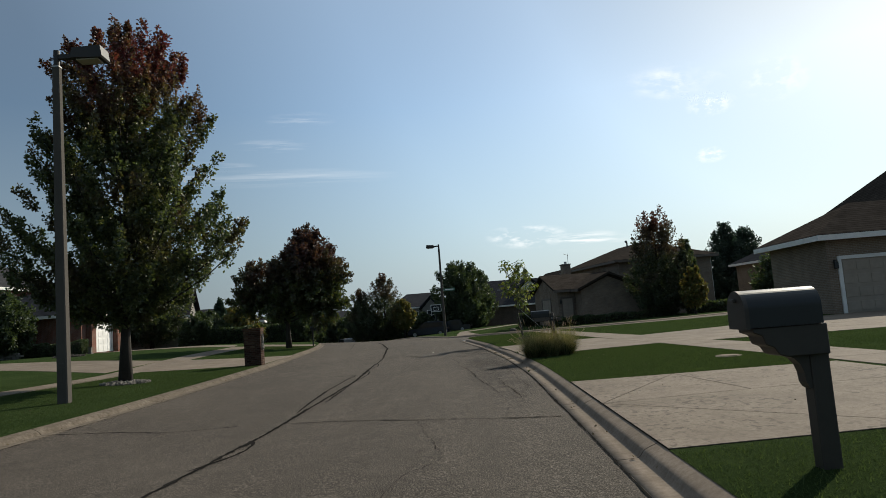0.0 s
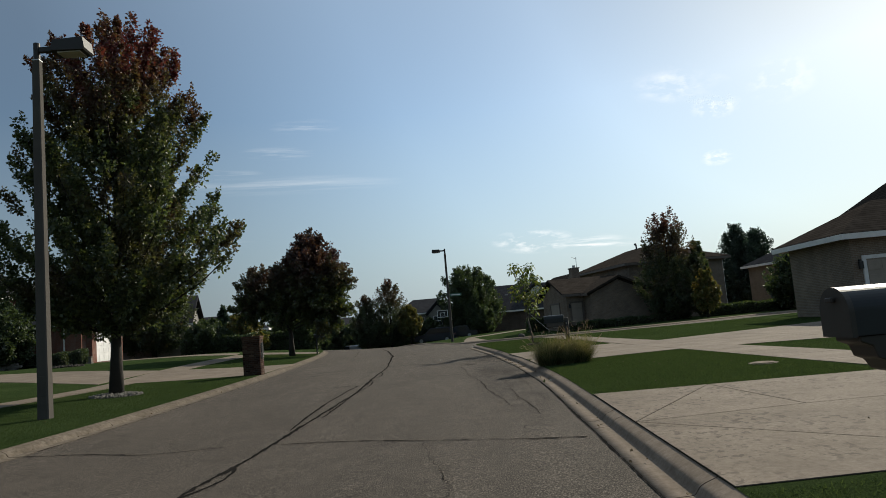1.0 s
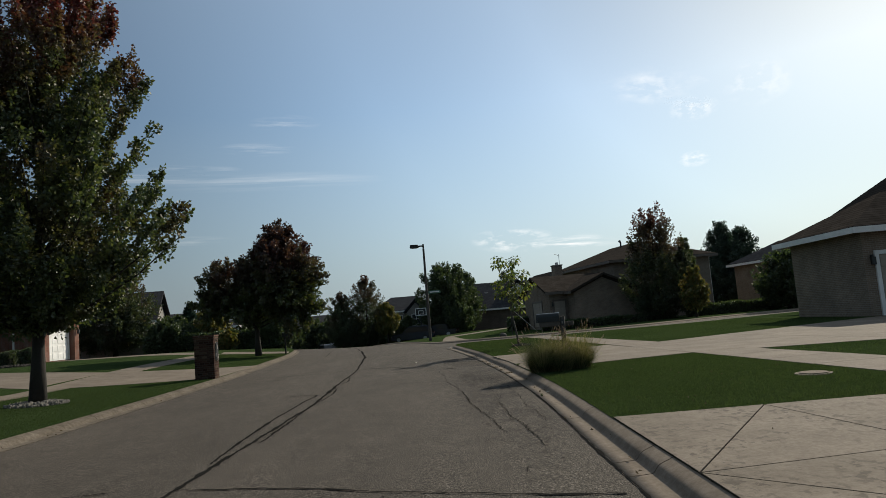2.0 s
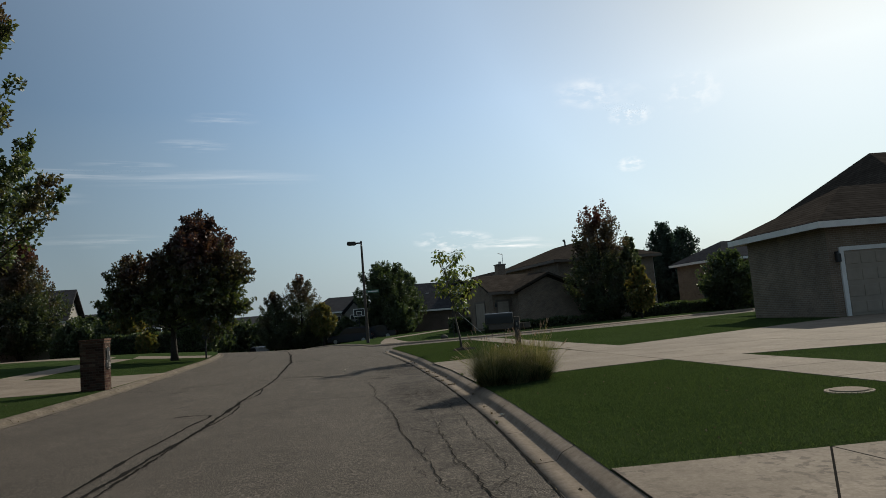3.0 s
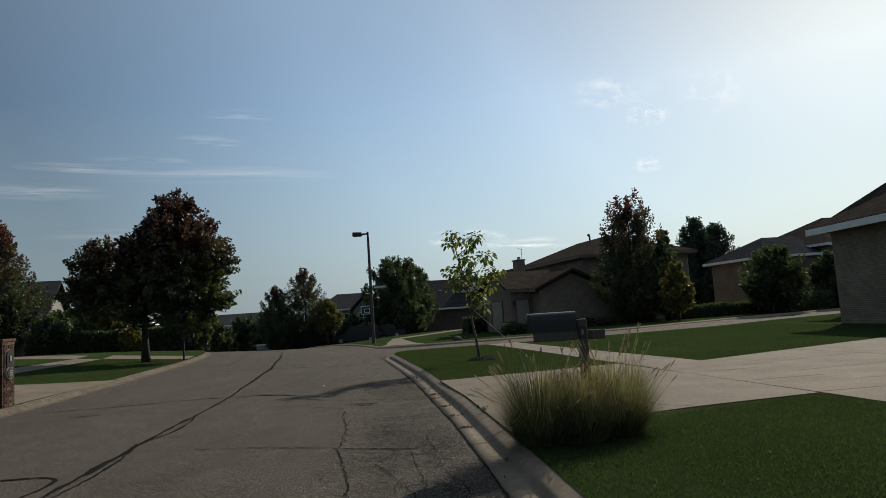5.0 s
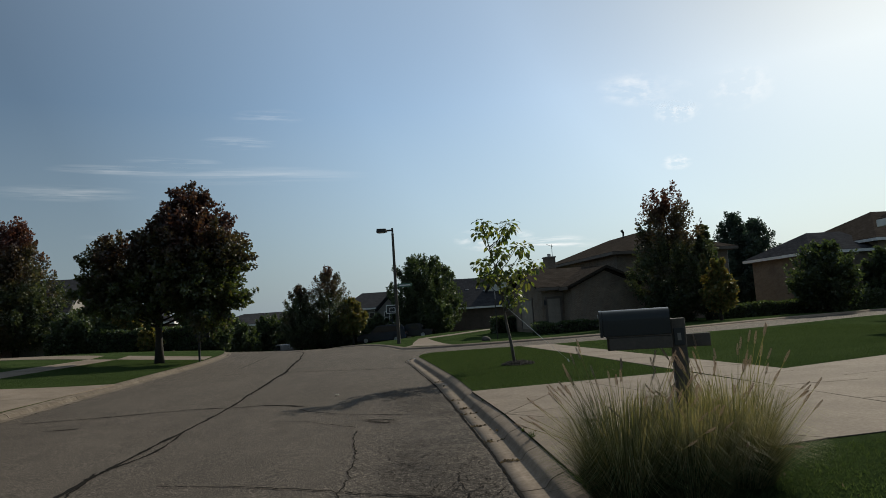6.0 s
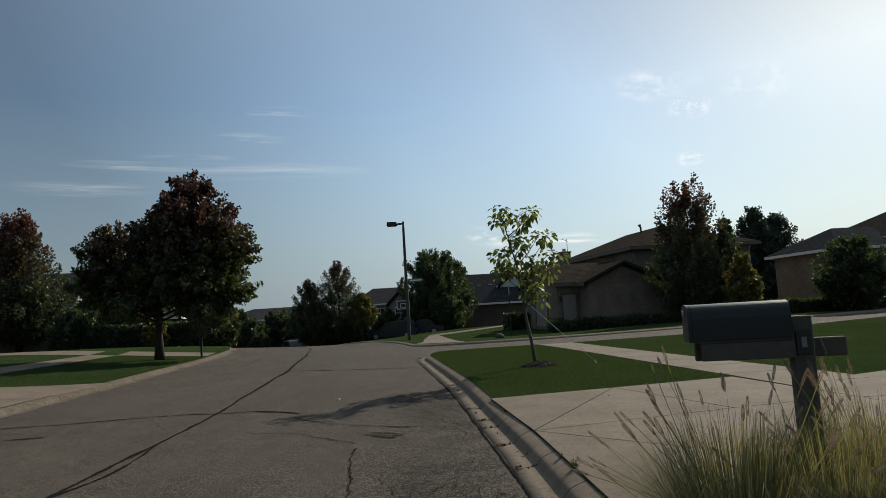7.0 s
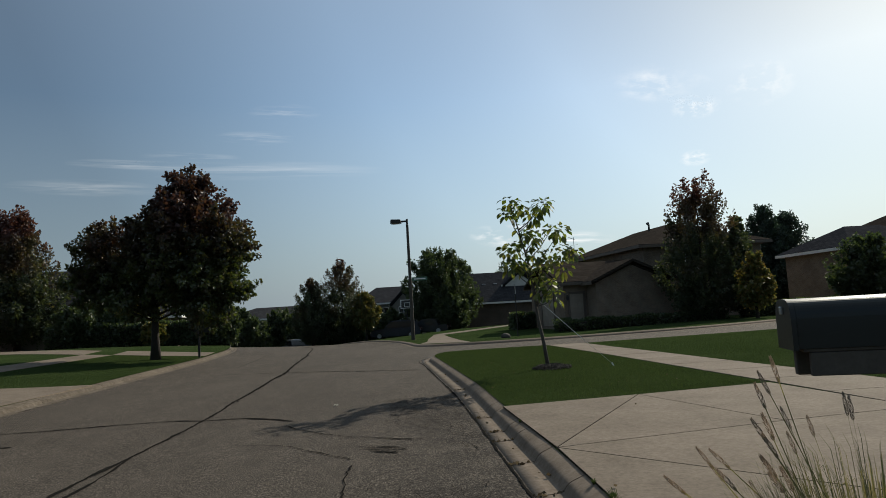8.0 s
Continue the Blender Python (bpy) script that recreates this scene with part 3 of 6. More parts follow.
SIDEWALKS = "concrete sidewalks beside the street"
DRIVES = "concrete driveways to the street"
KA, FA, XA = (1.986, 7.6), (3.6, 10.2), (3.85, 7.85)
apron("driveway_1", "pale concrete driveway apron stained with brown leaf marks", [
    [(1.986, 10.25), FA, KA], [KA, FA, XA], [FA, (6.1, 10.15), (6.2, 7.95), XA], [KA, XA, (6.2, 7.95), (6.25, 5.3), (4.3, 5.05)], [KA, (4.3, 5.05), (1.986, 4.85)]], M_STAINED)
paved("driveway_2", "pale concrete driveway continuing up to a house", ([(7.6, 5.2), (12, 5.0), (22, 4.0)], [(7.35, 10.3), (12, 10.8), (22, 12)]), 5, 3, DRIVES)
KB, FB, XB = (1.612, 20.15), (3.05, 22.97), (3.75, 20.68)
apron("driveway_3", "pale concrete driveway apron beside ornamental grass", [
    [(1.35, 22.7), FB, KB], [KB, FB, XB], [FB, (4.82, 23.3), (5.13, 20.95), XB], [KB, XB, (5.13, 20.95), (5.47, 17.85), (3.95, 17.6)], [KB, (3.95, 17.6), (1.80, 17.05)]])
paved("driveway_4", "wide pale concrete driveway in front of a garage", ([(6.7, 17.5), (9.0, 16.9), (24, 16.0)], [(6.05, 22.6), (11.4, 24.75), (14.7, 26.45), (20.2, 26.6)]), 6, 4, DRIVES)
paved("driveway_5", "pale concrete driveway apron beside a brick pillar", ([(-7.55, 25.0), (-8.6, 24.7), (-11.8, 23.9)], [(-7.95, 30.9), (-9.2, 30.7), (-12.6, 30.3)]), 3, 2, DRIVES)
paved("driveway_6", "pale concrete driveway crossing the lawn", ([(-13.1, 24.0), (-19.5, 27.4), (-36, 32)], [(-13.8, 30.2), (-19.0, 32.0), (-36, 40)]), 7, 2, DRIVES)
paved("driveway_7", "pale concrete driveway near a dark red tree", ([(-9.75, 43.3), (-14.0, 43.9)], [(-10.4, 46.3), (-14.9, 47.2)]), 3, 2, DRIVES)
paved("driveway_8", "pale concrete driveway leading to a white garage door", ([(-15.3, 44.0), (-20, 45.2), (-26.0, 46.6)], [(-16.2, 47.3), (-20.5, 49.3), (-26.0, 54.0)]), 4, 2, DRIVES)
paved("sidewalk_1", "pale concrete sidewalk slabs between mown lawns", ([(7.0, -14), (6.4, 5), (6.25, 10.2), (5.98, 12.6), (5.5, 17.7), (5.15, 20.7), (4.85, 23.7)], [(8.2, -14), (7.6, 5), (7.45, 10.3), (7.22, 14), (6.72, 17.6), (6.4, 20.3), (6.05, 23.7)]), 26, 1, SIDEWALKS)
paved("sidewalk_2", "pale concrete sidewalk slabs reaching the street corner", ([(4.83, 23.7), (4.42, 27.2), (3.8, 32.4), (3.55, 34.55)], [(6.03, 23.7), (5.58, 26.6), (4.85, 32), (4.6, 34.6)]), 8, 1, SIDEWALKS)
paved("sidewalk_3", "narrow concrete sidewalk crossing the lawn", ([(-11.9, -14), (-12.05, 15), (-11.78, 19), (-11.6, 23), (-12.6, 30.3), (-13.2, 36.5), (-14.0, 43.9)], [(-12.9, -14), (-13.05, 15), (-12.75, 19), (-12.6, 23), (-13.85, 30.3), (-14.5, 36.3), (-15.3, 44)]), 40, 1, SIDEWALKS)
paved("sidewalk_4", "pale concrete sidewalk crossing the far lawn", ([(-0.1, 66.6), (2.2, 69.0), (4.9, 72.6), (9.0, 79)], [(-0.75, 68.6), (1.7, 71.0), (4.3, 74.6), (8.2, 81)]), 10, 1, SIDEWALKS)
paved("sidewalk_5", "pale concrete sidewalk ramp beyond the street lamp", ([(-0.85, 47.2), (-0.75, 54), (-0.95, 60), (-0.78, 67.9)], [(1.5, 43.05), (1.3, 50), (0.95, 57.8), (0.0, 66.7)]), 10, 1, SIDEWALKS)


# ---- sealed cracks in the street ----
def crack(points, width, wobble, rng):
    p = line(points, 0.07)
    n = len(p)
    off = np.cumsum(rng.normal(0, 1, n)) * 0.0055 * wobble
    off -= np.linspace(off[0], off[-1], n)
    off += rng.normal(0, 0.009, n) * min(1.0, wobble)
    t = np.gradient(p, axis=0)
    t /= np.hypot(t[:, 0], t[:, 1])[:, None]
    nn = np.column_stack([-t[:, 1], t[:, 0]])
    p = p + nn * off[:, None]
    w = width * (0.55 + 0.5 * np.abs(np.convolve(rng.normal(0, 1, n + 4), np.ones(5) / 2.2, "valid")[:n]))
    w[0] = w[-1] = 0.004
    a, b = p + nn * w[:, None] / 2, p - nn * w[:, None] / 2
    za, zb = street_z(a[:, 0], a[:, 1]) + 0.0075, street_z(b[:, 0], b[:, 1]) + 0.0075
    vs = [v for i in range(n) for v in ((a[i, 0], a[i, 1], za[i]), (b[i, 0], b[i, 1], zb[i]))]
    return mesh_ob("sealed_crack", vs, [(2 * i, 2 * i + 1, 2 * i + 3, 2 * i + 2) for i in range(n - 1)], M_TAR, road)


rng = np.random.default_rng(4)
MID = [(-2.75, -2), (-2.65, 3), (-2.58, 5.4), (-2.42, 7.9), (-2.41, 10), (-2.43, 13.8), (-2.43, 15.6), (-2.5, 17.2), (-2.63, 19.4), (-2.69, 20.7), (-2.74, 22.2), (-2.87, 24.5), (-3.1, 26.4), (-3.45, 29.8), (-3.88, 33.4), (-4.55, 37.8), (-5.5, 43.5), (-7.6, 54), (-10.5, 61)]
crack(MID[:9], 0.062, 0.8, rng)
crack(MID[8:], 0.05, 0.7, rng)
crack([(x + 0.06, y) for x, y in MID[12:17]], 0.05, 1.6, rng)
crack([(-2.45, 10.4), (-2.58, 12.0), (-2.68, 13.6), (-2.7, 15.2), (-2.73, 16.3), (-2.66, 16.95), (-2.7, 17.35), (-2.92, 17.55), (-3.4, 17.6)], 0.04, 0.5, rng)
crack([(-2.25, 11.6), (-2.3, 13.5), (-2.38, 15.1), (-2.37, 16.8), (-2.47, 18.3), (-2.68, 19.3)], 0.032, 0.9, rng)
crack([(-2.63, 19.4), (-2.5, 20.1), (-2.53, 20.7), (-2.7, 21.8)], 0.03, 0.6, rng)
crack([(-2.55, 6.3), (-2.28, 7.05), (-2.3, 7.7), (-2.43, 7.9)], 0.035, 0.5, rng)
crack([(-6.5, 24.35), (-5.4, 24.4), (-4.4, 24.5), (-3.4, 24.5), (-2.85, 24.3), (-2.2, 24.2), (-1.4, 23.6)], 0.05, 0.6, rng)
crack([(-5.45, 23.1), (-4.86, 23.15)], 0.045, 0.6, rng)
crack([(-6.5, 10.3), (-5.2, 9.95), (-4.1, 9.45), (-3.0, 9.42)], 0.026, 0.9, rng)
crack([(-2.4, 9.25), (-1.06, 8.8), (-0.16, 8.35), (0.9, 7.9), (1.5, 7.7)], 0.026, 0.8, rng)
crack([(-1.7, 18.4), (-0.58, 17.97), (0.47, 17.4), (0.95, 17.2)], 0.02, 0.9, rng)
crack([(-1.4, 23.25), (-0.86, 22.5), (-0.28, 22.0), (0.5, 21.6)], 0.018, 1.0, rng)
crack([(-1.7, 22.1), (-1.08, 21.8), (-0.6, 21.3), (-0.2, 20.85)], 0.014, 0.8, rng)
for k in range(4):
    crack([(-0.24 + 0.05 * k, 21.45 - 0.085 * k), (0.0, 21.4 - 0.085 * k), (0.33 - 0.05 * abs(k - 1), 21.28 - 0.085 * k)], 0.034, 1.6, rng)
LONG = [(-0.17, 20.6), (-0.1, 19.8), (0.05, 18.6), (0.23, 17.1), (0.38, 15.9), (0.5, 14.8), (0.56, 14.0), (0.61, 13.35), (0.7, 12.55), (0.79, 11.65), (0.86, 10.6)]
crack(LONG, 0.012, 1.4, rng)
crack([(0.95, 14.08), (0.98, 13.06), (1.04, 12.14), (1.05, 11.8), (1.12, 11.29), (1.16, 10.9), (1.2, 9.6)], 0.009, 1.3, rng)
crack([(1.04, 11.86), (0.96, 11.56), (1.1, 11.3)], 0.006, 1.0, rng)
crack([(1.01, 17.98), (1.09, 16.9), (1.16, 16.1), (1.24, 15.6), (1.27, 14.9), (1.32, 14.0), (1.33, 12.9), (1.38, 12.1), (1.36, 11.1)], 0.00675, 1.4, rng)
crack([(0.28, 14.01), (0.58, 13.75), (0.8, 13.35), (0.97, 13.0)], 0.009, 0.8, rng)
crack([(0.66, 17.12), (0.5, 16.67), (0.72, 16.24)], 0.0075, 0.8, rng)
crack([(0.67, 16.34), (0.63, 15.9)], 0.00525, 0.8, rng)
crack([(0.5, 16.67), (0.78, 15.74), (0.88, 15.22), (0.94, 14.69)], 0.00675, 1.1, rng)
crack([(0.83, 17.0), (0.92, 16.04), (0.93, 15.5)], 0.00675, 1.1, rng)
crack([(0.85, 14.51), (0.99, 14.23), (1.0, 13.92), (0.94, 13.6)], 0.006, 1.0, rng)
crack([(-0.3, 8.3), (-0.02, 6.5), (0.08, 5.8), (-0.28, 5.1), (-0.3, 3.6)], 0.00675, 1.2, rng)
crack([(-6.1, 33.6), (-3.9, 32.8), (-1.45, 31.1), (0.0, 30.2)], 0.05, 0.8, rng)
crack([(-6.26, 36.6), (-7.0, 41.5), (-7.8, 47)], 0.03, 0.8, rng)

# open joint between asphalt and gutter, and a net of fine cracks in the wheel lane
crack([tuple(p) for p in (EDGE_RIGHT + np.array([-0.02, 0]))[78:158:4]], 0.02, 0.25, rng)
crack([tuple(p) for p in EDGE_LEFT[-140:-60:5]], 0.022, 0.25, rng)


def crack_net(rng, start, step, rows, cols, keep, width):
    """Crazing of the worn lane beside the gutter: short jagged cracks between the corners of an uneven net."""
    nodes = {}
    ys = EDGE_RIGHT[:200, 1]
    for i in range(rows):
        y = start + i * step
        ex = float(np.interp(y, ys, EDGE_RIGHT[:200, 0]))
        for k in range(cols):
            nodes[i, k] = np.array([ex - 0.06 - (k + 0.5 * (i % 2)) * step * 1.05, y]) + rng.normal(0, 0.37 * step, 2)
    vs, fs = [], []
    for (i, k), a in nodes.items():
        for di, dk in ((0, 1), (1, 0), (1, -1 if i % 2 == 0 else 1)):
            if (i + di, k + dk) not in nodes:
                continue
            b = nodes[i + di, k + dk]
            patch = 0.5 + 0.3 * math.sin(1.1 * a[1] + 1.7 * a[0]) + 0.25 * math.sin(0.43 * a[1] + 2.0)
            if rng.uniform() > keep * (1 - 0.7 * k / cols) * patch * (1.25 if a[1] > 18 else 0.75):
                continue
            m = 5
            p = np.array([a + (b - a) * q / m for q in range(m + 1)])
            p[1:-1] += rng.normal(0, 0.085 * step, (m - 1, 2))
            d = (b - a) / np.linalg.norm(b - a)
            nn = np.array([-d[1], d[0]])
            w = rng.uniform(0.5, 1.1) * width * np.array([0.5, 0.9, 1.1, 1.0, 0.9, 0.5]) * rng.uniform(0.6, 1.3, m + 1)
            o = len(vs)
            for q in range(m + 1):
                for sgn in (0.5, -0.5):
                    x, y = p[q] + nn * w[q] * sgn
                    vs.append((x, y, sz(x, y) + 0.0065))
            fs += [(o + 2 * q, o + 2 * q + 1, o + 2 * q + 3, o + 2 * q + 2) for q in range(m)]
    ob = mesh_ob("fine_cracks", vs, fs, M_TAR, road)
    ob["kind"] = "stuff"
    return ob


crack_net(np.random.default_rng(17), 8.6, 0.2, 90, 7, 0.6, 0.007)
crack_net(np.random.default_rng(18), 16.8, 0.1, 84, 10, 2.3, 0.005)

# ---- street lamps ----


def street_lamp(base, arm_yaw, label):
    x, y = base
    root = thing("street_lamp", pose(x, y, lz(x, y) - 0.02, 0, 0, arm_yaw), label, "street lamp", "street lamps")
    bm = bmesh.new()
    v = []
    for z, h in ((0.0, 0.12), (7.85, 0.08)):
        c = h * 0.78
        v.append([bm.verts.new(p) for p in ((h, c, z), (c, h, z), (-c, h, z), (-h, c, z), (-h, -c, z), (-c, -h, z), (c, -h, z), (h, -c, z))])
    for k in range(8):
        bm.faces.new((v[0][k], v[0][(k + 1) % 8], v[1][(k + 1) % 8], v[1][k]))
    bm.faces.new(v[1])
    bm.faces.new(v[0][::-1])
    part("pole", bm, M_POLE, root, "tapered square pole of speckled aggregate concrete")
    part("pole_cap", box_bm(-0.085, 0.085, -0.085, 0.085, 7.85, 7.885, 0.01), M_STEEL, root)
    part("access_cover", box_bm(-0.05, 0.05, -0.122, -0.10, 0.5, 0.92, 0.006), M_POLE, root)
    part("tenon", tube_bm([(0, 0, 7.885), (0, 0, 8.27)], [0.07, 0.07], 12), M_BRONZE, root)
    part("arm", box_bm(0.06, 0.5, -0.05, 0.05, 8.05, 8.17, 0.01), M_BRONZE, root)
    bm = bmesh.new()
    add_prism(bm, [(0.40, 8.0), (0.45, 8.24), (1.10, 8.27), (1.14, 8.02), (1.11, 7.98)], -0.23, 0.23)
    head = part("lamp_head", bm, M_BRONZE, root, "dark bronze box lamp head")
    part("lens", box_bm(0.52, 1.02, -0.17, 0.17, 7.955, 7.985, 0.008), M_LENS, head, "pale glass lens")
    return root


street_lamp((-8.8, 14.45), 5, "street lamp on a square concrete pole in the lawn")
lamp2 = street_lamp((-1.95, 60.6), 178, "street lamp with green street sign at the corner")
blade = part("sign_blade", box_bm(-1.15, -0.12, -0.012, 0.012, 4.0, 4.24, 0.004), M_SIGN_GREEN, lamp2, "green street name blade")
part("name_bar", box_bm(-1.05, -0.27, -0.018, 0.018, 4.08, 4.16), M_WHITE, blade, "white bar in place of the street name")


# ---- trees ----
def leaves_mesh(name, centres, dirs, size, mat, parent, rng, aspect=0.62, fold=0.25, label=""):
    """Many small folded leaves, each two triangles."""
    n = len(centres)
    d = dirs / np.linalg.norm(dirs, axis=1)[:, None]
    r = rng.normal(size=(n, 3))
    s = np.cross(d, r)
    s /= np.linalg.norm(s, axis=1)[:, None] + 1e-9
    u = np.cross(d, s)
    L = size * rng.uniform(0.6, 1.3, n)[:, None]
    W = L * aspect
    v = np.empty((n, 4, 3))
    v[:, 0] = centres
    v[:, 1] = centres + d * L * 0.5 + s * W * 0.5 + u * L * fold
    v[:, 2] = centres + d * L
    v[:, 3] = centres + d * L * 0.5 - s * W * 0.5 + u * L * fold
    me = bpy.data.meshes.new(name)
    me.vertices.add(n * 4)
    me.vertices.foreach_set("co", v.reshape(-1))
    idx = np.arange(n)[:, None] * 4 + np.array([0, 1, 2, 0, 2, 3])
    me.loops.add(n * 6)
    me.loops.foreach_set("vertex_index", idx.reshape(-1).astype(np.int32))
    me.polygons.add(n * 2)
    me.polygons.foreach_set("loop_start", np.arange(0, n * 6, 3, dtype=np.int32))
    me.update(calc_edges=True)
    me.materials.append(mat)
    ob = new(name, me)
    ob.parent = parent
    if label:
        ob["label"] = label
    return ob


def lobed_tree(name, x, y, z, height, crown_from, lobes, trunk_r, mat, label, clumps=220, per=90, leaf=0.13, clump_r=0.45, seed=1, upward=0.5, group="", limbs=26, aspect=0.7, droop=0.35):
    """A tree: tapered trunk, limbs, and a crown of leafy shoots in an uneven outline.
    lobes: (dx, dy, z, r across, r upright) masses of the crown."""
    rng = np.random.default_rng(seed)
    root = thing(name, pose(x, y, z), label, "tree", group)
    ph = rng.uniform(0, 6.28, 6)
    pts, outs, shoots = [], [], []
    for lx, ly, lzz, lr, lh in lobes:
        for _ in range(int(clumps * lr * lr * lh / sum(b[3] ** 2 * b[4] for b in lobes))):
            v = rng.normal(size=3)
            v /= np.linalg.norm(v)
            w = 1 + 0.10 * math.sin(5 * v[0] + ph[3]) + 0.10 * math.sin(6 * v[2] + 4 * v[1] + ph[4])
            k = w * rng.uniform(0.1, 1) ** 0.42
            pts.append((lx + v[0] * lr * k, ly + v[1] * lr * k, lzz + v[2] * lh * k))
            o = v + np.array([0, 0, upward])
            outs.append(o / (np.linalg.norm(o) + 1e-6))
    pts, outs = np.array(pts), np.array(outs)
    top = height * 0.82
    k = 8
    sway = rng.normal(0, 0.02, (k, 2)) * height * 0.25
    tp = [(sway[i, 0] * (i / k), sway[i, 1] * (i / k), top * i / (k - 1) - (0.1 if i == 0 else 0)) for i in range(k)]
    tr = [trunk_r * (1.35 if i == 0 else 1.0) * (1 - 0.88 * (i / (k - 1))) + 0.01 for i in range(k)]
    part("trunk", tube_bm(tp, tr, 10), M_BARK, root, smooth=True)
    for p in pts[rng.permutation(len(pts))[:limbs]]:
        h = max(crown_from * 0.75, min(top * 0.9, p[2] - np.hypot(p[0], p[1]) * max(0.45, upward) - 0.2))
        i = h / top * (k - 1)
        j = int(min(k - 2, i))
        shoots.append((np.array(Vector(tp[j]).lerp(Vector(tp[j + 1]), min(1, i - j))), p))
    for beg, end in shoots[:limbs]:
        b, e = Vector(beg), Vector(end)
        r0 = max(0.012, trunk_r * (1 - 0.8 * min(1, b.z / top)) * 0.45)
        m1 = b.lerp(e, 0.5) + Vector((0, 0, -0.05 * (e - b).length))
        part("limb", tube_bm([b, m1, e], [r0, r0 * 0.6, 0.008], 5, caps=False), M_BARK, root, smooth=True)
    n = len(pts) * per
    c = np.repeat(pts, per, axis=0)
    out = np.repeat(outs, per, axis=0)
    cr = clump_r * np.repeat(rng.uniform(0.6, 1.2, len(pts)), per)[:, None]
    along = rng.uniform(-1, 1, n)[:, None]
    g = rng.normal(size=(n, 3))
    g *= (rng.uniform(0, 1, n) ** 0.45 / np.linalg.norm(g, axis=1))[:, None]
    slim = np.sqrt(np.clip(1 - along * np.abs(along) * 0.9, 0.05, None)) * 0.55
    pos = c + (g * slim + out * along) * cr
    d = rng.normal(size=(n, 3)) + out * 0.8 + np.array([0, 0, -droop])
    leaves_mesh("crown", pos, d, leaf, mat, root, rng, aspect)
    return root


def shoot_tree(name, x, y, z, height, crown_from, profile, trunk_r, mat, label, primaries=90, subs=9, per=30, leaf=0.12, seed=1, lean=(0, 0), rise=0.7, group="", limbs=40, sub_len=0.9, aspect=0.72, inner=0.35, fluff=0.07, wild=0.45):
    """A tree grown from its trunk: limbs arch up to the outline given by profile, (height share, radius) pairs; side shoots leave the limbs and carry the leaves, so that the edge breaks into leafy tips."""
    rng = np.random.default_rng(seed)
    root = thing(name, pose(x, y, z), label, "tree", group)
    hs, rs = np.array([p[0] for p in profile]), np.array([p[1] for p in profile])
    cum = np.cumsum(np.interp(np.linspace(0, 1, 60), hs, rs) + 0.12 * rs.max())
    ph = rng.uniform(0, 6.28, 4)
    top = height * 0.86
    k = 8
    sway = rng.normal(0, 0.018, (k, 2)) * height * 0.3
    tp = np.array([(sway[i, 0] * (i / k) + lean[0] * i / k, sway[i, 1] * (i / k) + lean[1] * i / k, top * i / (k - 1) - (0.1 if i == 0 else 0)) for i in range(k)])
    tr = [trunk_r * (1.4 if i == 0 else 1.0) * (1 - 0.9 * (i / (k - 1))) + 0.008 for i in range(k)]
    part("trunk", tube_bm([tuple(p) for p in tp], tr, 10), M_BARK, root, smooth=True)

    def on_trunk(h):
        return np.array([np.interp(h, tp[:, 2], tp[:, 0]), np.interp(h, tp[:, 2], tp[:, 1]), h])
    curves = []
    for i in range(primaries):
        f = np.interp((i + rng.uniform(0.1, 0.9)) / primaries * cum[-1], cum, np.linspace(0, 1, 60))
        R = np.interp(f, hs, rs)
        a = i * 2.39996 + rng.normal(0, 0.25)
        R *= rng.uniform(0.3, 0.8) if rng.uniform() < inner else rng.uniform(0.88, 1.04) * (1 + 0.06 * math.sin(2 * a + ph[0] + 4 * f) + 0.06 * math.sin(3 * a + ph[1] - 6 * f))
        z1 = crown_from + (height - crown_from) * f
        beg = on_trunk(min(top * 0.93, max(crown_from * 0.8, z1 - rise * min(1.0, 0.25 + 1.5 * f) * R - 0.04 * height)))
        tip = np.array([R * math.cos(a) + lean[0] * f, R * math.sin(a) + lean[1] * f, z1])
        mid = np.array([beg[0] + (tip[0] - beg[0]) * 0.62, beg[1] + (tip[1] - beg[1]) * 0.62, beg[2] + (tip[2] - beg[2]) * 0.36])
        curves.append((beg, mid, tip, R))
    for beg, mid, tip, R in curves[::max(1, primaries // limbs)]:
        r0 = max(0.012, trunk_r * (1 - 0.8 * min(1, beg[2] / top)) * 0.42)
        part("limb", tube_bm([tuple((1 - u) ** 2 * beg + 2 * u * (1 - u) * mid + u * u * tip) for u in (0, 0.33, 0.66, 1)], [r0, r0 * 0.7, r0 * 0.4, 0.006], 5, caps=False), M_BARK, root, smooth=True)
    base, vec, size = [], [], []
    for beg, mid, tip, R in curves:
        for q in range(subs):
            u = 1.0 if q == 0 else rng.uniform(0.28, 0.98)
            p = (1 - u) ** 2 * beg + 2 * u * (1 - u) * mid + u * u * tip
            t = 2 * (1 - u) * (mid - beg) + 2 * u * (tip - mid)
            t /= np.linalg.norm(t) + 1e-6
            d = t * (1.4 if q == 0 else 0.8) + rng.normal(0, 0.15 if q == 0 else wild, 3) + np.array([0, 0, 0.25 + 0.45 * rise])
            L = sub_len * rng.uniform(0.55, 1.15) * (1.25 if q == 0 else 1.15 - 0.45 * u) * min(1.0, 0.35 + R)
            d *= L / np.linalg.norm(d)
            base.append(p - d * (0.75 if q == 0 else 0.25))
            vec.append(d)
            size.append(L * (0.55 if q == 0 else 1.0))
    base, vec = np.repeat(base, per, axis=0), np.repeat(vec, per, axis=0)
    n = len(base)
    v = rng.uniform(0, 1, n) ** 0.85
    taper = (fluff + 0.13 * np.repeat(size, per)) * (1.12 - v ** 1.5)
    g = rng.normal(size=(n, 3)) * 0.6
    pos = base + vec * v[:, None] + g * taper[:, None]
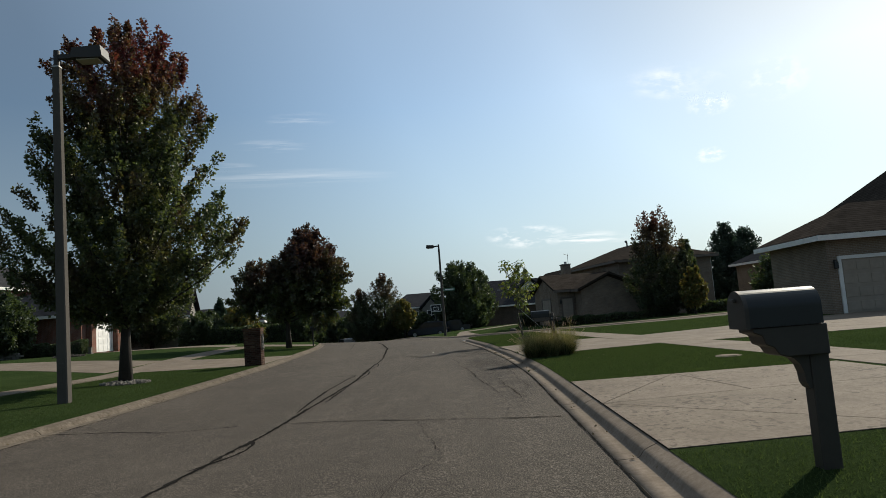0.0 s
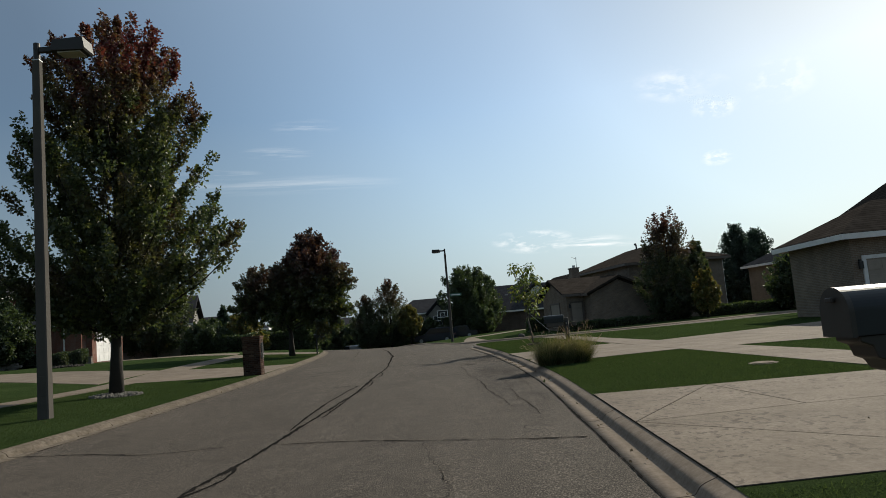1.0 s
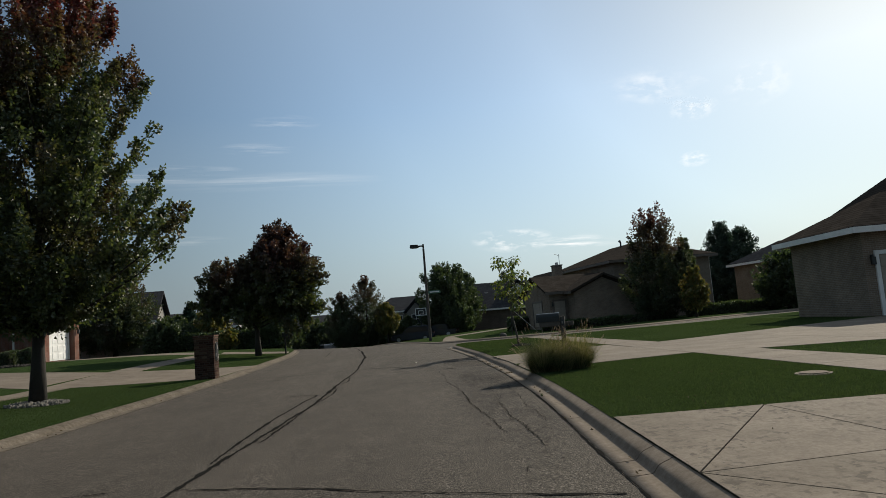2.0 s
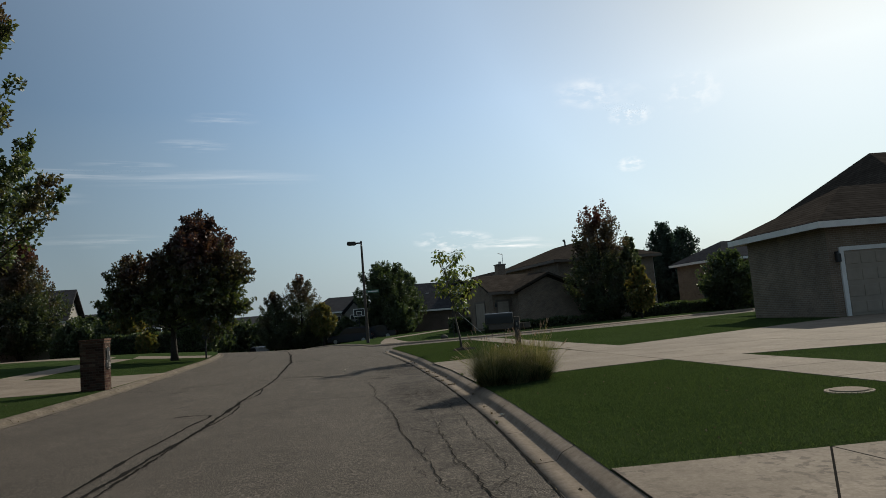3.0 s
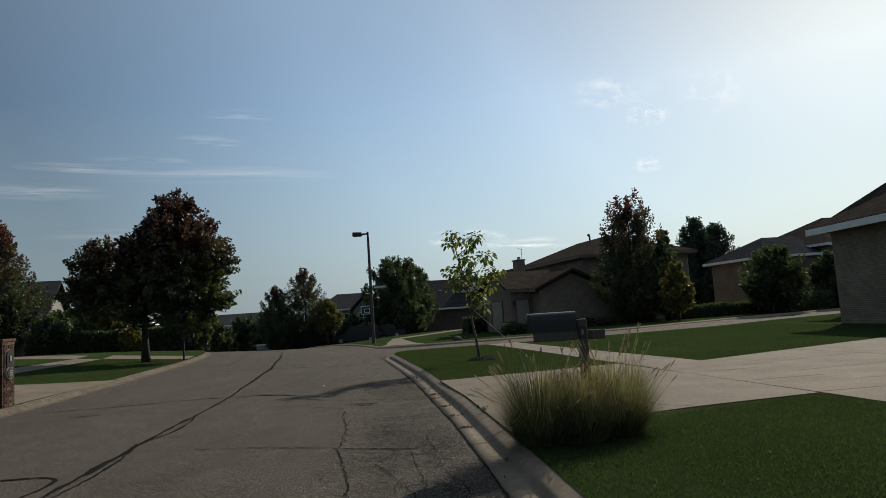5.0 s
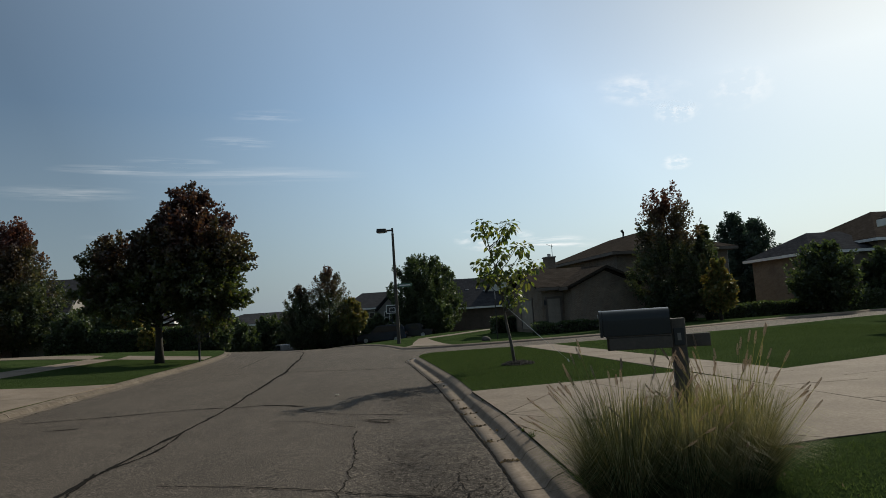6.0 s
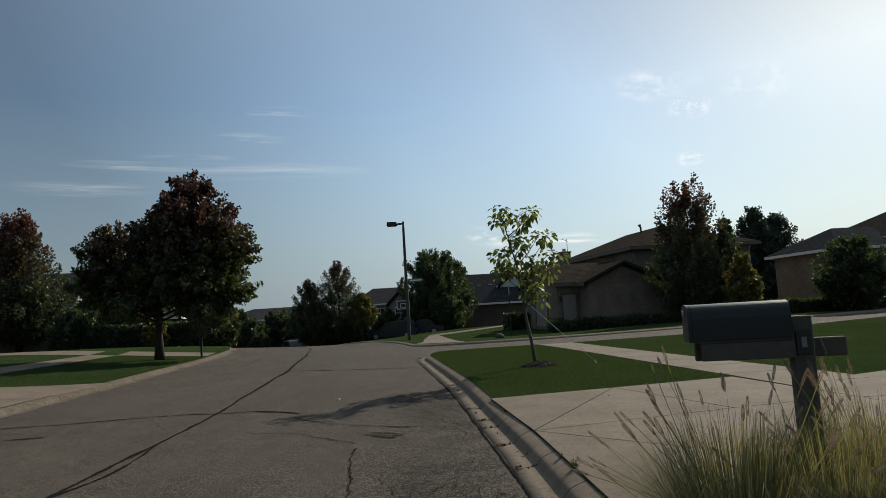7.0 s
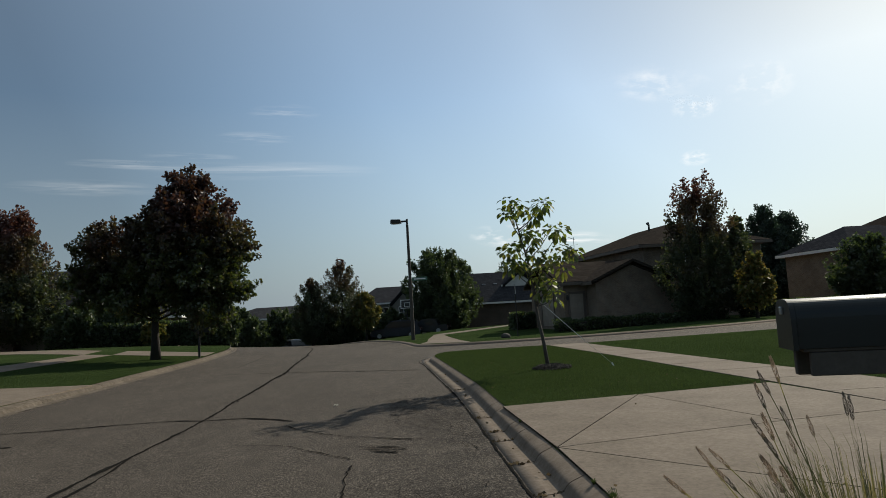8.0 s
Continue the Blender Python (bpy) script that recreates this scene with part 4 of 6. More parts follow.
    pos[:, 2] = np.maximum(pos[:, 2], 0.05)
    d = g + vec * 0.5 + rng.normal(0, 0.5, (n, 3)) + np.array([0, 0, -0.3])
    leaves_mesh("crown", pos, d, leaf, mat, root, rng, aspect)
    return root


def mulch_ring(name, x, y, r, n, mat, label, cat, seed, size=(0.05, 0.11)):
    """A ring of loose pieces round a trunk."""
    rng = np.random.default_rng(seed)
    bm = bmesh.new()
    for _ in range(n):
        a, q = rng.uniform(0, 6.283), r * rng.uniform(0.1, 1) ** 0.6
        px, py, s = x + q * math.cos(a), y + q * math.sin(a), rng.uniform(*size)
        h = lz(px, py) + 0.06 * max(0, 1 - (q / r) ** 2)
        mt = Matrix.Translation((px, py, h + s * 0.2)) @ Euler(rng.uniform(0, 3, 3)).to_matrix().to_4x4() @ Matrix.Diagonal((s, s * 0.75, s * 0.5, 1))
        bmesh.ops.create_icosphere(bm, subdivisions=1, radius=1, matrix=mt)
    ob = part(name, bm, mat, None)
    return tagged(ob, label, cat, kind="stuff")


T1 = (-9.95, 19.4)
shoot_tree("maple_tree", *T1, lz(*T1), 11.1, 2.15, [(0, 1.1), (0.05, 2.1), (0.15, 2.95), (0.26, 3.22), (0.36, 3.1), (0.5, 2.85), (0.62, 2.75), (0.74, 2.65), (0.8, 2.35), (0.9, 1.75), (0.955, 1.25), (1, 0.8)], 0.15, M_LEAF_MAPLE,
           "tall green maple turning red at its top", 220, 11, 56, 0.1, seed=11, lean=(0.4, -0.1), rise=0.9, limbs=64, sub_len=0.8, wild=0.5, group="street trees", inner=0.4, fluff=0.045)
mulch_ring("stone_ring", T1[0] + 0.05, T1[1] - 0.1, 0.7, 420, M_STONE, "ring of pale loose landscape stones round a trunk", "stones", 3, (0.028, 0.065))
T2 = (-10.8, 40.9)
lobed_tree("dark_red_tree", *T2, lz(*T2), 7.6, 2.0, ((1.5, 0, 4.45, 2.2, 2.2), (1.35, 0.1, 6.25, 1.1, 1.15), (-1.65, 0.2, 3.95, 1.6, 1.4), (2.3, -0.3, 2.7, 1.4, 1.45), (-0.3, 0, 3.1, 1.8, 1.2), (-2.5, 0, 3.0, 0.95, 0.9)), 0.15, M_LEAF_RED,
     "rounded dark red and green street tree beside a driveway", 900, 85, 0.155, 0.40, seed=7, upward=0.3, limbs=46, group="street trees", droop=0.7)


def far_tree(x, y, height, r, mat, label, seed, name="tree", shape=None, crown_from=0.8, clumps=130, per=60, leaf=0.19, upward=0.7, group="", limbs=12, clump=None):
    shape = shape or [(0, 0.55), (0.12, 0.9), (0.3, 1.0), (0.5, 0.8), (0.7, 0.55), (0.88, 0.3), (1, 0.1)]
    return shoot_tree(name, x, y, lz(x, y), height * 0.97, crown_from, [(a, b * r * 0.93) for a, b in shape], 0.014 * height + 0.03, mat, label, max(24, int(clumps * 0.6)), 7, max(16, int(per * 0.5)), leaf, seed=seed, limbs=limbs, rise=upward, group=group, sub_len=clump or (0.3 * r + 0.2), fluff=0.05 + 0.03 * r)


ROUND = [(0, 0.6), (0.2, 0.93), (0.5, 1.0), (0.75, 0.82), (0.92, 0.48), (1, 0.2)]
CONE = [(0, 0.6), (0.2, 0.9), (0.4, 1.0), (0.58, 0.86), (0.75, 0.6), (0.9, 0.34), (1, 0.12)]
BROAD = "background garden trees"
far_tree(-12.0, 76.5, 6.7, 2.1, M_LEAF_FARRED, "conical young tree turning red beyond the crest", 21, upward=0.9, clumps=190, leaf=0.14, clump=0.6, shape=CONE)
far_tree(-9.5, 78, 8.3, 2.9, M_LEAF_FARRED, "conical tree with reddish top beyond the crest", 22, upward=0.9, clumps=230, leaf=0.14, clump=0.65, shape=CONE)
far_tree(-7.2, 77, 4.7, 1.6, M_LEAF_YELLOW, "small yellow green tree beside the street", 23, crown_from=1.5)
far_tree(-0.5, 88, 9.2, 4.7, M_LEAF_GREEN, "broad dark green tree behind the street lamp", 24, shape=ROUND, clumps=330, per=95, leaf=0.2, clump=1.0)
far_tree(16.3, 56.5, 9.0, 2.7, M_LEAF_FARRED, "tall green tree with reddish top by a brick house", 25, shape=[(0, 0.8), (0.15, 1), (0.4, 1), (0.6, 0.85), (0.8, 0.66), (0.95, 0.45), (1, 0.3)], clumps=250, upward=1.2, leaf=0.155)
far_tree(18.8, 57, 6.6, 1.2, M_LEAF_GREEN, "slim green tree beside a brick house", 26, upward=0.9)
far_tree(17.9, 53, 3.9, 1.2, M_LEAF_YELLOW, "small tree with yellowing autumn leaves", 27, clumps=60, per=40, leaf=0.2)
far_tree(29.4, 76, 9.8, 3.3, M_LEAF_SPRUCE, "large conical blue green evergreen", 28, name="spruce_tree", shape=[(0, 1), (0.3, 0.95), (0.55, 0.75), (0.75, 0.5), (0.9, 0.28), (1, 0.1)], clumps=300, crown_from=0.4, upward=0.6)
far_tree(32.0, 77.5, 9.2, 3.0, M_LEAF_SPRUCE, "conical evergreen growing beside a larger one", 30, name="spruce_tree", shape=[(0, 1), (0.3, 1), (0.6, 0.85), (0.85, 0.5), (1, 0.2)], clumps=260, crown_from=0.4, upward=0.6)
far_tree(25.6, 55, 4.6, 2.2, M_LEAF_GREEN, "rounded green ornamental tree behind a lawn", 29, shape=ROUND, crown_from=0.5)
far_tree(-28.2, 59.5, 10.2, 3.6, M_LEAF_FARRED, "large green and reddish tree behind a garage", 31, clumps=260, crown_from=1.2, upward=0.7)
far_tree(-22.8, 58.0, 2.9, 2.2, M_LEAF_GREEN, "dark green tree with dense foliage behind a garage", 32, shape=ROUND, crown_from=0.3, clumps=200, group=BROAD)
far_tree(-30.5, 61, 8.6, 3.2, M_LEAF_GREEN, "dark green tree rising over a roof", 33, shape=ROUND, crown_from=0.6, clumps=200, group=BROAD)
far_tree(-20.2, 59.5, 3.5, 1.8, M_LEAF_YELLOW, "small tree with yellow green leaves behind the lawn", 34, shape=ROUND, crown_from=0.1, clumps=150)
far_tree(-16.2, 62, 3.8, 1.9, M_LEAF_GREEN, "dense dark green shrub tree", 35, shape=ROUND, crown_from=0.1, clumps=130, group=BROAD)
far_tree(-22.4, 60.8, 4.7, 0.8, M_LEAF_SPRUCE, "slender dark arborvitae standing in front of a grey roof", 36, name="arborvitae", shape=[(0, 0.8), (0.3, 1), (0.7, 0.7), (1, 0.1)], crown_from=0.1, clumps=120, clump=0.3, leaf=0.2, upward=1.2)
far_tree(-14.4, 59, 3.0, 1.3, M_LEAF_GREEN, "dark green shrub beside a lawn", 37, shape=ROUND, crown_from=0.2, clumps=90)
far_tree(-17.8, 56.6, 1.5, 0.7, M_LEAF_YELLOW, "small orange autumn shrub behind the lawn", 38, shape=ROUND, crown_from=0.2, clumps=90)
far_tree(-20.5, 82, 5.4, 1.9, M_LEAF_GREEN, "dark green tree beyond the crest", 39, shape=ROUND, clumps=130, group=BROAD)
far_tree(-16.8, 84, 5.0, 1.8, M_LEAF_GREEN, "dark green tree beyond the crest", 40, shape=ROUND, clumps=130, group=BROAD)
far_tree(-24.8, 84, 5.6, 2.2, M_LEAF_GREEN, "dark green tree beyond the crest", 41, shape=ROUND, clumps=130, group=BROAD)
far_tree(-29.5, 80, 6.2, 2.4, M_LEAF_GREEN, "dark green tree beyond the crest", 42, shape=ROUND, clumps=130, group=BROAD)
for k, (bx, by, bh, br) in enumerate(((-23.2, 81, 4.4, 2.0), (-18.6, 80.5, 4.2, 1.9), (-14.6, 83, 4.2, 1.7), (-12.2, 81.5, 3.2, 1.7), (-9.8, 82, 3.0, 1.7), (-7.6, 84.5, 3.4, 1.8), (-5.4, 86, 3.2, 1.7), (0.9, 82.5, 3.6, 1.7))):
    far_tree(bx, by, bh, br, M_LEAF_GREEN, "dense dark green shrub beyond the crest", 60 + k, name="shrub", shape=ROUND, crown_from=0.1, clumps=70, per=50, leaf=0.24, group="shrubs beyond the crest")
mulch_ring("mulch_bed", -24.1, 40.0, 0.9, 220, M_MULCH, "low dark mulch bed at the edge of a driveway", "mulch", 12, (0.05, 0.11))
far_tree(-30.9, 43.9, 4.5, 2.2, M_LEAF_GREEN, "dark rounded tree in front of a red brick house", 44, shape=ROUND, crown_from=0.6, clumps=180)
far_tree(32.5, 59.0, 4.2, 2.0, M_LEAF_GREEN, "dense dark green tree beside a lawn", 45, shape=ROUND, crown_from=0.3, clumps=180, group=BROAD)
far_tree(37.5, 60.6, 4.6, 1.8, M_LEAF_GREEN, "dense dark green tree beside a lawn", 46, shape=ROUND, crown_from=0.3, clumps=180, group=BROAD)
far_tree(48, 68, 7.0, 3.2, M_LEAF_GREEN, "dense dark green tree beside a lawn", 47, shape=ROUND, crown_from=0.3, clumps=180, group=BROAD)
far_tree(9.0, 108, 9.0, 3.6, M_LEAF_GREEN, "dark green tree behind grey roofs", 48, shape=ROUND, clumps=150, group=BROAD)


def hanging_leaves(name, centres, dirs, size, mat, parent, rng, aspect=0.42):
    """Long leaves, wide in the middle, their tips hanging: six corners each."""
    n = len(centres)
    d = dirs / np.linalg.norm(dirs, axis=1)[:, None]
    sd = np.cross(d, rng.normal(0, 0.35, (n, 3)) + np.array([0, 0, 1.0]))
    sd /= np.linalg.norm(sd, axis=1)[:, None] + 1e-9
    L = size * rng.uniform(0.6, 1.2, n)[:, None]
    W = L * aspect * 0.5
    down = np.array([0, 0, -1.0])
    v = np.empty((n, 6, 3))
    v[:, 0] = centres
    m1, m2 = centres + d * L * 0.38, centres + d * L * 0.7 + down * L * 0.12
    v[:, 1], v[:, 5] = m1 + sd * W * 0.9 + down * L * 0.03, m1 - sd * W * 0.9 + down * L * 0.03
    v[:, 2], v[:, 4] = m2 + sd * W * 0.85, m2 - sd * W * 0.85
    v[:, 3] = centres + d * L * 0.92 + down * L * 0.36
    me = bpy.data.meshes.new(name)
    me.from_pydata(v.reshape(-1, 3).tolist(), [], [tuple(6 * i + k for k in f) for i in range(n) for f in ((0, 1, 5), (1, 2, 4, 5), (2, 3, 4))])
    me.materials.append(mat)
    ob = new(name, me)
    ob.parent = parent
    return ob


# ---- sapling held by a strap ----
SAP = (2.54, 27.25)
sap = thing("sapling", pose(*SAP, lz(*SAP)), "young sapling with large yellowing leaves and a guy strap", "tree")
srng = np.random.default_rng(5)
stem = [(0.0, 0, -0.05), (-0.05, 0, 0.45), (-0.12, 0.02, 0.9), (-0.15, 0.03, 1.25), (-0.22, 0.0, 1.9), (-0.39, 0, 2.65), (-0.52, 0, 3.2)]
part("trunk", tube_bm(stem, [0.04, 0.034, 0.03, 0.025, 0.018, 0.012, 0.006], 8), M_BARK_YOUNG, sap, smooth=True)
TUFTS = [(-0.49, 3.21), (-0.35, 3.03), (-0.58, 2.92), (0.16, 3.12), (0.02, 3.01), (-0.08, 2.9), (0.4, 2.54), (0.28, 2.61), (-0.01, 2.57), (-0.28, 2.61), (-0.2, 2.39), (-0.46, 2.3), (-0.63, 2.19), (-0.56, 1.94), (-0.38, 2.01), (0.54, 2.12), (0.38, 2.19), (0.16, 2.05), (-0.13, 2.13), (-0.26, 1.92), (0.34, 1.85), (0.04, 1.85), (-0.06, 1.7), (0.12, 1.59), (-0.06, 1.46), (0.18, 1.34)]
cs, ds = [], []
for tx, tz in TUFTS:
    ty = srng.uniform(-0.5, 0.5) * (1 - abs(tz - 2.1) * 0.4)
    hb = max(1.15, tz - 0.2 - 0.75 * abs(tx + 0.25))
    k = np.interp(hb, [q[2] for q in stem], [q[0] for q in stem])
    part("twig", tube_bm([(k, 0.01, hb), ((k + tx) / 2, ty / 2, (hb + tz) / 2 - 0.05), (tx, ty, tz)], [0.012, 0.008, 0.004], 5), M_BARK_YOUNG, sap, smooth=True)
    for _ in range(29):
        v = srng.normal(size=3)
        v /= np.linalg.norm(v)
        cs.append((tx + v[0] * 0.13, ty + v[1] * 0.13, tz + v[2] * 0.11))
        ds.append((v[0], v[1], -0.35 + 0.6 * v[2]))
hanging_leaves("crown", np.array(cs), np.array(ds), 0.14, M_LEAF_SAPLING, sap, srng, 0.62)
part("guy_strap", tube_bm([(-0.11, 0.02, 1.28), (0.62, -0.25, 0.52)], [0.0055, 0.0055], 6), M_WHITE, sap, "pale webbing strap round the trunk")
part("guy_wire", tube_bm([(0.62, -0.25, 0.52), (1.12, -0.42, 0.03)], [0.003, 0.003], 5), M_STEEL, sap)
part("stake", tube_bm([(1.16, -0.44, -0.1), (1.09, -0.41, 0.07)], [0.014, 0.014], 6), M_WHITE, sap, "short pale ground stake")
mulch_ring("mulch_ring", SAP[0] + 0.05, SAP[1] - 0.15, 0.36, 300, M_MULCH, "low ring of dark bark mulch round a sapling", "mulch", 9, (0.02, 0.045))


# ---- houses ----
def roof_solid(bm, x0, x1, y0, y1, z0, rise, axis, hip0, hip1, over=0.45, thick=0.16):
    """A roof over a rectangle; axis 'x' or 'y' is the ridge's; hip0, hip1: how far the ridge's ends stand in (0: gable, with an overhanging verge)."""
    if axis == "x":
        a0, a1, c0, c1 = x0, x1, y0 - over, y1 + over
    else:
        a0, a1, c0, c1 = y0, y1, x0 - over, x1 + over
    cm = (c0 + c1) / 2

    def at(a, c, z):
        return bm.verts.new((a, c, z) if axis == "x" else (c, a, z))
    fs = []
    b0, b1 = a0 - (over if hip0 else 0), a1 + (over if hip1 else 0)
    base = [at(a, c, z0 - thick) for a, c in ((b0, c0), (b1, c0), (b1, c1), (b0, c1))]
    eave = [at(a, c, z0) for a, c in ((b0, c0), (b1, c0), (b1, c1), (b0, c1))]
    r0, r1 = at(b0 + hip0, cm, z0 + rise), at(b1 - hip1, cm, z0 + rise)
    fs.append(bm.faces.new(base[::-1]))
    for i in range(4):
        fs.append(bm.faces.new((base[i], base[(i + 1) % 4], eave[(i + 1) % 4], eave[i])))
    fs += [bm.faces.new((eave[0], eave[1], r1, r0)), bm.faces.new((eave[2], eave[3], r0, r1)), bm.faces.new((eave[3], eave[0], r0)), bm.faces.new((eave[1], eave[2], r1))]
    for hip, a, b in ((hip0, a0 - over, a0 - 0.002), (hip1, a1 + 0.002, a1 + over)):
        if not hip:
            sec = [(c0, z0), (cm, z0 + rise), (c1, z0), (c1, z0 - thick), (cm, z0 + rise - thick * 1.15), (c0, z0 - thick)]
            p, q = [at(a, c, z) for c, z in sec], [at(b, c, z) for c, z in sec]
            for k in range(6):
                fs.append(bm.faces.new((p[k], p[(k + 1) % 6], q[(k + 1) % 6], q[k])))
            for v in (p, q):
                fs += [bm.faces.new((v[0], v[1], v[4], v[5])), bm.faces.new((v[1], v[2], v[3], v[4]))]
    bmesh.ops.recalc_face_normals(bm, faces=fs)
    return bm


def fascia(root, x0, x1, y0, y1, z0, over=0.45, mat=None, axis="x", hip0=1, hip1=1):
    """Gutter boards along the eaves; none across a gable."""
    o = over + 0.03
    runs = [(x0 - o, x1 + o, y0 - o, y0 - o + 0.04), (x0 - o, x1 + o, y1 + o - 0.04, y1 + o), (x0 - o, x0 - o + 0.04, y0 - o + 0.041, y1 + o - 0.041), (x1 + o - 0.04, x1 + o, y0 - o + 0.041, y1 + o - 0.041)]
    keep = [True, True, hip0, hip1] if axis == "x" else [hip0, hip1, True, True]
    for a, k in zip(runs, keep):
        if k:
            part("gutter_fascia", box_bm(*a, z0 - 0.2, z0 + 0.01), mat or M_TRIM, root, "pale eaves gutter board" if mat is None else "brown eaves gutter board")


def block(root, x0, x1, y0, y1, ze, rise, axis, hip0, hip1, wall, roof, over=0.45, trim=None, z0=-1.5):
    part("wall", box_bm(x0, x1, y0, y1, z0, ze), wall, root)
    part("roof", roof_solid(bmesh.new(), x0, x1, y0, y1, ze + 0.16, rise, axis, hip0, hip1, over), roof, root)
    fascia(root, x0, x1, y0, y1, ze + 0.12, over, trim, axis, hip0, hip1)
    if not hip0 or not hip1:
        for gable, e in ((not hip0, 0), (not hip1, 1)):
            if gable:
                bm = bmesh.new()
                if axis == "x":
                    x = x0 if e == 0 else x1
                    s = 0.1 if e == 0 else -0.1
                    w = (y1 - y0) / 2
                    k = rise * w / (w + over)
                    m = Matrix.Translation((x, (y0 + y1) / 2, ze)) @ Matrix.Rotation(radians(90), 4, "Z")
                    add_prism(bm, [(-w, 0), (w, 0), (0, k)], -s, s * 0.3, m)
                else:
                    y = y0 if e == 0 else y1
                    s = 0.1 if e == 0 else -0.1
                    w = (x1 - x0) / 2
                    k = rise * w / (w + over)
                    add_prism(bm, [(-w, 0), (w, 0), (0, k)], -s * 0.3, s, Matrix.Translation(((x0 + x1) / 2, y, ze)))
                part("gable_wall", bm, wall, root)


def on_wall(x, y, z, face):
    """A frame on a wall: local x along the wall, local y outward."""
    return Matrix.Translation((x, y, z)) @ Matrix.Rotation(radians({"-y": 180, "+x": -90, "-x": 90, "+y": 0}[face]), 4, "Z")


def window(root, x, y, z, w, h, face, trim=None):
    m = on_wall(x, y, z, face)
    t = 0.07
    bm = bmesh.new()
    for a in ((-w / 2, w / 2, 0, t), (-w / 2, w / 2, h - t, h), (-w / 2, -w / 2 + t, t, h - t), (w / 2 - t, w / 2, t, h - t), (-0.025, 0.025, t, h - t)):
        add_box(bm, a[0], a[1], -0.02, 0.06, a[2], a[3], m=m)
    add_box(bm, -w / 2 + t, w / 2 - t, -0.02, 0.045, h * 0.5 - 0.025, h * 0.5 + 0.025, m=m)
    win = part("window", bm, trim or M_TRIM, root)
    part("pane", box_bm(-w / 2 + t, w / 2 - t, -0.02, 0.02, t, h - t, m=m), M_GLASS, win)
    part("sill", box_bm(-w / 2 - 0.06, w / 2 + 0.06, 0.0, 0.1, -0.07, -0.003, m=m), trim or M_TRIM, win)


def garage_door(root, x, y, z, w, h, face, mat, rows=4, cols=4, trim=None):
    m = on_wall(x, y, z, face)
    bm = bmesh.new()
    for a in ((-w / 2 - 0.14, -w / 2, 0, h + 0.14), (w / 2, w / 2 + 0.14, 0, h + 0.14), (-w / 2, w / 2, h, h + 0.14)):
        add_box(bm, a[0], a[1], 0, 0.07, a[2], a[3], m=m)
    part("door_frame", bm, trim or M_TRIM, root)
    door = part("garage_door", box_bm(-w / 2 + 0.005, w / 2 - 0.005, 0, 0.02, 0, h - 0.005, m=m), mat, root)
    for i in range(rows):
        for j in range(cols):
            pw, phh = w / cols, h / rows
            cx, cz = -w / 2 + pw * (j + 0.5), phh * (i + 0.5)
            part("panel", box_bm(cx - pw * 0.4, cx + pw * 0.4, 0.015, 0.036, cz - phh * 0.34, cz + phh * 0.34, 0.008, m=m), mat, door)
    return door


def wall_lantern(root, x, y, z, face):
    m = on_wall(x, y, z, face)
    ln = part("wall_lantern", box_bm(-0.07, 0.07, 0.06, 0.2, -0.16, 0.12, 0.02, m=m), M_BLACK, root)
    part("bracket", box_bm(-0.03, 0.03, 0, 0.12, 0.125, 0.2, 0.006, m=m), M_BLACK, ln)


def downspout(root, x, y, z0, z1, face):
    part("downspout", box_bm(-0.05, 0.05, 0.01, 0.09, z0, z1, 0.01, m=on_wall(x, y, 0, face)), M_TRIM, root)


# big brown brick house across the side street
H1 = thing("brick_house", pose(8.2, 59.5, sz(14, 62) + 0.2, 0, 0, 11), "large brown brick house with brown hip roof and chimney", "house")
block(H1, 0, 7.2, 0, 7.0, 2.75, 1.5, "x", 0, 0, M_BRICK_TAN, M_ROOF_BROWN, trim=M_TRIM_BROWN)
block(H1, 1.6, 6.6, -1.6, 3.4, 2.68, 1.3, "y", 0, 0, M_BRICK_TAN, M_ROOF_BROWN, trim=M_TRIM_BROWN)
block(H1, 6.2, 15.2, 0.6, 15, 5.05, 1.9, "y", 4.6, 4.6, M_BRICK_TAN, M_ROOF_BROWN, 0.55, trim=M_TRIM_BROWN)
garage_door(H1, 0.0, 3.3, 0.0, 2.5, 2.1, "-x", M_DOOR_TAN, trim=M_TRIM_BROWN)
garage_door(H1, 0.85, 0, 0.0, 0.95, 2.1, "-y", M_DOOR_TAN, 4, 2, M_TRIM_BROWN)
wall_lantern(H1, 0.2, 0, 1.85, "-y")
window(H1, 12.6, 0.6, 3.4, 1.3, 1.4, "-y")
window(H1, 9.9, 0.6, 3.4, 1.3, 1.4, "-y")
window(H1, 12.8, 0.6, 0.7, 1.8, 1.5, "-y")
part("chimney", box_bm(2.9, 3.65, 6.2, 7.1, 2.5, 5.45, 0.02), M_BRICK_TAN, H1)
part("chimney_cap", box_bm(2.84, 3.71, 6.14, 7.16, 5.455, 5.56, 0.02), M_STUCCO, H1)
part("flue", tube_bm([(3.3, 6.65, 5.56), (3.3, 6.65, 5.8)], [0.14, 0.14], 10), M_STEEL, H1)
part("antenna_mast", tube_bm([(3.72, 7.0, 4.6), (3.72, 7.0, 6.6)], [0.025, 0.02], 6), M_STEEL, H1)
part("antenna_arm", tube_bm([(3.3, 7.0, 6.62), (3.8, 7.0, 6.42)], [0.02, 0.02], 6), M_STEEL, H1)
part("roof_vent", tube_bm([(9.9, 6.6, 6.5), (9.9, 6.6, 7.25), (9.75, 6.5, 7.42)], [0.08, 0.08, 0.13], 8), M_BLACK, H1)
downspout(H1, 15.2, 0.75, 0, 4.95, "+x")

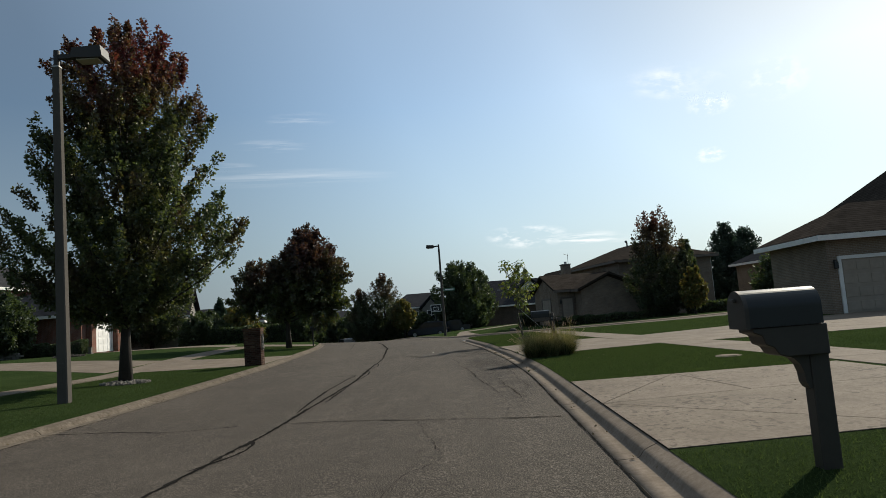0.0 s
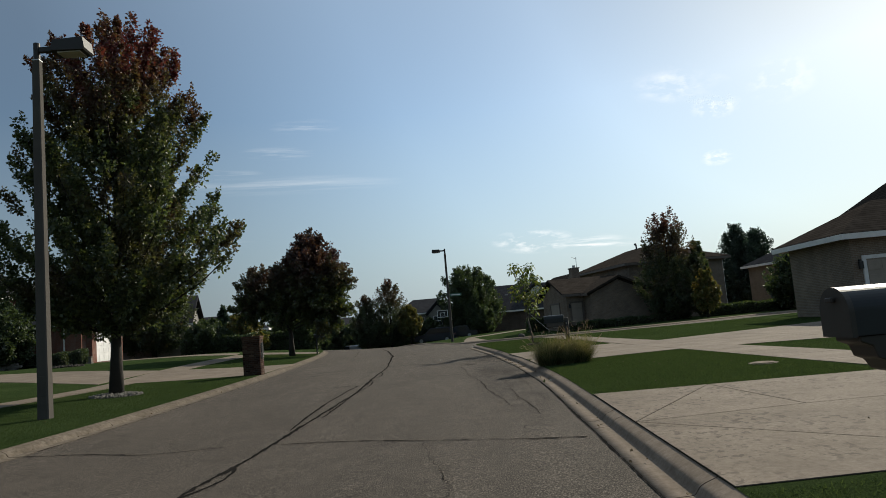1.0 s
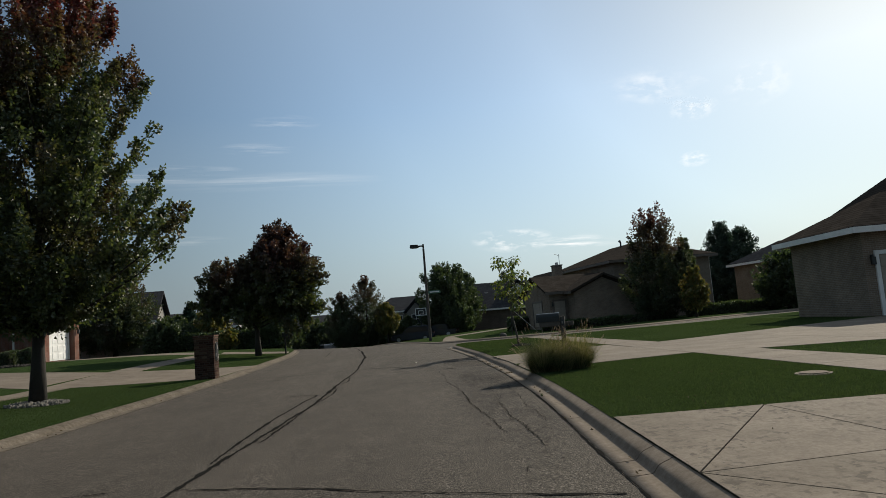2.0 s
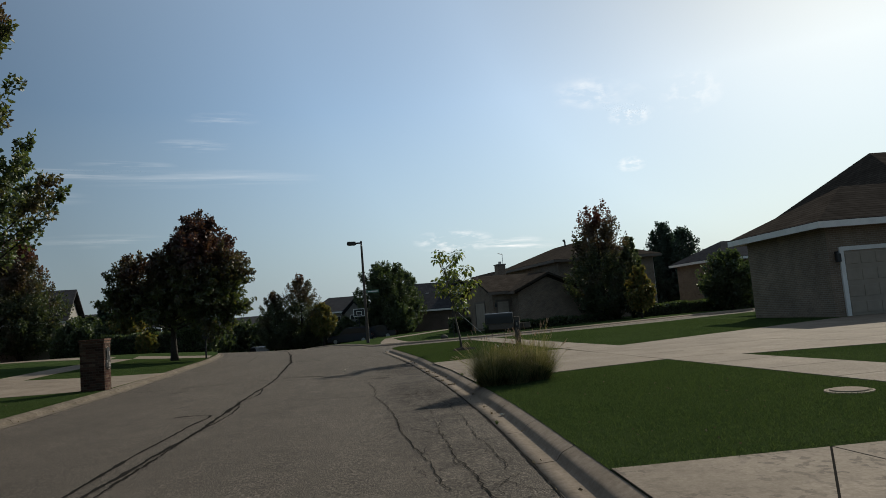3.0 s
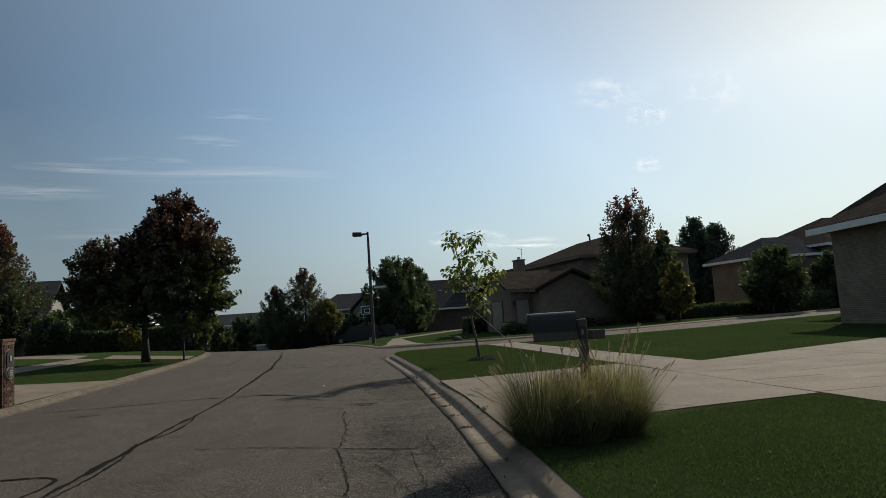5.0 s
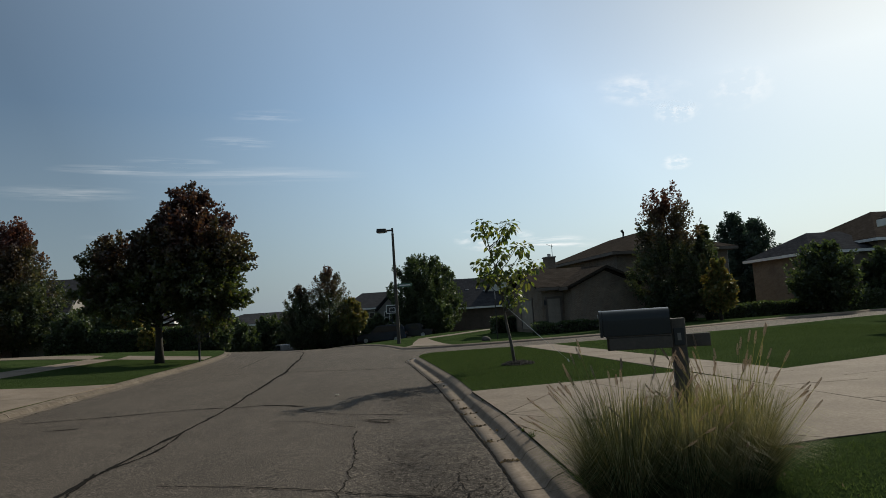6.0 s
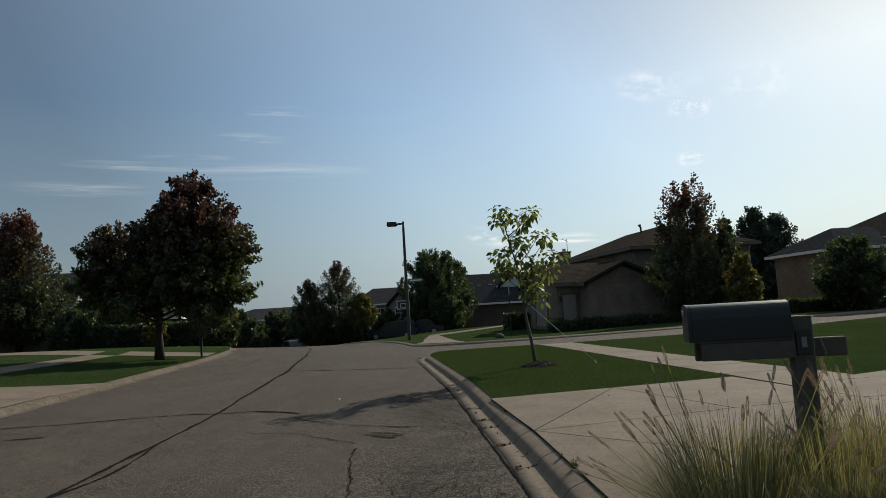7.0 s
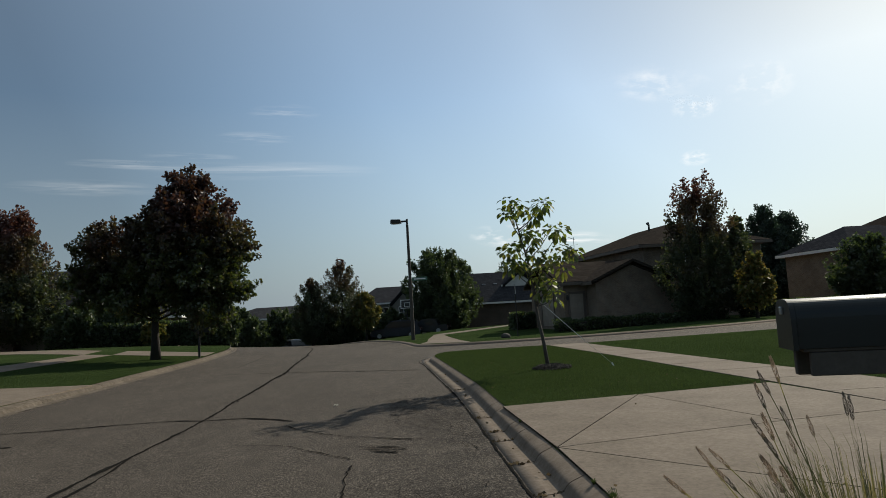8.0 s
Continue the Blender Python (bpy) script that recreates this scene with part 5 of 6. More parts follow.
# grey roofed house behind it
H2 = thing("grey_roof_house", pose(3.2, 92, sz(6, 92), 0, 0, 11), "house with steep grey roofs and pale siding", "house")
block(H2, -3.0, 9, 0, 10, 2.7, 3.6, "x", 0, 0, M_BRICK_BROWN, M_ROOF_GREY)
for vx0 in (-1.5, 0.2, 1.8, 3.2):
    part("roof_vent", box_bm(vx0, vx0 + 0.45, 2.75, 3.2, 4.5, 5.05, 0.03), M_STEEL, H2, "small pale metal roof vent")
block(H2, 4.5, 8.1, 2.2, 8, 4.7, 1.7, "y", 0, 2.0, M_SIDING, M_ROOF_GREY)
block(H2, 9.2, 15, 3, 12, 5.0, 2.2, "y", 0, 0, M_SIDING, M_ROOF_BROWN)
window(H2, 6.6, 2.2, 3.3, 1.0, 1.1, "-y")

# houses beyond the crest
H3 = thing("gabled_house", pose(-6.8, 104, sz(-6, 104), 0, 0, 4), "two storey house with front gable beyond trees", "house")
block(H3, -5, 4, 0, 10, 5.2, 2.2, "x", 3, 3, M_STUCCO, M_ROOF_GREY)
block(H3, -0.2, 2.6, -1.5, 3, 4.9, 1.9, "y", 0, 2, M_STUCCO, M_ROOF_GREY)
block(H3, -4.6, -2.6, -0.6, 3, 4.9, 1.4, "y", 0, 2, M_STUCCO, M_ROOF_GREY)
window(H3, 1.2, -1.5, 3.2, 1.3, 1.5, "-y")
window(H3, -1.4, 0, 3.2, 1.3, 1.5, "-y")
H4 = thing("low_house", pose(-24, 104, sz(-24, 104), 0, 0, 0), "pale house with low dark roof beyond the crest", "house")
block(H4, -6, 8, 0, 10, 5.6, 1.5, "x", 4, 4, M_STUCCO, M_ROOF_GREY)
for wx in (-4, -1, 2, 5):
    window(H4, wx, 0, 3.6, 1.1, 1.3, "-y")

# red brick house with white garage door
H5 = thing("red_brick_house", pose(-27.0, 46.4, lz(-27, 47) - 0.02, 0, 0, 0), "red brick house with white garage door and grey roof", "house")
block(H5, -16, 0, 0, 5.0, 2.75, 1.75, "x", 2.9, 2.9, M_BRICK_RED, M_ROOF_GREY, 0.5, z0=-0.5)
block(H5, -26, -8.5, 3.5, 13, 5.4, 2.6, "x", 4.5, 4.5, M_BRICK_RED, M_ROOF_GREY, 0.5, z0=-0.5)
garage_door(H5, 0.0, 2.7, 0.05, 2.5, 2.13, "+x", M_DOOR)
for py0 in (0.6, 4.15):
    part("brick_pier", box_bm(0.0, 0.42, py0, py0 + 0.55, -0.3, 2.72, 0.01), M_BRICK_RED, H5)
for ly in (0.87, 4.42):
    wall_lantern(H5, 0.42, ly, 1.95, "+x")
downspout(H5, -1.2, 0, 0, 2.7, "-y")
window(H5, -7.5, 0, 0.9, 1.6, 1.3, "-y")
window(H5, -12, 3.5, 3.4, 1.3, 1.4, "-y")

# grey gabled house behind the evergreen
H6 = thing("grey_gable_house", pose(-25.2, 58.14, sz(-25, 62), 0, 0, 15), "grey roofed house with white gable trim behind trees", "house")
block(H6, -14, 0.3, 2.5, 10.5, 3.3, 2.7, "x", 0, 0, M_STUCCO, M_ROOF_GREY)
block(H6, 0.4, 6.6, 8.5, 15, 2.4, 1.6, "x", 0, 2.5, M_BRICK_BROWN, M_ROOF_GREY)

# house beside the wide driveway
H7 = thing("driveway_house", pose(14.75, 26.7, lz(17, 28) - 0.02), "brick house with low brown hip roofs beside a driveway", "house")
block(H7, 0, 5.2, 0, 5.0, 3.0, 1.5, "x", 3.0, 0.1, M_BRICK_TAN, M_ROOF_BROWN, 0.5)
block(H7, 5.25, 18, 1.7, 12.7, 3.85, 2.75, "x", 2.6, 4.0, M_BRICK_TAN, M_ROOF_BROWN, 0.5)
garage_door(H7, 2.6, 0, 0.02, 4.2, 2.13, "-y", M_DOOR_TAN, 4, 8)
window(H7, 9.0, 1.7, 0.9, 1.6, 1.4, "-y")
window(H7, 13.5, 1.7, 0.9, 1.6, 1.4, "-y")
wall_lantern(H7, 0.25, 0, 1.95, "-y")

# house to the right of the evergreens
H8 = thing("far_brick_house", pose(33.6, 61.6, sz(34, 64) + 0.4, 0, 0, 8), "brick house with brown roof behind evergreens", "house")
block(H8, 0, 14, 0, 11, 4.6, 2.6, "x", 5, 5, M_BRICK_TAN, M_ROOF_BROWN, 0.5)
block(H8, -5, 0.1, 0.6, 8, 3.9, 1.7, "x", 3, 0.1, M_BRICK_TAN, M_ROOF_GREY, 0.5)
window(H8, 3, 0, 2.9, 1.3, 1.4, "-y")
window(H8, 8, 0, 2.9, 1.3, 1.4, "-y")


# ---- hedges and shrubs ----
def hedge(name, x0, y0, x1, y1, depth, height, mat, label, seed, group="", leaf=0.11, density=700, cat="hedge"):
    """A clipped hedge between two points: a twiggy core under a skin of leaves."""
    rng = np.random.default_rng(seed)
    L = math.hypot(x1 - x0, y1 - y0)
    root = thing(name, pose((x0 + x1) / 2, (y0 + y1) / 2, lz((x0 + x1) / 2, (y0 + y1) / 2) - 0.03, 0, 0, math.degrees(math.atan2(y1 - y0, x1 - x0))), label, cat, group)
    part("core", box_bm(-L / 2 + 0.12, L / 2 - 0.12, -depth / 2 + 0.12, depth / 2 - 0.12, 0, height - 0.12, 0.08), M_MULCH, root)
    n = int(density * (2 * L * height + 2 * depth * height + L * depth))
    u = rng.uniform(-1, 1, (n, 3))
    face = rng.choice(3, n, p=np.array([depth * height, L * height, L * depth / 2]) / (depth * height + L * height + L * depth / 2))
    u[np.arange(n), face] = np.sign(u[np.arange(n), face])
    u[face == 2, 2] = 1
    p = u * np.array([L / 2, depth / 2, height / 2]) + np.array([0, 0, height / 2])
    p *= 1 - 0.06 * rng.uniform(0, 1, (n, 1))
    p[:, 2] += 0.05 * np.sin(p[:, 0] * 2.1 + seed) + 0.03 * np.sin(p[:, 0] * 5.3)
    nrm = np.zeros((n, 3))
    nrm[np.arange(n), face] = u[np.arange(n), face]
    leaves_mesh("foliage", p, nrm * 0.8 + rng.normal(size=(n, 3)), leaf, mat, root, rng, 0.7)
    return root


HEDGES = "clipped hedges before the brick house"
hedge("hedge", 6.9, 55.3, 17.5, 56.6, 0.95, 0.58, M_LEAF_GREEN, "low dark clipped hedge before a brick house", 51, HEDGES, 0.16, 260)
hedge("hedge", 18.4, 55.9, 26, 57.4, 1.1, 0.85, M_LEAF_GREEN, "low dark clipped hedge before a brick house", 52, HEDGES, 0.16, 260)
hedge("hedge", 26.5, 56.0, 31, 58.4, 1.3, 1.2, M_LEAF_GREEN, "long low dark hedge behind the lawn", 53, "", 0.16, 220)
hedge("shrub", 7.3, 57.8, 8.2, 57.7, 0.9, 0.8, M_LEAF_GREEN, "dark clipped shrub beside a garage door", 54, "", 0.14, 300, "shrub")
hedge("shrub", 5.2, 66, 8.2, 66.5, 1.4, 1.2, M_LEAF_GREEN, "wide dark clipped shrub behind a lawn", 55, "", 0.16, 260, "shrub")
hedge("hedge", -24.5, 57.0, -14, 58.8, 1.6, 1.5, M_LEAF_GREEN, "long dark informal hedge behind the lawn", 56, "", 0.18, 260)
for k in range(4):
    hx = -30.9 + 1.35 * k
    hedge("clipped_shrub", hx, 45.1, hx + 0.86, 45.1, 0.86, 0.9 + 0.06 * (k % 2), M_LEAF_GREEN, "small clipped green shrub before a brick wall", 60 + k, "clipped shrubs by the brick wall", 0.09, 620, "shrub")
wall_low = thing("stone_bed_wall", pose(-32.3, 43.4, lz(-32, 43.4) - 0.05, 0, 0, 4), "low wall of pale stacked landscape blocks", "garden wall")
brng = random.Random(3)
for row in range(3):
    for k in range(13):
        bx = -3.0 + 0.44 * k + (0.22 if row % 2 else 0)
        part("stone", box_bm(bx, bx + 0.42, -0.14 + brng.uniform(-0.015, 0.015), 0.14, row * 0.15, row * 0.15 + 0.143, 0.02), M_STONE, wall_low)


pedestal = thing("garden_pedestal", pose(-25.75, 45.3, lz(-25.75, 45.3) - 0.02), "small pale stone garden pedestal beside clipped shrubs", "pedestal")
part("plinth", box_bm(-0.14, 0.14, -0.14, 0.14, 0, 0.1, 0.01), M_STONE, pedestal)
part("shaft", box_bm(-0.1, 0.1, -0.1, 0.1, 0.101, 0.42, 0.012), M_STONE, pedestal)
part("cap", box_bm(-0.14, 0.14, -0.14, 0.14, 0.421, 0.49, 0.015), M_STONE, pedestal)


# ---- mailboxes ----
def arched(w, h, n=8, square=1.0):
    """Outline of a mailbox: flat below, round above; a smaller square gives tighter shoulders."""
    r = w / 2
    turns = [(math.cos(math.pi * k / n), max(0.0, math.sin(math.pi * k / n))) for k in range(n + 1)]
    return [(-r, 0), (r, 0)] + [(r * math.copysign(abs(c) ** square, c), h - r + r * u ** square) for c, u in turns]


# brick pillar with a mailbox in its street side
pill = thing("brick_mailbox_pillar", pose(-7.79, 24.87, lz(-7.8, 25) - 0.07, 0, 0, 2), "brick mailbox pillar at the end of a driveway", "mailbox")
part("core", box_bm(-0.312, 0.312, -0.222, 0.222, 0, 1.35), M_MORTAR, pill, "recessed mortar joints")


def brick_shape(lx, ly, lzz):
    me = bpy.data.meshes.new("brick")
    bm = box_bm(-lx / 2, lx / 2, -ly / 2, ly / 2, -lzz / 2, lzz / 2, 0.003)
    bm.to_mesh(me)
    bm.free()
    me.materials.append(M_BRICK_PIECE)
    return me


def lay_bricks(root, hx, hy, z0, rows, seed):
    """Bricks in running bond round a rectangular pillar; alike pieces share one mesh."""
    rng = random.Random(seed)
    shapes = {}
    for row in range(rows):
        zc = z0 + 0.0667 * (row + 0.5)
        for axis, length, other in ((0, 2 * hx, hy), (1, 2 * hy, hx)):
            n = 4 if axis == 0 else 3
            w = length / n
            shift = 0.5 if row % 2 else 0.0
            cuts = [0.0] + [min(length, (k + shift) * w) for k in range(0 if shift else 1, n + (0 if shift else 1))] + [length]
            cuts = sorted(set(round(c, 4) for c in cuts))
            for side in (-1, 1):
                for c0, c1 in zip(cuts, cuts[1:]):
                    if c1 - c0 < 0.03:
                        continue
                    inset = 0.0105 if axis else 0.0
                    lo, hi = c0 + (inset * 5 if axis and c0 == 0 else 0.005), c1 - (inset * 5 if axis and c1 == length else 0.005)
                    key = (axis, round(hi - lo, 3))
                    if key not in shapes:
                        shapes[key] = brick_shape(hi - lo, 0.05, 0.057) if axis == 0 else brick_shape(0.05, hi - lo, 0.057)
                    ob = new("brick", shapes[key])
                    ob.parent = root
                    mid, out = (lo + hi) / 2 - length / 2, side * (other - 0.0235 + rng.uniform(-0.002, 0.003))
                    ob.location = (mid, out, zc) if axis == 0 else (out, mid, zc)


lay_bricks(pill, 0.32, 0.23, 0.0, 20, 4)
part("cap_course", box_bm(-0.33, 0.33, -0.24, 0.24, 1.335, 1.40, 0.008), M_BRICK_PILLAR, pill)
part("cap_top", box_bm(-0.345, 0.345, -0.255, 0.255, 1.402, 1.46, 0.012), M_BRICK_PILLAR, pill, "flat brown brick cap")
pm = Matrix.Translation((0.32, 0, 0)) @ Matrix.Rotation(radians(90), 4, "Z")
part("arch_surround", add_prism(bmesh.new(), [(x * 1.25, 0.84 + z * 1.12) for x, z in arched(0.22, 0.36)], -0.012, 0.03, pm), M_BRICK_TAN, pill)
mbx = part("mailbox_door", add_prism(bmesh.new(), [(x, 0.87 + z) for x, z in arched(0.22, 0.36)], -0.035, 0.02, pm), M_BLACK, pill, "black arched mailbox door")
part("number_plate", box_bm(-0.03, 0.03, -0.05, -0.034, 0.99, 1.11, 0.004, m=pm), M_STUCCO, mbx, "pale plate with plain bars")
bm = bmesh.new()
bmesh.ops.create_cone(bm, cap_ends=True, segments=24, radius1=0.15, radius2=0.135, depth=0.04, matrix=Matrix.Translation((0.335, 0, 0.76)) @ Matrix.Rotation(radians(90), 4, "Y"))
plq = part("round_plaque", bm, M_STUCCO, pill, "pale round plaque")
bm = bmesh.new()
bmesh.ops.create_cone(bm, cap_ends=True, segments=24, radius1=0.115, radius2=0.11, depth=0.02, matrix=Matrix.Translation((0.358, 0, 0.76)) @ Matrix.Rotation(radians(90), 4, "Y"))
part("plaque_centre", bm, M_BRONZE, plq, "dark centre with plain bars")
for k in (-1, 0, 1):
    part("bar", box_bm(0.37, 0.376, -0.06, 0.06, 0.745 + k * 0.045, 0.77 + k * 0.045), M_STUCCO, plq)

# plastic mailbox on a flared post, nearest the start
mb1 = thing("post_mailbox", pose(2.79, 3.95, lz(2.8, 3.9) - 0.03, 0, 0, 3), "brown plastic mailbox on a bracketed post beside a driveway", "mailbox")
part("post", box_bm(-0.066, 0.066, -0.06, 0.06, -0.1, 0.81, 0.012), M_TAN_PLASTIC, mb1)
part("gusset", add_prism(bmesh.new(), [(-0.21, 0.782), (-0.17, 0.765), (-0.13, 0.72), (-0.11, 0.66), (-0.105, 0.60), (-0.085, 0.565), (-0.067, 0.555), (-0.067, 0.782)], -0.05, 0.05), M_TAN_PLASTIC, mb1, "curved gusset under the bracket")
bm = bmesh.new()
add_prism(bm, [(0.05, 0.783), (-0.24, 0.783), (-0.29, 0.80), (-0.32, 0.85), (-0.37, 0.87), (-0.39, 0.93), (-0.45, 0.955), (-0.45, 0.985), (0.05, 0.985)], -0.11, 0.11)
bmesh.ops.bevel(bm, geom=bm.edges[:], offset=0.006, segments=1, affect="EDGES")
part("bracket", bm, M_TAN_PLASTIC, mb1, "stepped plastic bracket with newspaper slot")
m = Matrix.Rotation(radians(90), 4, "Z")
part("box", add_prism(bmesh.new(), [(x, 0.987 + z) for x, z in arched(0.25, 0.25, 24)], -0.02, 0.47, m), M_BLACK, mb1)
part("box_door", add_prism(bmesh.new(), [(x * 1.06, 0.98 + z * 1.03) for x, z in arched(0.25, 0.25, 24)], 0.472, 0.5, m), M_TAN_PLASTIC, mb1)
part("door_pull", box_bm(-0.525, -0.5, -0.03, 0.03, 1.16, 1.185, 0.005), M_TAN_PLASTIC, mb1)

# wooden post mailbox standing in ornamental grass
mb2 = thing("wooden_mailbox", pose(2.565, 16.86, lz(2.6, 16.9) - 0.03, 0, 0, -12), "dark metal mailbox on a wooden post in ornamental grass", "mailbox")
part("post", box_bm(-0.048, 0.048, -0.048, 0.048, -0.1, 1.085, 0.008), M_WOOD_DARK, mb2)
part("cross_arm", box_bm(-0.48, 0.22, 0.05, 0.092, 0.88, 0.972, 0.006), M_WOOD_DARK, mb2)
part("apron_board", box_bm(-0.47, -0.05, -0.092, -0.07, 0.89, 0.973, 0.004), M_WOOD_DARK, mb2)
part("number_plaque", box_bm(-0.035, 0.035, -0.058, -0.05, 0.9, 1.02, 0.004), M_BLACK, mb2, "dark oval plaque with a plain pale bar")
part("number_bar", box_bm(-0.012, 0.012, -0.062, -0.0585, 0.935, 0.985), M_STUCCO, mb2)
part("support_board", box_bm(-0.49, -0.052, -0.092, 0.092, 0.975, 0.987, 0.003), M_WOOD_DARK, mb2)
part("box", add_prism(bmesh.new(), [(x, 0.988 + z) for x, z in arched(0.2, 0.178, 24, 0.6)], 0.055, 0.505, m), M_MAILBOX, mb2)
part("box_door", add_prism(bmesh.new(), [(x * 1.05, 0.982 + z * 1.04) for x, z in arched(0.2, 0.178, 24, 0.6)], 0.507, 0.525, m), M_MAILBOX, mb2)
part("door_latch", box_bm(-0.535, -0.525, -0.012, 0.012, 1.11, 1.14, 0.003), M_STEEL, mb2)

# small mailbox beside the dark red tree
mb3 = thing("curb_mailbox", pose(-9.62, 42.3, lz(-9.6, 42.3) - 0.03, 0, 0, 8), "small black mailbox on a dark post by the kerb", "mailbox")
part("post", box_bm(-0.04, 0.04, -0.04, 0.04, -0.1, 1.02, 0.006), M_BLACK, mb3)
part("box", add_prism(bmesh.new(), [(x, 1.03 + z) for x, z in arched(0.2, 0.25)], -0.42, 0.15, m), M_BLACK, mb3)
part("box_door", add_prism(bmesh.new(), [(x * 1.05, 1.025 + z * 1.03) for x, z in arched(0.2, 0.25)], -0.445, -0.422, m), M_BLACK, mb3)


# ---- ornamental grass ----
def ribbon_blades(name, x, y, n, reach, height, mat, parent, rng, width=0.007):
    """Arching grass blades from one crown, each a narrow ribbon of three lengths."""
    vs, fs = [], []
    for _ in range(n):
        a = rng.uniform(0, 6.283)
        r0 = min(0.22, reach * 0.5) * rng.uniform(0, 1) ** 0.5
        out = reach * rng.uniform(0.1, 1) ** 0.7
        h = height * rng.uniform(0.38, 1.1) * (1 - 0.34 * out / reach)
        c, sn = math.cos(a), math.sin(a)
        bx, by = x + r0 * c, y + r0 * sn
        k = len(vs)
        for q, (fo, fh) in enumerate(((0, 0), (0.3, 0.5), (0.68, 0.9), (1.0, 0.95 if out < reach * 0.6 else 0.8))):
            px, py, pz = bx + out * fo * c, by + out * fo * sn, h * fh
            w = width * (1 - 0.3 * q) / 2
            vs += [(px - sn * w, py + c * w, pz), (px + sn * w, py - c * w, pz)]
        fs += [(k + 2 * q, k + 2 * q + 1, k + 2 * q + 3, k + 2 * q + 2) for q in range(3)]
    return mesh_ob(name, vs, fs, mat, parent)


for gi, (gx0, gy0, reach) in enumerate(((2.02, 16.42, 0.5), (2.76, 16.6, 0.48), (2.38, 16.34, 0.38))):
    grng = np.random.default_rng(80 + gi)
    g = thing("ornamental_grass", pose(gx0, gy0, lz(gx0, gy0) - 0.02), "clump of tall ornamental grass with tan seed plumes", "grass clump", "ornamental grasses round a mailbox")
    bl = ribbon_blades("blades", 0, 0, 3000, reach, 0.8, M_REED, g, grng, 0.004)
    bl["kind"] = "stuff"
    dk = ribbon_blades("undergrowth", 0, 0, 900, reach * 0.8, 0.45, M_BLADE, g, grng, 0.009)
    dk["kind"] = "stuff"
    # one plume, shared by all
    cpl, dpl = [], []
    for _ in range(420):
        f = grng.uniform(0, 1)
        a = grng.uniform(0, 6.283)
        r = 0.0042 * math.sin(math.pi * min(1, f * 0.8 + 0.16))
        cpl.append((r * math.cos(a), r * math.sin(a), 0.08 * f))
        dpl.append((0.55 * math.cos(a), 0.55 * math.sin(a), 1.3))
    proto = leaves_mesh("plume", np.array(cpl), np.array(dpl), 0.0085, M_PLUME, g, grng, 0.16, 0.02)
    st = mesh_ob("plume_stem", [(-0.0015, 0, -0.75), (0.0015, 0, -0.75), (0.0015, 0, 0.02), (-0.0015, 0, 0.02)], [(0, 1, 2, 3)], M_REED, g)
    first = True
    for _ in range(52 if gi < 2 else 12):
        a = grng.uniform(0, 6.283)
        out = (reach + 0.12) * grng.uniform(0.2, 1) ** 0.6
        h = grng.uniform(0.78, 1.02) - 0.32 * (out / reach) ** 2
        t = math.atan2(out * 1.1, h) * grng.uniform(0.8, 1.3)
        mt = Matrix.Translation((out * math.cos(a), out * math.sin(a), h)) @ Matrix.Rotation(a, 4, "Z") @ Matrix.Rotation(t, 4, "Y")
        for src in (proto, st):
            ob = src
            if not first:
                ob = new(src.name.split(".")[0], src.data)
                ob.parent = g
            ob.matrix_local = mt
        first = False


# ---- small street things ----
for wx, wy, wr in ((1.72, 18.6, 0.07), (1.68, 19.0, 0.04), (1.45, 21.6, 0.03), (1.53, 12.7, 0.045)):
    wd = thing("weed_tuft", pose(wx, wy, lz(wx, wy) - 0.01), "small green weed tuft in a joint behind the kerb", "weed", "weeds in kerb joints")
    tuft = ribbon_blades("blades", 0, 0, 70, wr * 0.8, wr * 1.2, M_BLADE, wd, np.random.default_rng(int(wy * 10)), 0.006)
    for v in tuft.data.vertices:
        v.co.x *= 0.45 + 0.55 * min(1, v.co.z / 0.05)
vx, vy = 5.3, 12.45
bm = bmesh.new()
bmesh.ops.create_cone(bm, cap_ends=True, segments=28, radius1=0.25, radius2=0.24, depth=0.06, matrix=Matrix.Translation((vx, vy, lz(vx, vy) - 0.016)))
cover = tagged(part("utility_cover", bm, M_CONCRETE, None), "round pale concrete utility cover set in the lawn", "utility cover")
bm = bmesh.new()
bmesh.ops.create_cone(bm, cap_ends=True, segments=24, radius1=0.19, radius2=0.185, depth=0.012, matrix=Matrix.Translation((vx, vy, lz(vx, vy) + 0.02)))
part("lid", bm, M_CURB, cover)

for lx, ly, lk in ((1.76, 13.9, 7), (-1.02, 24.8, 8)):
    lrng = np.random.default_rng(lk)
    bm = bmesh.new()
    bmesh.ops.create_grid(bm, x_segments=5, y_segments=4, size=0.03)
    for v in bm.verts:
        v.co.z += lrng.uniform(0, 0.03)
        v.co.x += lrng.normal(0, 0.006)
    bmesh.ops.transform(bm, matrix=Matrix.Translation((lx, ly, sz(lx, ly) + 0.012)) @ Matrix.Rotation(lk * 1.3, 4, "Z"), verts=bm.verts)
    bmesh.ops.solidify(bm, geom=bm.faces[:], thickness=0.001)
    tagged(part("paper_scrap", bm, M_LENS, None), "small crumpled scrap of white paper on the street", "litter", "scraps of litter")

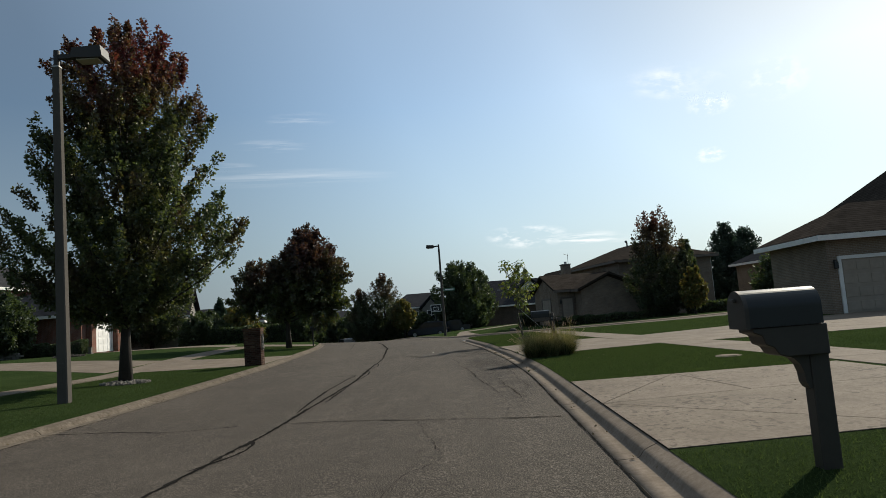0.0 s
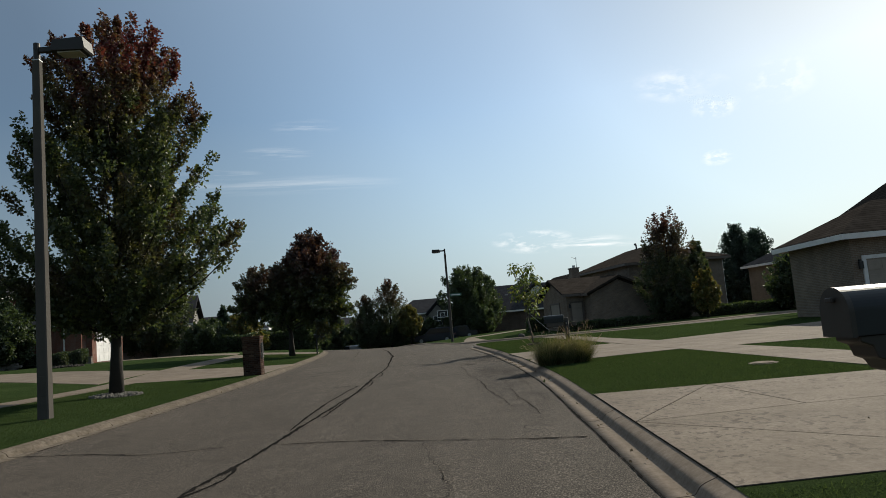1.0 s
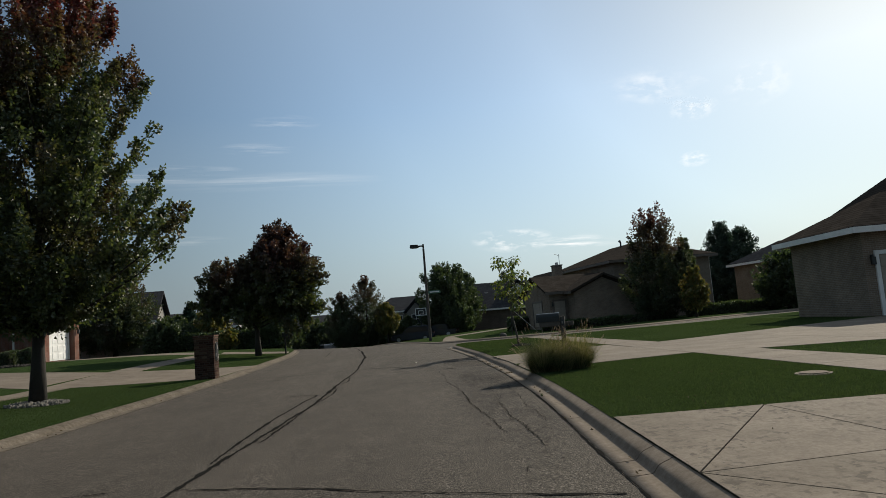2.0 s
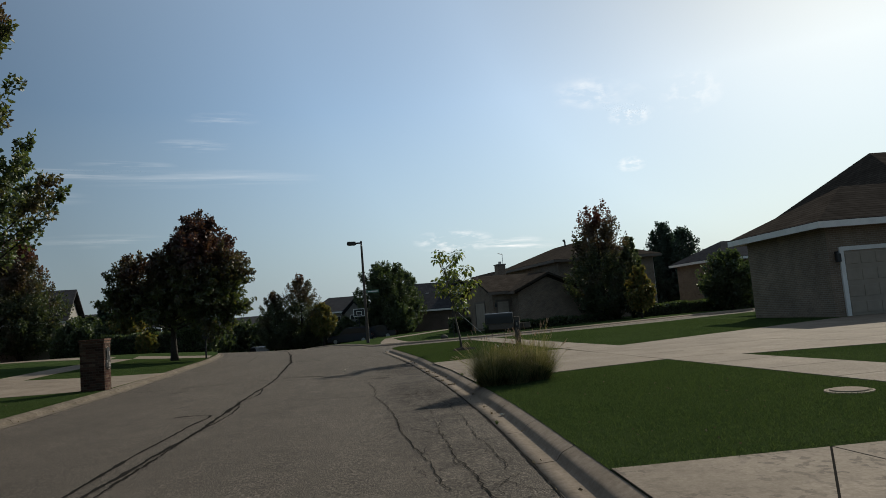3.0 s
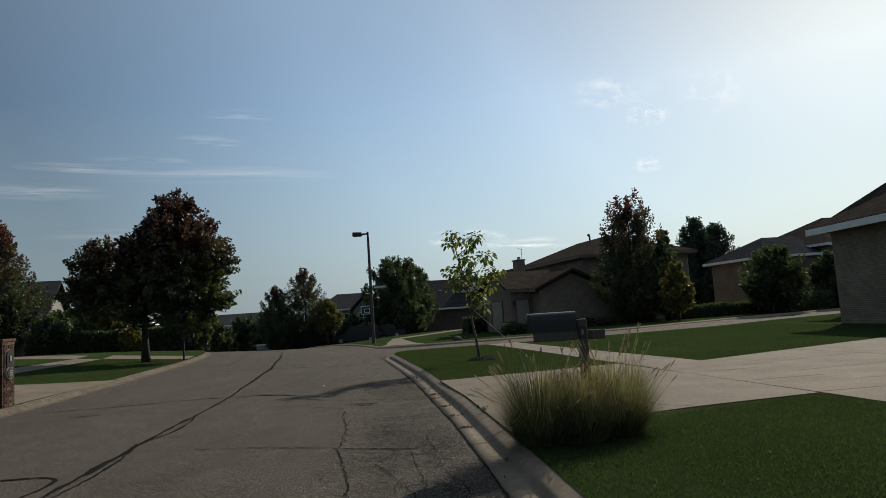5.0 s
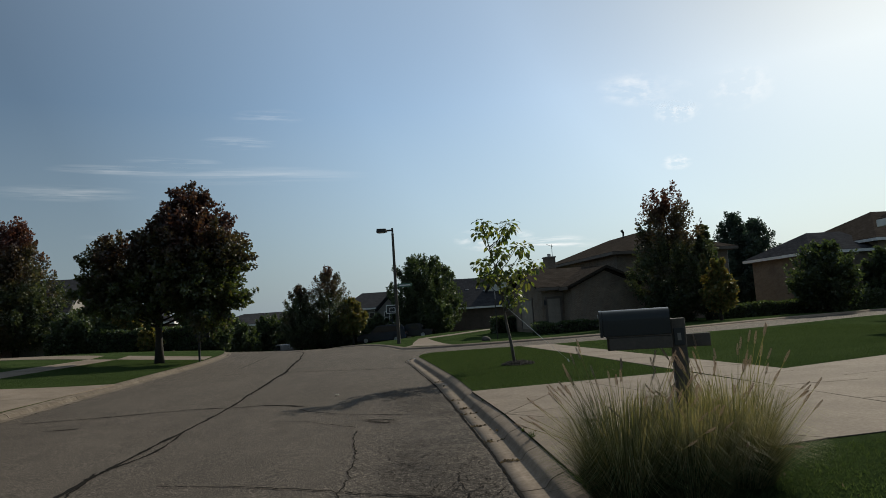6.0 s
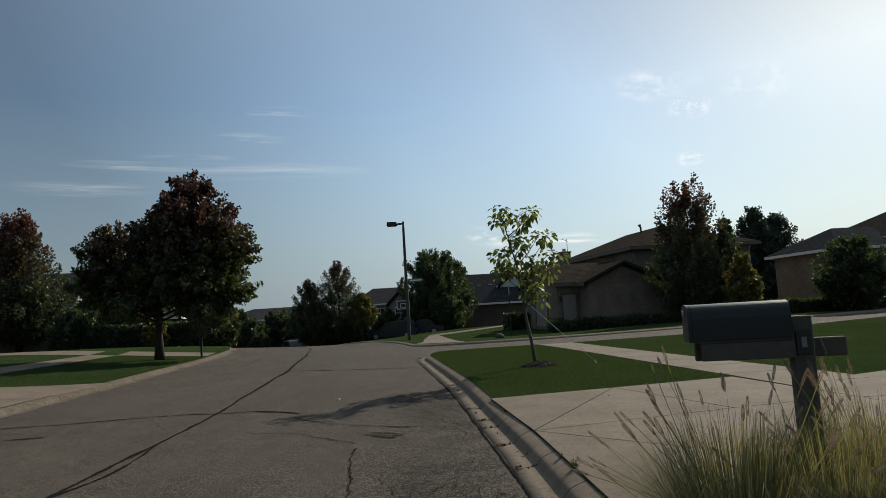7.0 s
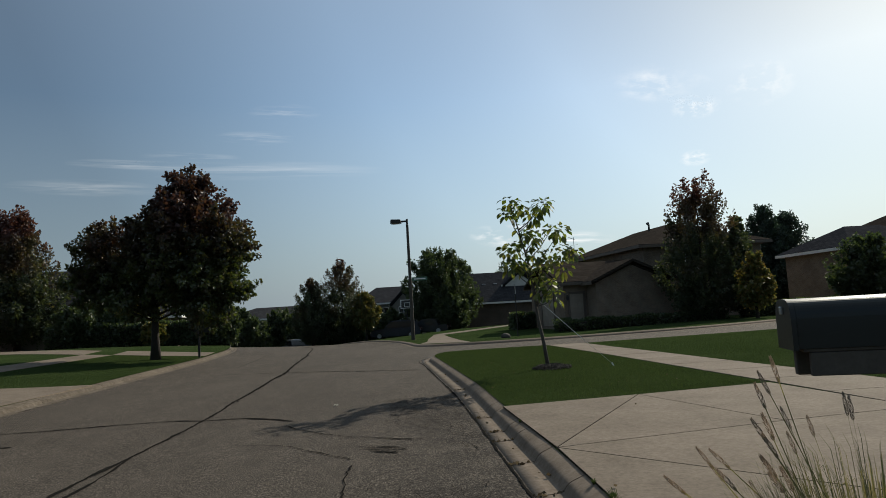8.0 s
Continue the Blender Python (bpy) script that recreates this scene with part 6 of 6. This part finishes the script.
px, py = 4.4, 53.0
post = thing("sign_post", pose(px, py, lz(px, py) - 0.05), "thin steel sign post standing on a lawn", "sign post")
part("post", box_bm(-0.03, 0.03, -0.02, 0.02, 0, 3.0, 0.004), M_BRONZE, post)
part("sign_edge", box_bm(-0.012, 0.012, -0.25, 0.25, 2.45, 3.0, 0.004), M_STEEL, post, "plain sign seen on edge")
bm = bmesh.new()
bmesh.ops.create_icosphere(bm, subdivisions=3, radius=0.25)
for v in bm.verts:
    v.co *= 1 + 0.3 * noise.noise(v.co * 2.2)
    v.co.z *= 0.75
bmesh.ops.transform(bm, matrix=Matrix.Translation((3.5, 50.6, lz(3.5, 50.6) + 0.08)), verts=bm.verts)
tagged(part("boulder", bm, M_POLE, None, smooth=True), "rounded grey landscape boulder on a lawn", "rock")

hoop = thing("basketball_hoop", pose(-3.75, 83, sz(-3.75, 83), 0, 0, 6), "basketball hoop with white framed backboard beside a drive", "basketball hoop")
part("pole", tube_bm([(0, 0.9, 0), (0, 0.9, 2.9), (0, 0.1, 3.3)], [0.06, 0.06, 0.05], 8), M_BLACK, hoop)
part("backboard", box_bm(-0.62, 0.62, 0, 0.04, 2.95, 3.75, 0.01), M_GLASS, hoop, "dark clear backboard")
bm = bmesh.new()
for a in ((-0.65, 0.65, 2.91, 2.98), (-0.65, 0.65, 3.72, 3.79), (-0.65, -0.58, 2.981, 3.719), (0.58, 0.65, 2.981, 3.719)):
    add_box(bm, a[0], a[1], -0.03, -0.002, a[2], a[3])
part("frame", bm, M_WHITE, hoop, "white backboard border")
bm = bmesh.new()
for a in ((-0.3, 0.3, 3.05, 3.1), (-0.3, 0.3, 3.45, 3.5), (-0.3, -0.25, 3.101, 3.449), (0.25, 0.3, 3.101, 3.449)):
    add_box(bm, a[0], a[1], -0.03, -0.002, a[2], a[3])
part("target_square", bm, M_WHITE, hoop)
part("rim", tube_bm([(0.23 * math.cos(k * 0.5236), -0.3 + 0.23 * math.sin(k * 0.5236), 3.05) for k in range(13)], [0.012] * 13, 6), M_BRONZE, hoop)


# ---- parked cars ----
def car(x, y, yaw, paint, label, tall=1.7, length=4.8, suv=True):
    root = thing("car", pose(x, y, sz(x, y) + 0.02, 0, 0, yaw), label, "car", "parked cars")
    h, L = tall, length / 2
    belt = 0.58 * h
    bm = bmesh.new()
    add_prism(bm, [(-L, 0.32), (-L + 0.1, 0.25), (L - 0.1, 0.25), (L, 0.4), (L - 0.05, 0.72), (L - 0.25, belt * 0.9), (L - 1.2, belt), (-L + 0.05, belt), (-L, 0.7)], -0.9, 0.9)
    bmesh.ops.bevel(bm, geom=bm.edges[:], offset=0.06, segments=2, affect="EDGES")
    part("body", bm, paint, root)
    rear = -L + (0.15 if suv else 0.9)
    bm = bmesh.new()
    add_prism(bm, [(rear, belt), (L - 1.25, belt), (L - 1.95, h - 0.06), (L - 2.4, h), (rear + 0.5, h), (rear + 0.25, h - 0.1)], -0.76, 0.76)
    bmesh.ops.bevel(bm, geom=bm.edges[:], offset=0.07, segments=2, affect="EDGES")
    cab = part("cabin", bm, paint, root)
    for sy in (-1, 1):
        part("side_glass", add_prism(bmesh.new(), [(rear + 0.35, belt + 0.06), (L - 1.5, belt + 0.06), (L - 2.0, h - 0.14), (rear + 0.5, h - 0.14)], sy * 0.75, sy * 0.775), M_GLASS, cab)
    for wx in (-L + 0.9, L - 0.9):
        for sy in (-1, 1):
            bm = bmesh.new()
            bmesh.ops.create_cone(bm, cap_ends=True, segments=20, radius1=0.34, radius2=0.34, depth=0.22, matrix=Matrix.Translation((wx, sy * 0.82, 0.34)) @ Matrix.Rotation(radians(90), 4, "X"))
            wheel = part("wheel", bm, M_RUBBER, root)
            bm = bmesh.new()
            bmesh.ops.create_cone(bm, cap_ends=True, segments=16, radius1=0.21, radius2=0.2, depth=0.02, matrix=Matrix.Translation((wx, sy * 0.935, 0.34)) @ Matrix.Rotation(radians(90), 4, "X"))
            part("rim", bm, M_STEEL, wheel)
    for sy in (-0.7, 0.7):
        part("tail_light", box_bm(-L - 0.015, -L + 0.06, sy - 0.1, sy + 0.1, belt - 0.3, belt - 0.05, 0.01), M_BRICK_RED, root)
        part("headlight", box_bm(L - 0.12, L - 0.01, sy - 0.16, sy + 0.16, 0.62, 0.76, 0.01), M_LENS, root)
    return root


car(-4.7, 80, 176, M_CAR_BLUE, "dark blue sport utility vehicle parked in a drive", 1.75, 4.8)
car(-1.9, 81.5, 170, M_CAR_GREY, "dark grey car parked in a drive", 1.5, 4.6, False)
car(-20.5, 72.5, 130, M_CAR_GREY, "dark grey car parked beyond the crest", 1.5, 4.6, False)
car(-14.6, 80.5, 125, M_CAR_WHITE, "pale grey car parked beyond the crest", 1.5, 4.6, False)


# ---- distant trees closing the view ----
def tree_line(name, arc, label, seed, n, leaf=1.0):
    rng = np.random.default_rng(seed)
    ln = line(arc, 2.0)
    c = ln[rng.integers(0, len(ln), n)]
    clump = rng.normal(0, 2.5, (n, 2))
    h = 5.5 + 2.5 * np.sin(c[:, 0] * 0.11 + seed) + 1.8 * np.sin(c[:, 0] * 0.37) + 1.2 * np.sin(c[:, 1] * 0.53)
    f = rng.uniform(0, 1, n) ** 0.8
    z = street_z(c[:, 0], c[:, 1]) + h * f
    p = np.column_stack([c + clump * (1 - 0.5 * f)[:, None], z])
    ob = leaves_mesh(name, p, rng.normal(size=(n, 3)), leaf, M_LEAF_GREEN, None, rng, 0.8)
    return tagged(ob, label, "woods", kind="stuff")


tree_line("far_woods", [(-160, 70), (-110, 110), (-60, 132), (-10, 140), (40, 135), (85, 110), (120, 70), (140, 20)], "distant dark green line of garden trees", 91, 26000)
tree_line("far_woods", [(-48, -30), (-50, 10), (-62, 40), (-80, 70)], "dark green line of trees beyond the houses", 92, 9000, 0.7)
tree_line("far_woods", [(-45, -40), (-10, -60), (30, -60), (60, -30), (64, 20)], "dark green line of trees behind the street", 93, 9000, 0.8)


# ---- thin high clouds ----
def cloud_surface(stretch, seed, thick):
    m = bpy.data.materials.new("thin_cloud")
    m.use_nodes = True
    n, l = m.node_tree.nodes, m.node_tree.links
    n.remove(n["Principled BSDF"])
    tc = n.new("ShaderNodeTexCoord")
    mp = n.new("ShaderNodeMapping")
    mp.inputs["Location"].default_value = (seed, seed * 0.7, 0)
    mp.inputs["Scale"].default_value = stretch
    nz = n.new("ShaderNodeTexNoise")
    nz.inputs["Scale"].default_value, nz.inputs["Detail"].default_value, nz.inputs["Roughness"].default_value = 1.0, 6, 0.6
    l.new(tc.outputs["Generated"], mp.inputs[0])
    l.new(mp.outputs[0], nz.inputs["Vector"])
    dist = n.new("ShaderNodeVectorMath")
    dist.operation = "DISTANCE"
    dist.inputs[1].default_value = (0.5, 0.5, 0.5)
    flat = n.new("ShaderNodeMapping")
    flat.inputs["Location"].default_value, flat.inputs["Scale"].default_value = (0, 0, 0.5), (1, 1, 0)
    l.new(tc.outputs["Generated"], flat.inputs[0])
    l.new(flat.outputs[0], dist.inputs[0])
    edge = ramp(n, l, dist.outputs["Value"], [(0.0, (1,) * 3), (0.48, (0,) * 3)])
    body = ramp(n, l, nz.outputs[0], [(0.45, (0,) * 3), (0.85, (1,) * 3)])
    a = mix_col(n, l, 1.0, edge, body, "MULTIPLY")
    # the cloud's sunlit white is put in as emission, not lit by the sun
    em, tr, mx = n.new("ShaderNodeEmission"), n.new("ShaderNodeBsdfTransparent"), n.new("ShaderNodeMixShader")
    em.inputs[0].default_value, em.inputs[1].default_value = (1.0, 0.99, 0.97, 1), 0.95
    k = n.new("ShaderNodeMath")
    k.operation = "MULTIPLY"
    k.inputs[1].default_value = thick
    k.use_clamp = True
    l.new(a, k.inputs[0])
    l.new(k.outputs[0], mx.inputs[0])
    l.new(tr.outputs[0], mx.inputs[1])
    l.new(em.outputs[0], mx.inputs[2])
    l.new(mx.outputs[0], n["Material Output"].inputs[0])
    return m


def cloud(azimuth, elevation, width, height, stretch, seed, tilt=0, thick=0.45):
    """A wisp of cloud, 2.6 km off, by its bearing and size in degrees."""
    d, a, e = 2600.0, radians(azimuth), radians(elevation)
    c = Vector((math.sin(a) * math.cos(e), math.cos(a) * math.cos(e), math.sin(e))) * d
    w, h = d * radians(width) * 0.62, d * radians(height) * 0.9
    ob = mesh_ob("cloud", [(-w, -h, 0), (w, -h, 0), (w, h, 0), (-w, h, 0)], [(0, 1, 2, 3)], cloud_surface(stretch, seed, thick))
    ob.matrix_world = look(c, (0, 0, 0), tilt)
    ob.visible_shadow = False
    return tagged(ob, "thin white wisp of high cloud", "cloud", "high clouds", "structure")


cloud(-15.0, 12.3, 17.0, 1.0, (1.6, 4, 1), 1, 0)
cloud(-13.2, 16.9, 5.0, 0.9, (1.6, 4, 1), 2, 0)
cloud(-15.6, 14.9, 5.7, 0.7, (1.6, 4, 1), 3, 0)
cloud(-20.6, 13.3, 6.5, 0.6, (1.6, 4, 1), 4, 0)
cloud(5.3, 6.1, 6.2, 1.3, (5, 4, 1), 5, 3, 2.2)
cloud(9.9, 5.3, 7.1, 1.1, (2.2, 5, 1), 6, 3, 1.8)
cloud(18.5, 16.8, 6.6, 1.6, (3.4, 2.6, 1), 7, 10, 1.5)
cloud(17.8, 17.0, 7.1, 2.0, (5, 4, 1), 8, 8)
cloud(25.6, 15.9, 4.4, 2.2, (2.6, 2.6, 1), 9, 0, 1.6)
cloud(-22.4, 7.6, 9.0, 0.7, (1.6, 4, 1), 10, 0)
cloud(-28.0, 10.8, 9.4, 0.8, (1.6, 4, 1), 11, 0)
cloud(-24.6, 12.6, 8.5, 0.6, (1.6, 4, 1), 13, 0)
cloud(20.4, 10.9, 2.2, 0.8, (3, 3, 1), 15, 0, 1.8)
cloud(20.8, 14.8, 3.3, 1.2, (5, 4, 1), 16, 0, 1.6)


# ---- fallen leaves in the gutter and on the lawn ----
frng = np.random.default_rng(33)
fp = []
for k in range(170):
    e = EDGE_RIGHT if k % 3 else EDGE_LEFT
    i = frng.integers(78, 150) if k % 3 else frng.integers(len(e) - 130, len(e) - 60)
    d = outward(e, abs(frng.normal(0.12, 0.14)) if k % 5 else frng.uniform(0.5, 2.5))[i] + frng.normal(0, 0.15, 2) * (0.3 if k % 5 else 1)
    lift = KERB + 0.03 if k % 5 == 0 else 0.03
    fp.append((d[0], d[1], sz(*d) + lift))
# litter caught in the joints of the gutter
for jy in (18.0, 19.0, 20.1, 21.0, 21.6, 22.6, 25.6):
    i = int(np.argmin(np.abs(EDGE_RIGHT[:len(EDGE_RIGHT) // 2, 1] - jy)))
    for _ in range(16):
        o = frng.uniform(0.01, 0.2)
        d = outward(EDGE_RIGHT, o)[i]
        fp.append((d[0] + frng.normal(0, 0.012), d[1] + frng.normal(0, 0.022), sz(*d) + 0.008 + 0.02 * max(0, o - 0.15)))
fl = leaves_mesh("fallen_leaves", np.array(fp), np.column_stack([frng.normal(size=(len(fp), 2)), frng.normal(0, 0.15, len(fp))]), 0.042, M_DRY, None, frng, 0.7, 0.1)
tagged(fl, "scattered dry fallen leaves along the gutters", "leaves", kind="stuff")


lp = []
for (x0, x1, y0, y1), k in (((2.1, 5.4, 10.4, 16.6), 90), ((1.3, 4.2, 23.3, 33.0), 90), ((-11.0, -7.2, 8, 23), 90), ((-12.4, -9.2, 32, 42), 50)):
    for _ in range(k):
        px, py = frng.uniform(x0, x1), frng.uniform(y0, y1)
        lp.append((px, py, lz(px, py) + frng.uniform(0.02, 0.038)))
ll = leaves_mesh("lawn_leaves", np.array(lp), np.column_stack([frng.normal(size=(len(lp), 2)), frng.normal(0, 0.3, len(lp))]), 0.026, M_DRY, None, frng, 0.7, 0.15)
tagged(ll, "small dry leaves scattered over the mown lawns", "leaves", kind="stuff")


# ---- blades of grass on the nearest lawns ----
def blades(name, corners, density, label, seed, height=0.03):
    rng = np.random.default_rng(seed)
    poly = np.array(corners, float)
    lo, hi = poly.min(axis=0), poly.max(axis=0)
    n = int(density * (hi - lo).prod())
    p = rng.uniform(lo, hi, (n, 2))
    p = p[inside(poly, p[:, 0], p[:, 1]) & ~inside(ROAD_BACK, p[:, 0], p[:, 1])]
    n = len(p)
    z = street_z(p[:, 0], p[:, 1]) + KERB - 0.005
    a = rng.uniform(0, 6.283, n)
    h = height * rng.uniform(0.5, 1.25, n)
    w = 0.004 * rng.uniform(0.8, 1.6, n)
    lean = rng.normal(0, 0.018, (n, 2))
    v = np.empty((n, 3, 3))
    v[:, 0] = np.column_stack([p[:, 0] - w * np.cos(a), p[:, 1] - w * np.sin(a), z])
    v[:, 1] = np.column_stack([p[:, 0] + w * np.cos(a), p[:, 1] + w * np.sin(a), z])
    v[:, 2] = np.column_stack([p[:, 0] + lean[:, 0], p[:, 1] + lean[:, 1], z + h])
    me = bpy.data.meshes.new(name)
    me.vertices.add(n * 3)
    me.vertices.foreach_set("co", v.reshape(-1))
    me.loops.add(n * 3)
    me.loops.foreach_set("vertex_index", np.arange(n * 3, dtype=np.int32))
    me.polygons.add(n)
    me.polygons.foreach_set("loop_start", np.arange(0, n * 3, 3, dtype=np.int32))
    me.update(calc_edges=True)
    me.materials.append(M_BLADE)
    return tagged(new(name, me), label, "grass", kind="stuff")


LAWN = "short mown green grass blades"
blades("grass", [(1.9, 10.22), (6.05, 10.2), (5.95, 12.6), (5.45, 17.7), (1.6, 16.9)], 2400, LAWN, 101)
blades("grass", [(1.9, -3), (6.6, -3), (6.35, 5.2), (2.0, 4.7)], 1300, LAWN, 102)
blades("grass", [(1.35, 22.85), (3.05, 23.05), (4.76, 23.42), (4.36, 27.2), (3.74, 32.4), (3.5, 34.6), (0.2, 34.6), (0.3, 29)], 1700, LAWN, 103)
blades("grass", [(6.15, 23.2), (6.4, 22.9), (11.3, 24.9), (14.2, 26.5), (14.2, 36), (4.68, 34.6), (4.93, 32), (5.66, 26.6)], 420, LAWN, 104)
blades("grass", [(7.4, 10.5), (12, 11), (12, 16.2), (9, 16.8), (6.85, 17.3), (7.3, 14)], 600, LAWN, 105)
blades("grass", [(-6.9, 3), (-7.0, 12), (-7.3, 21), (-7.6, 24.9), (-11.8, 23.8), (-12.1, 15), (-12, 3)], 1200, LAWN, 106)
blades("grass", [(-8.1, 31.0), (-8.9, 37.5), (-9.75, 43.2), (-13.9, 43.8), (-13.15, 36.5), (-12.6, 30.5)], 800, LAWN, 107)
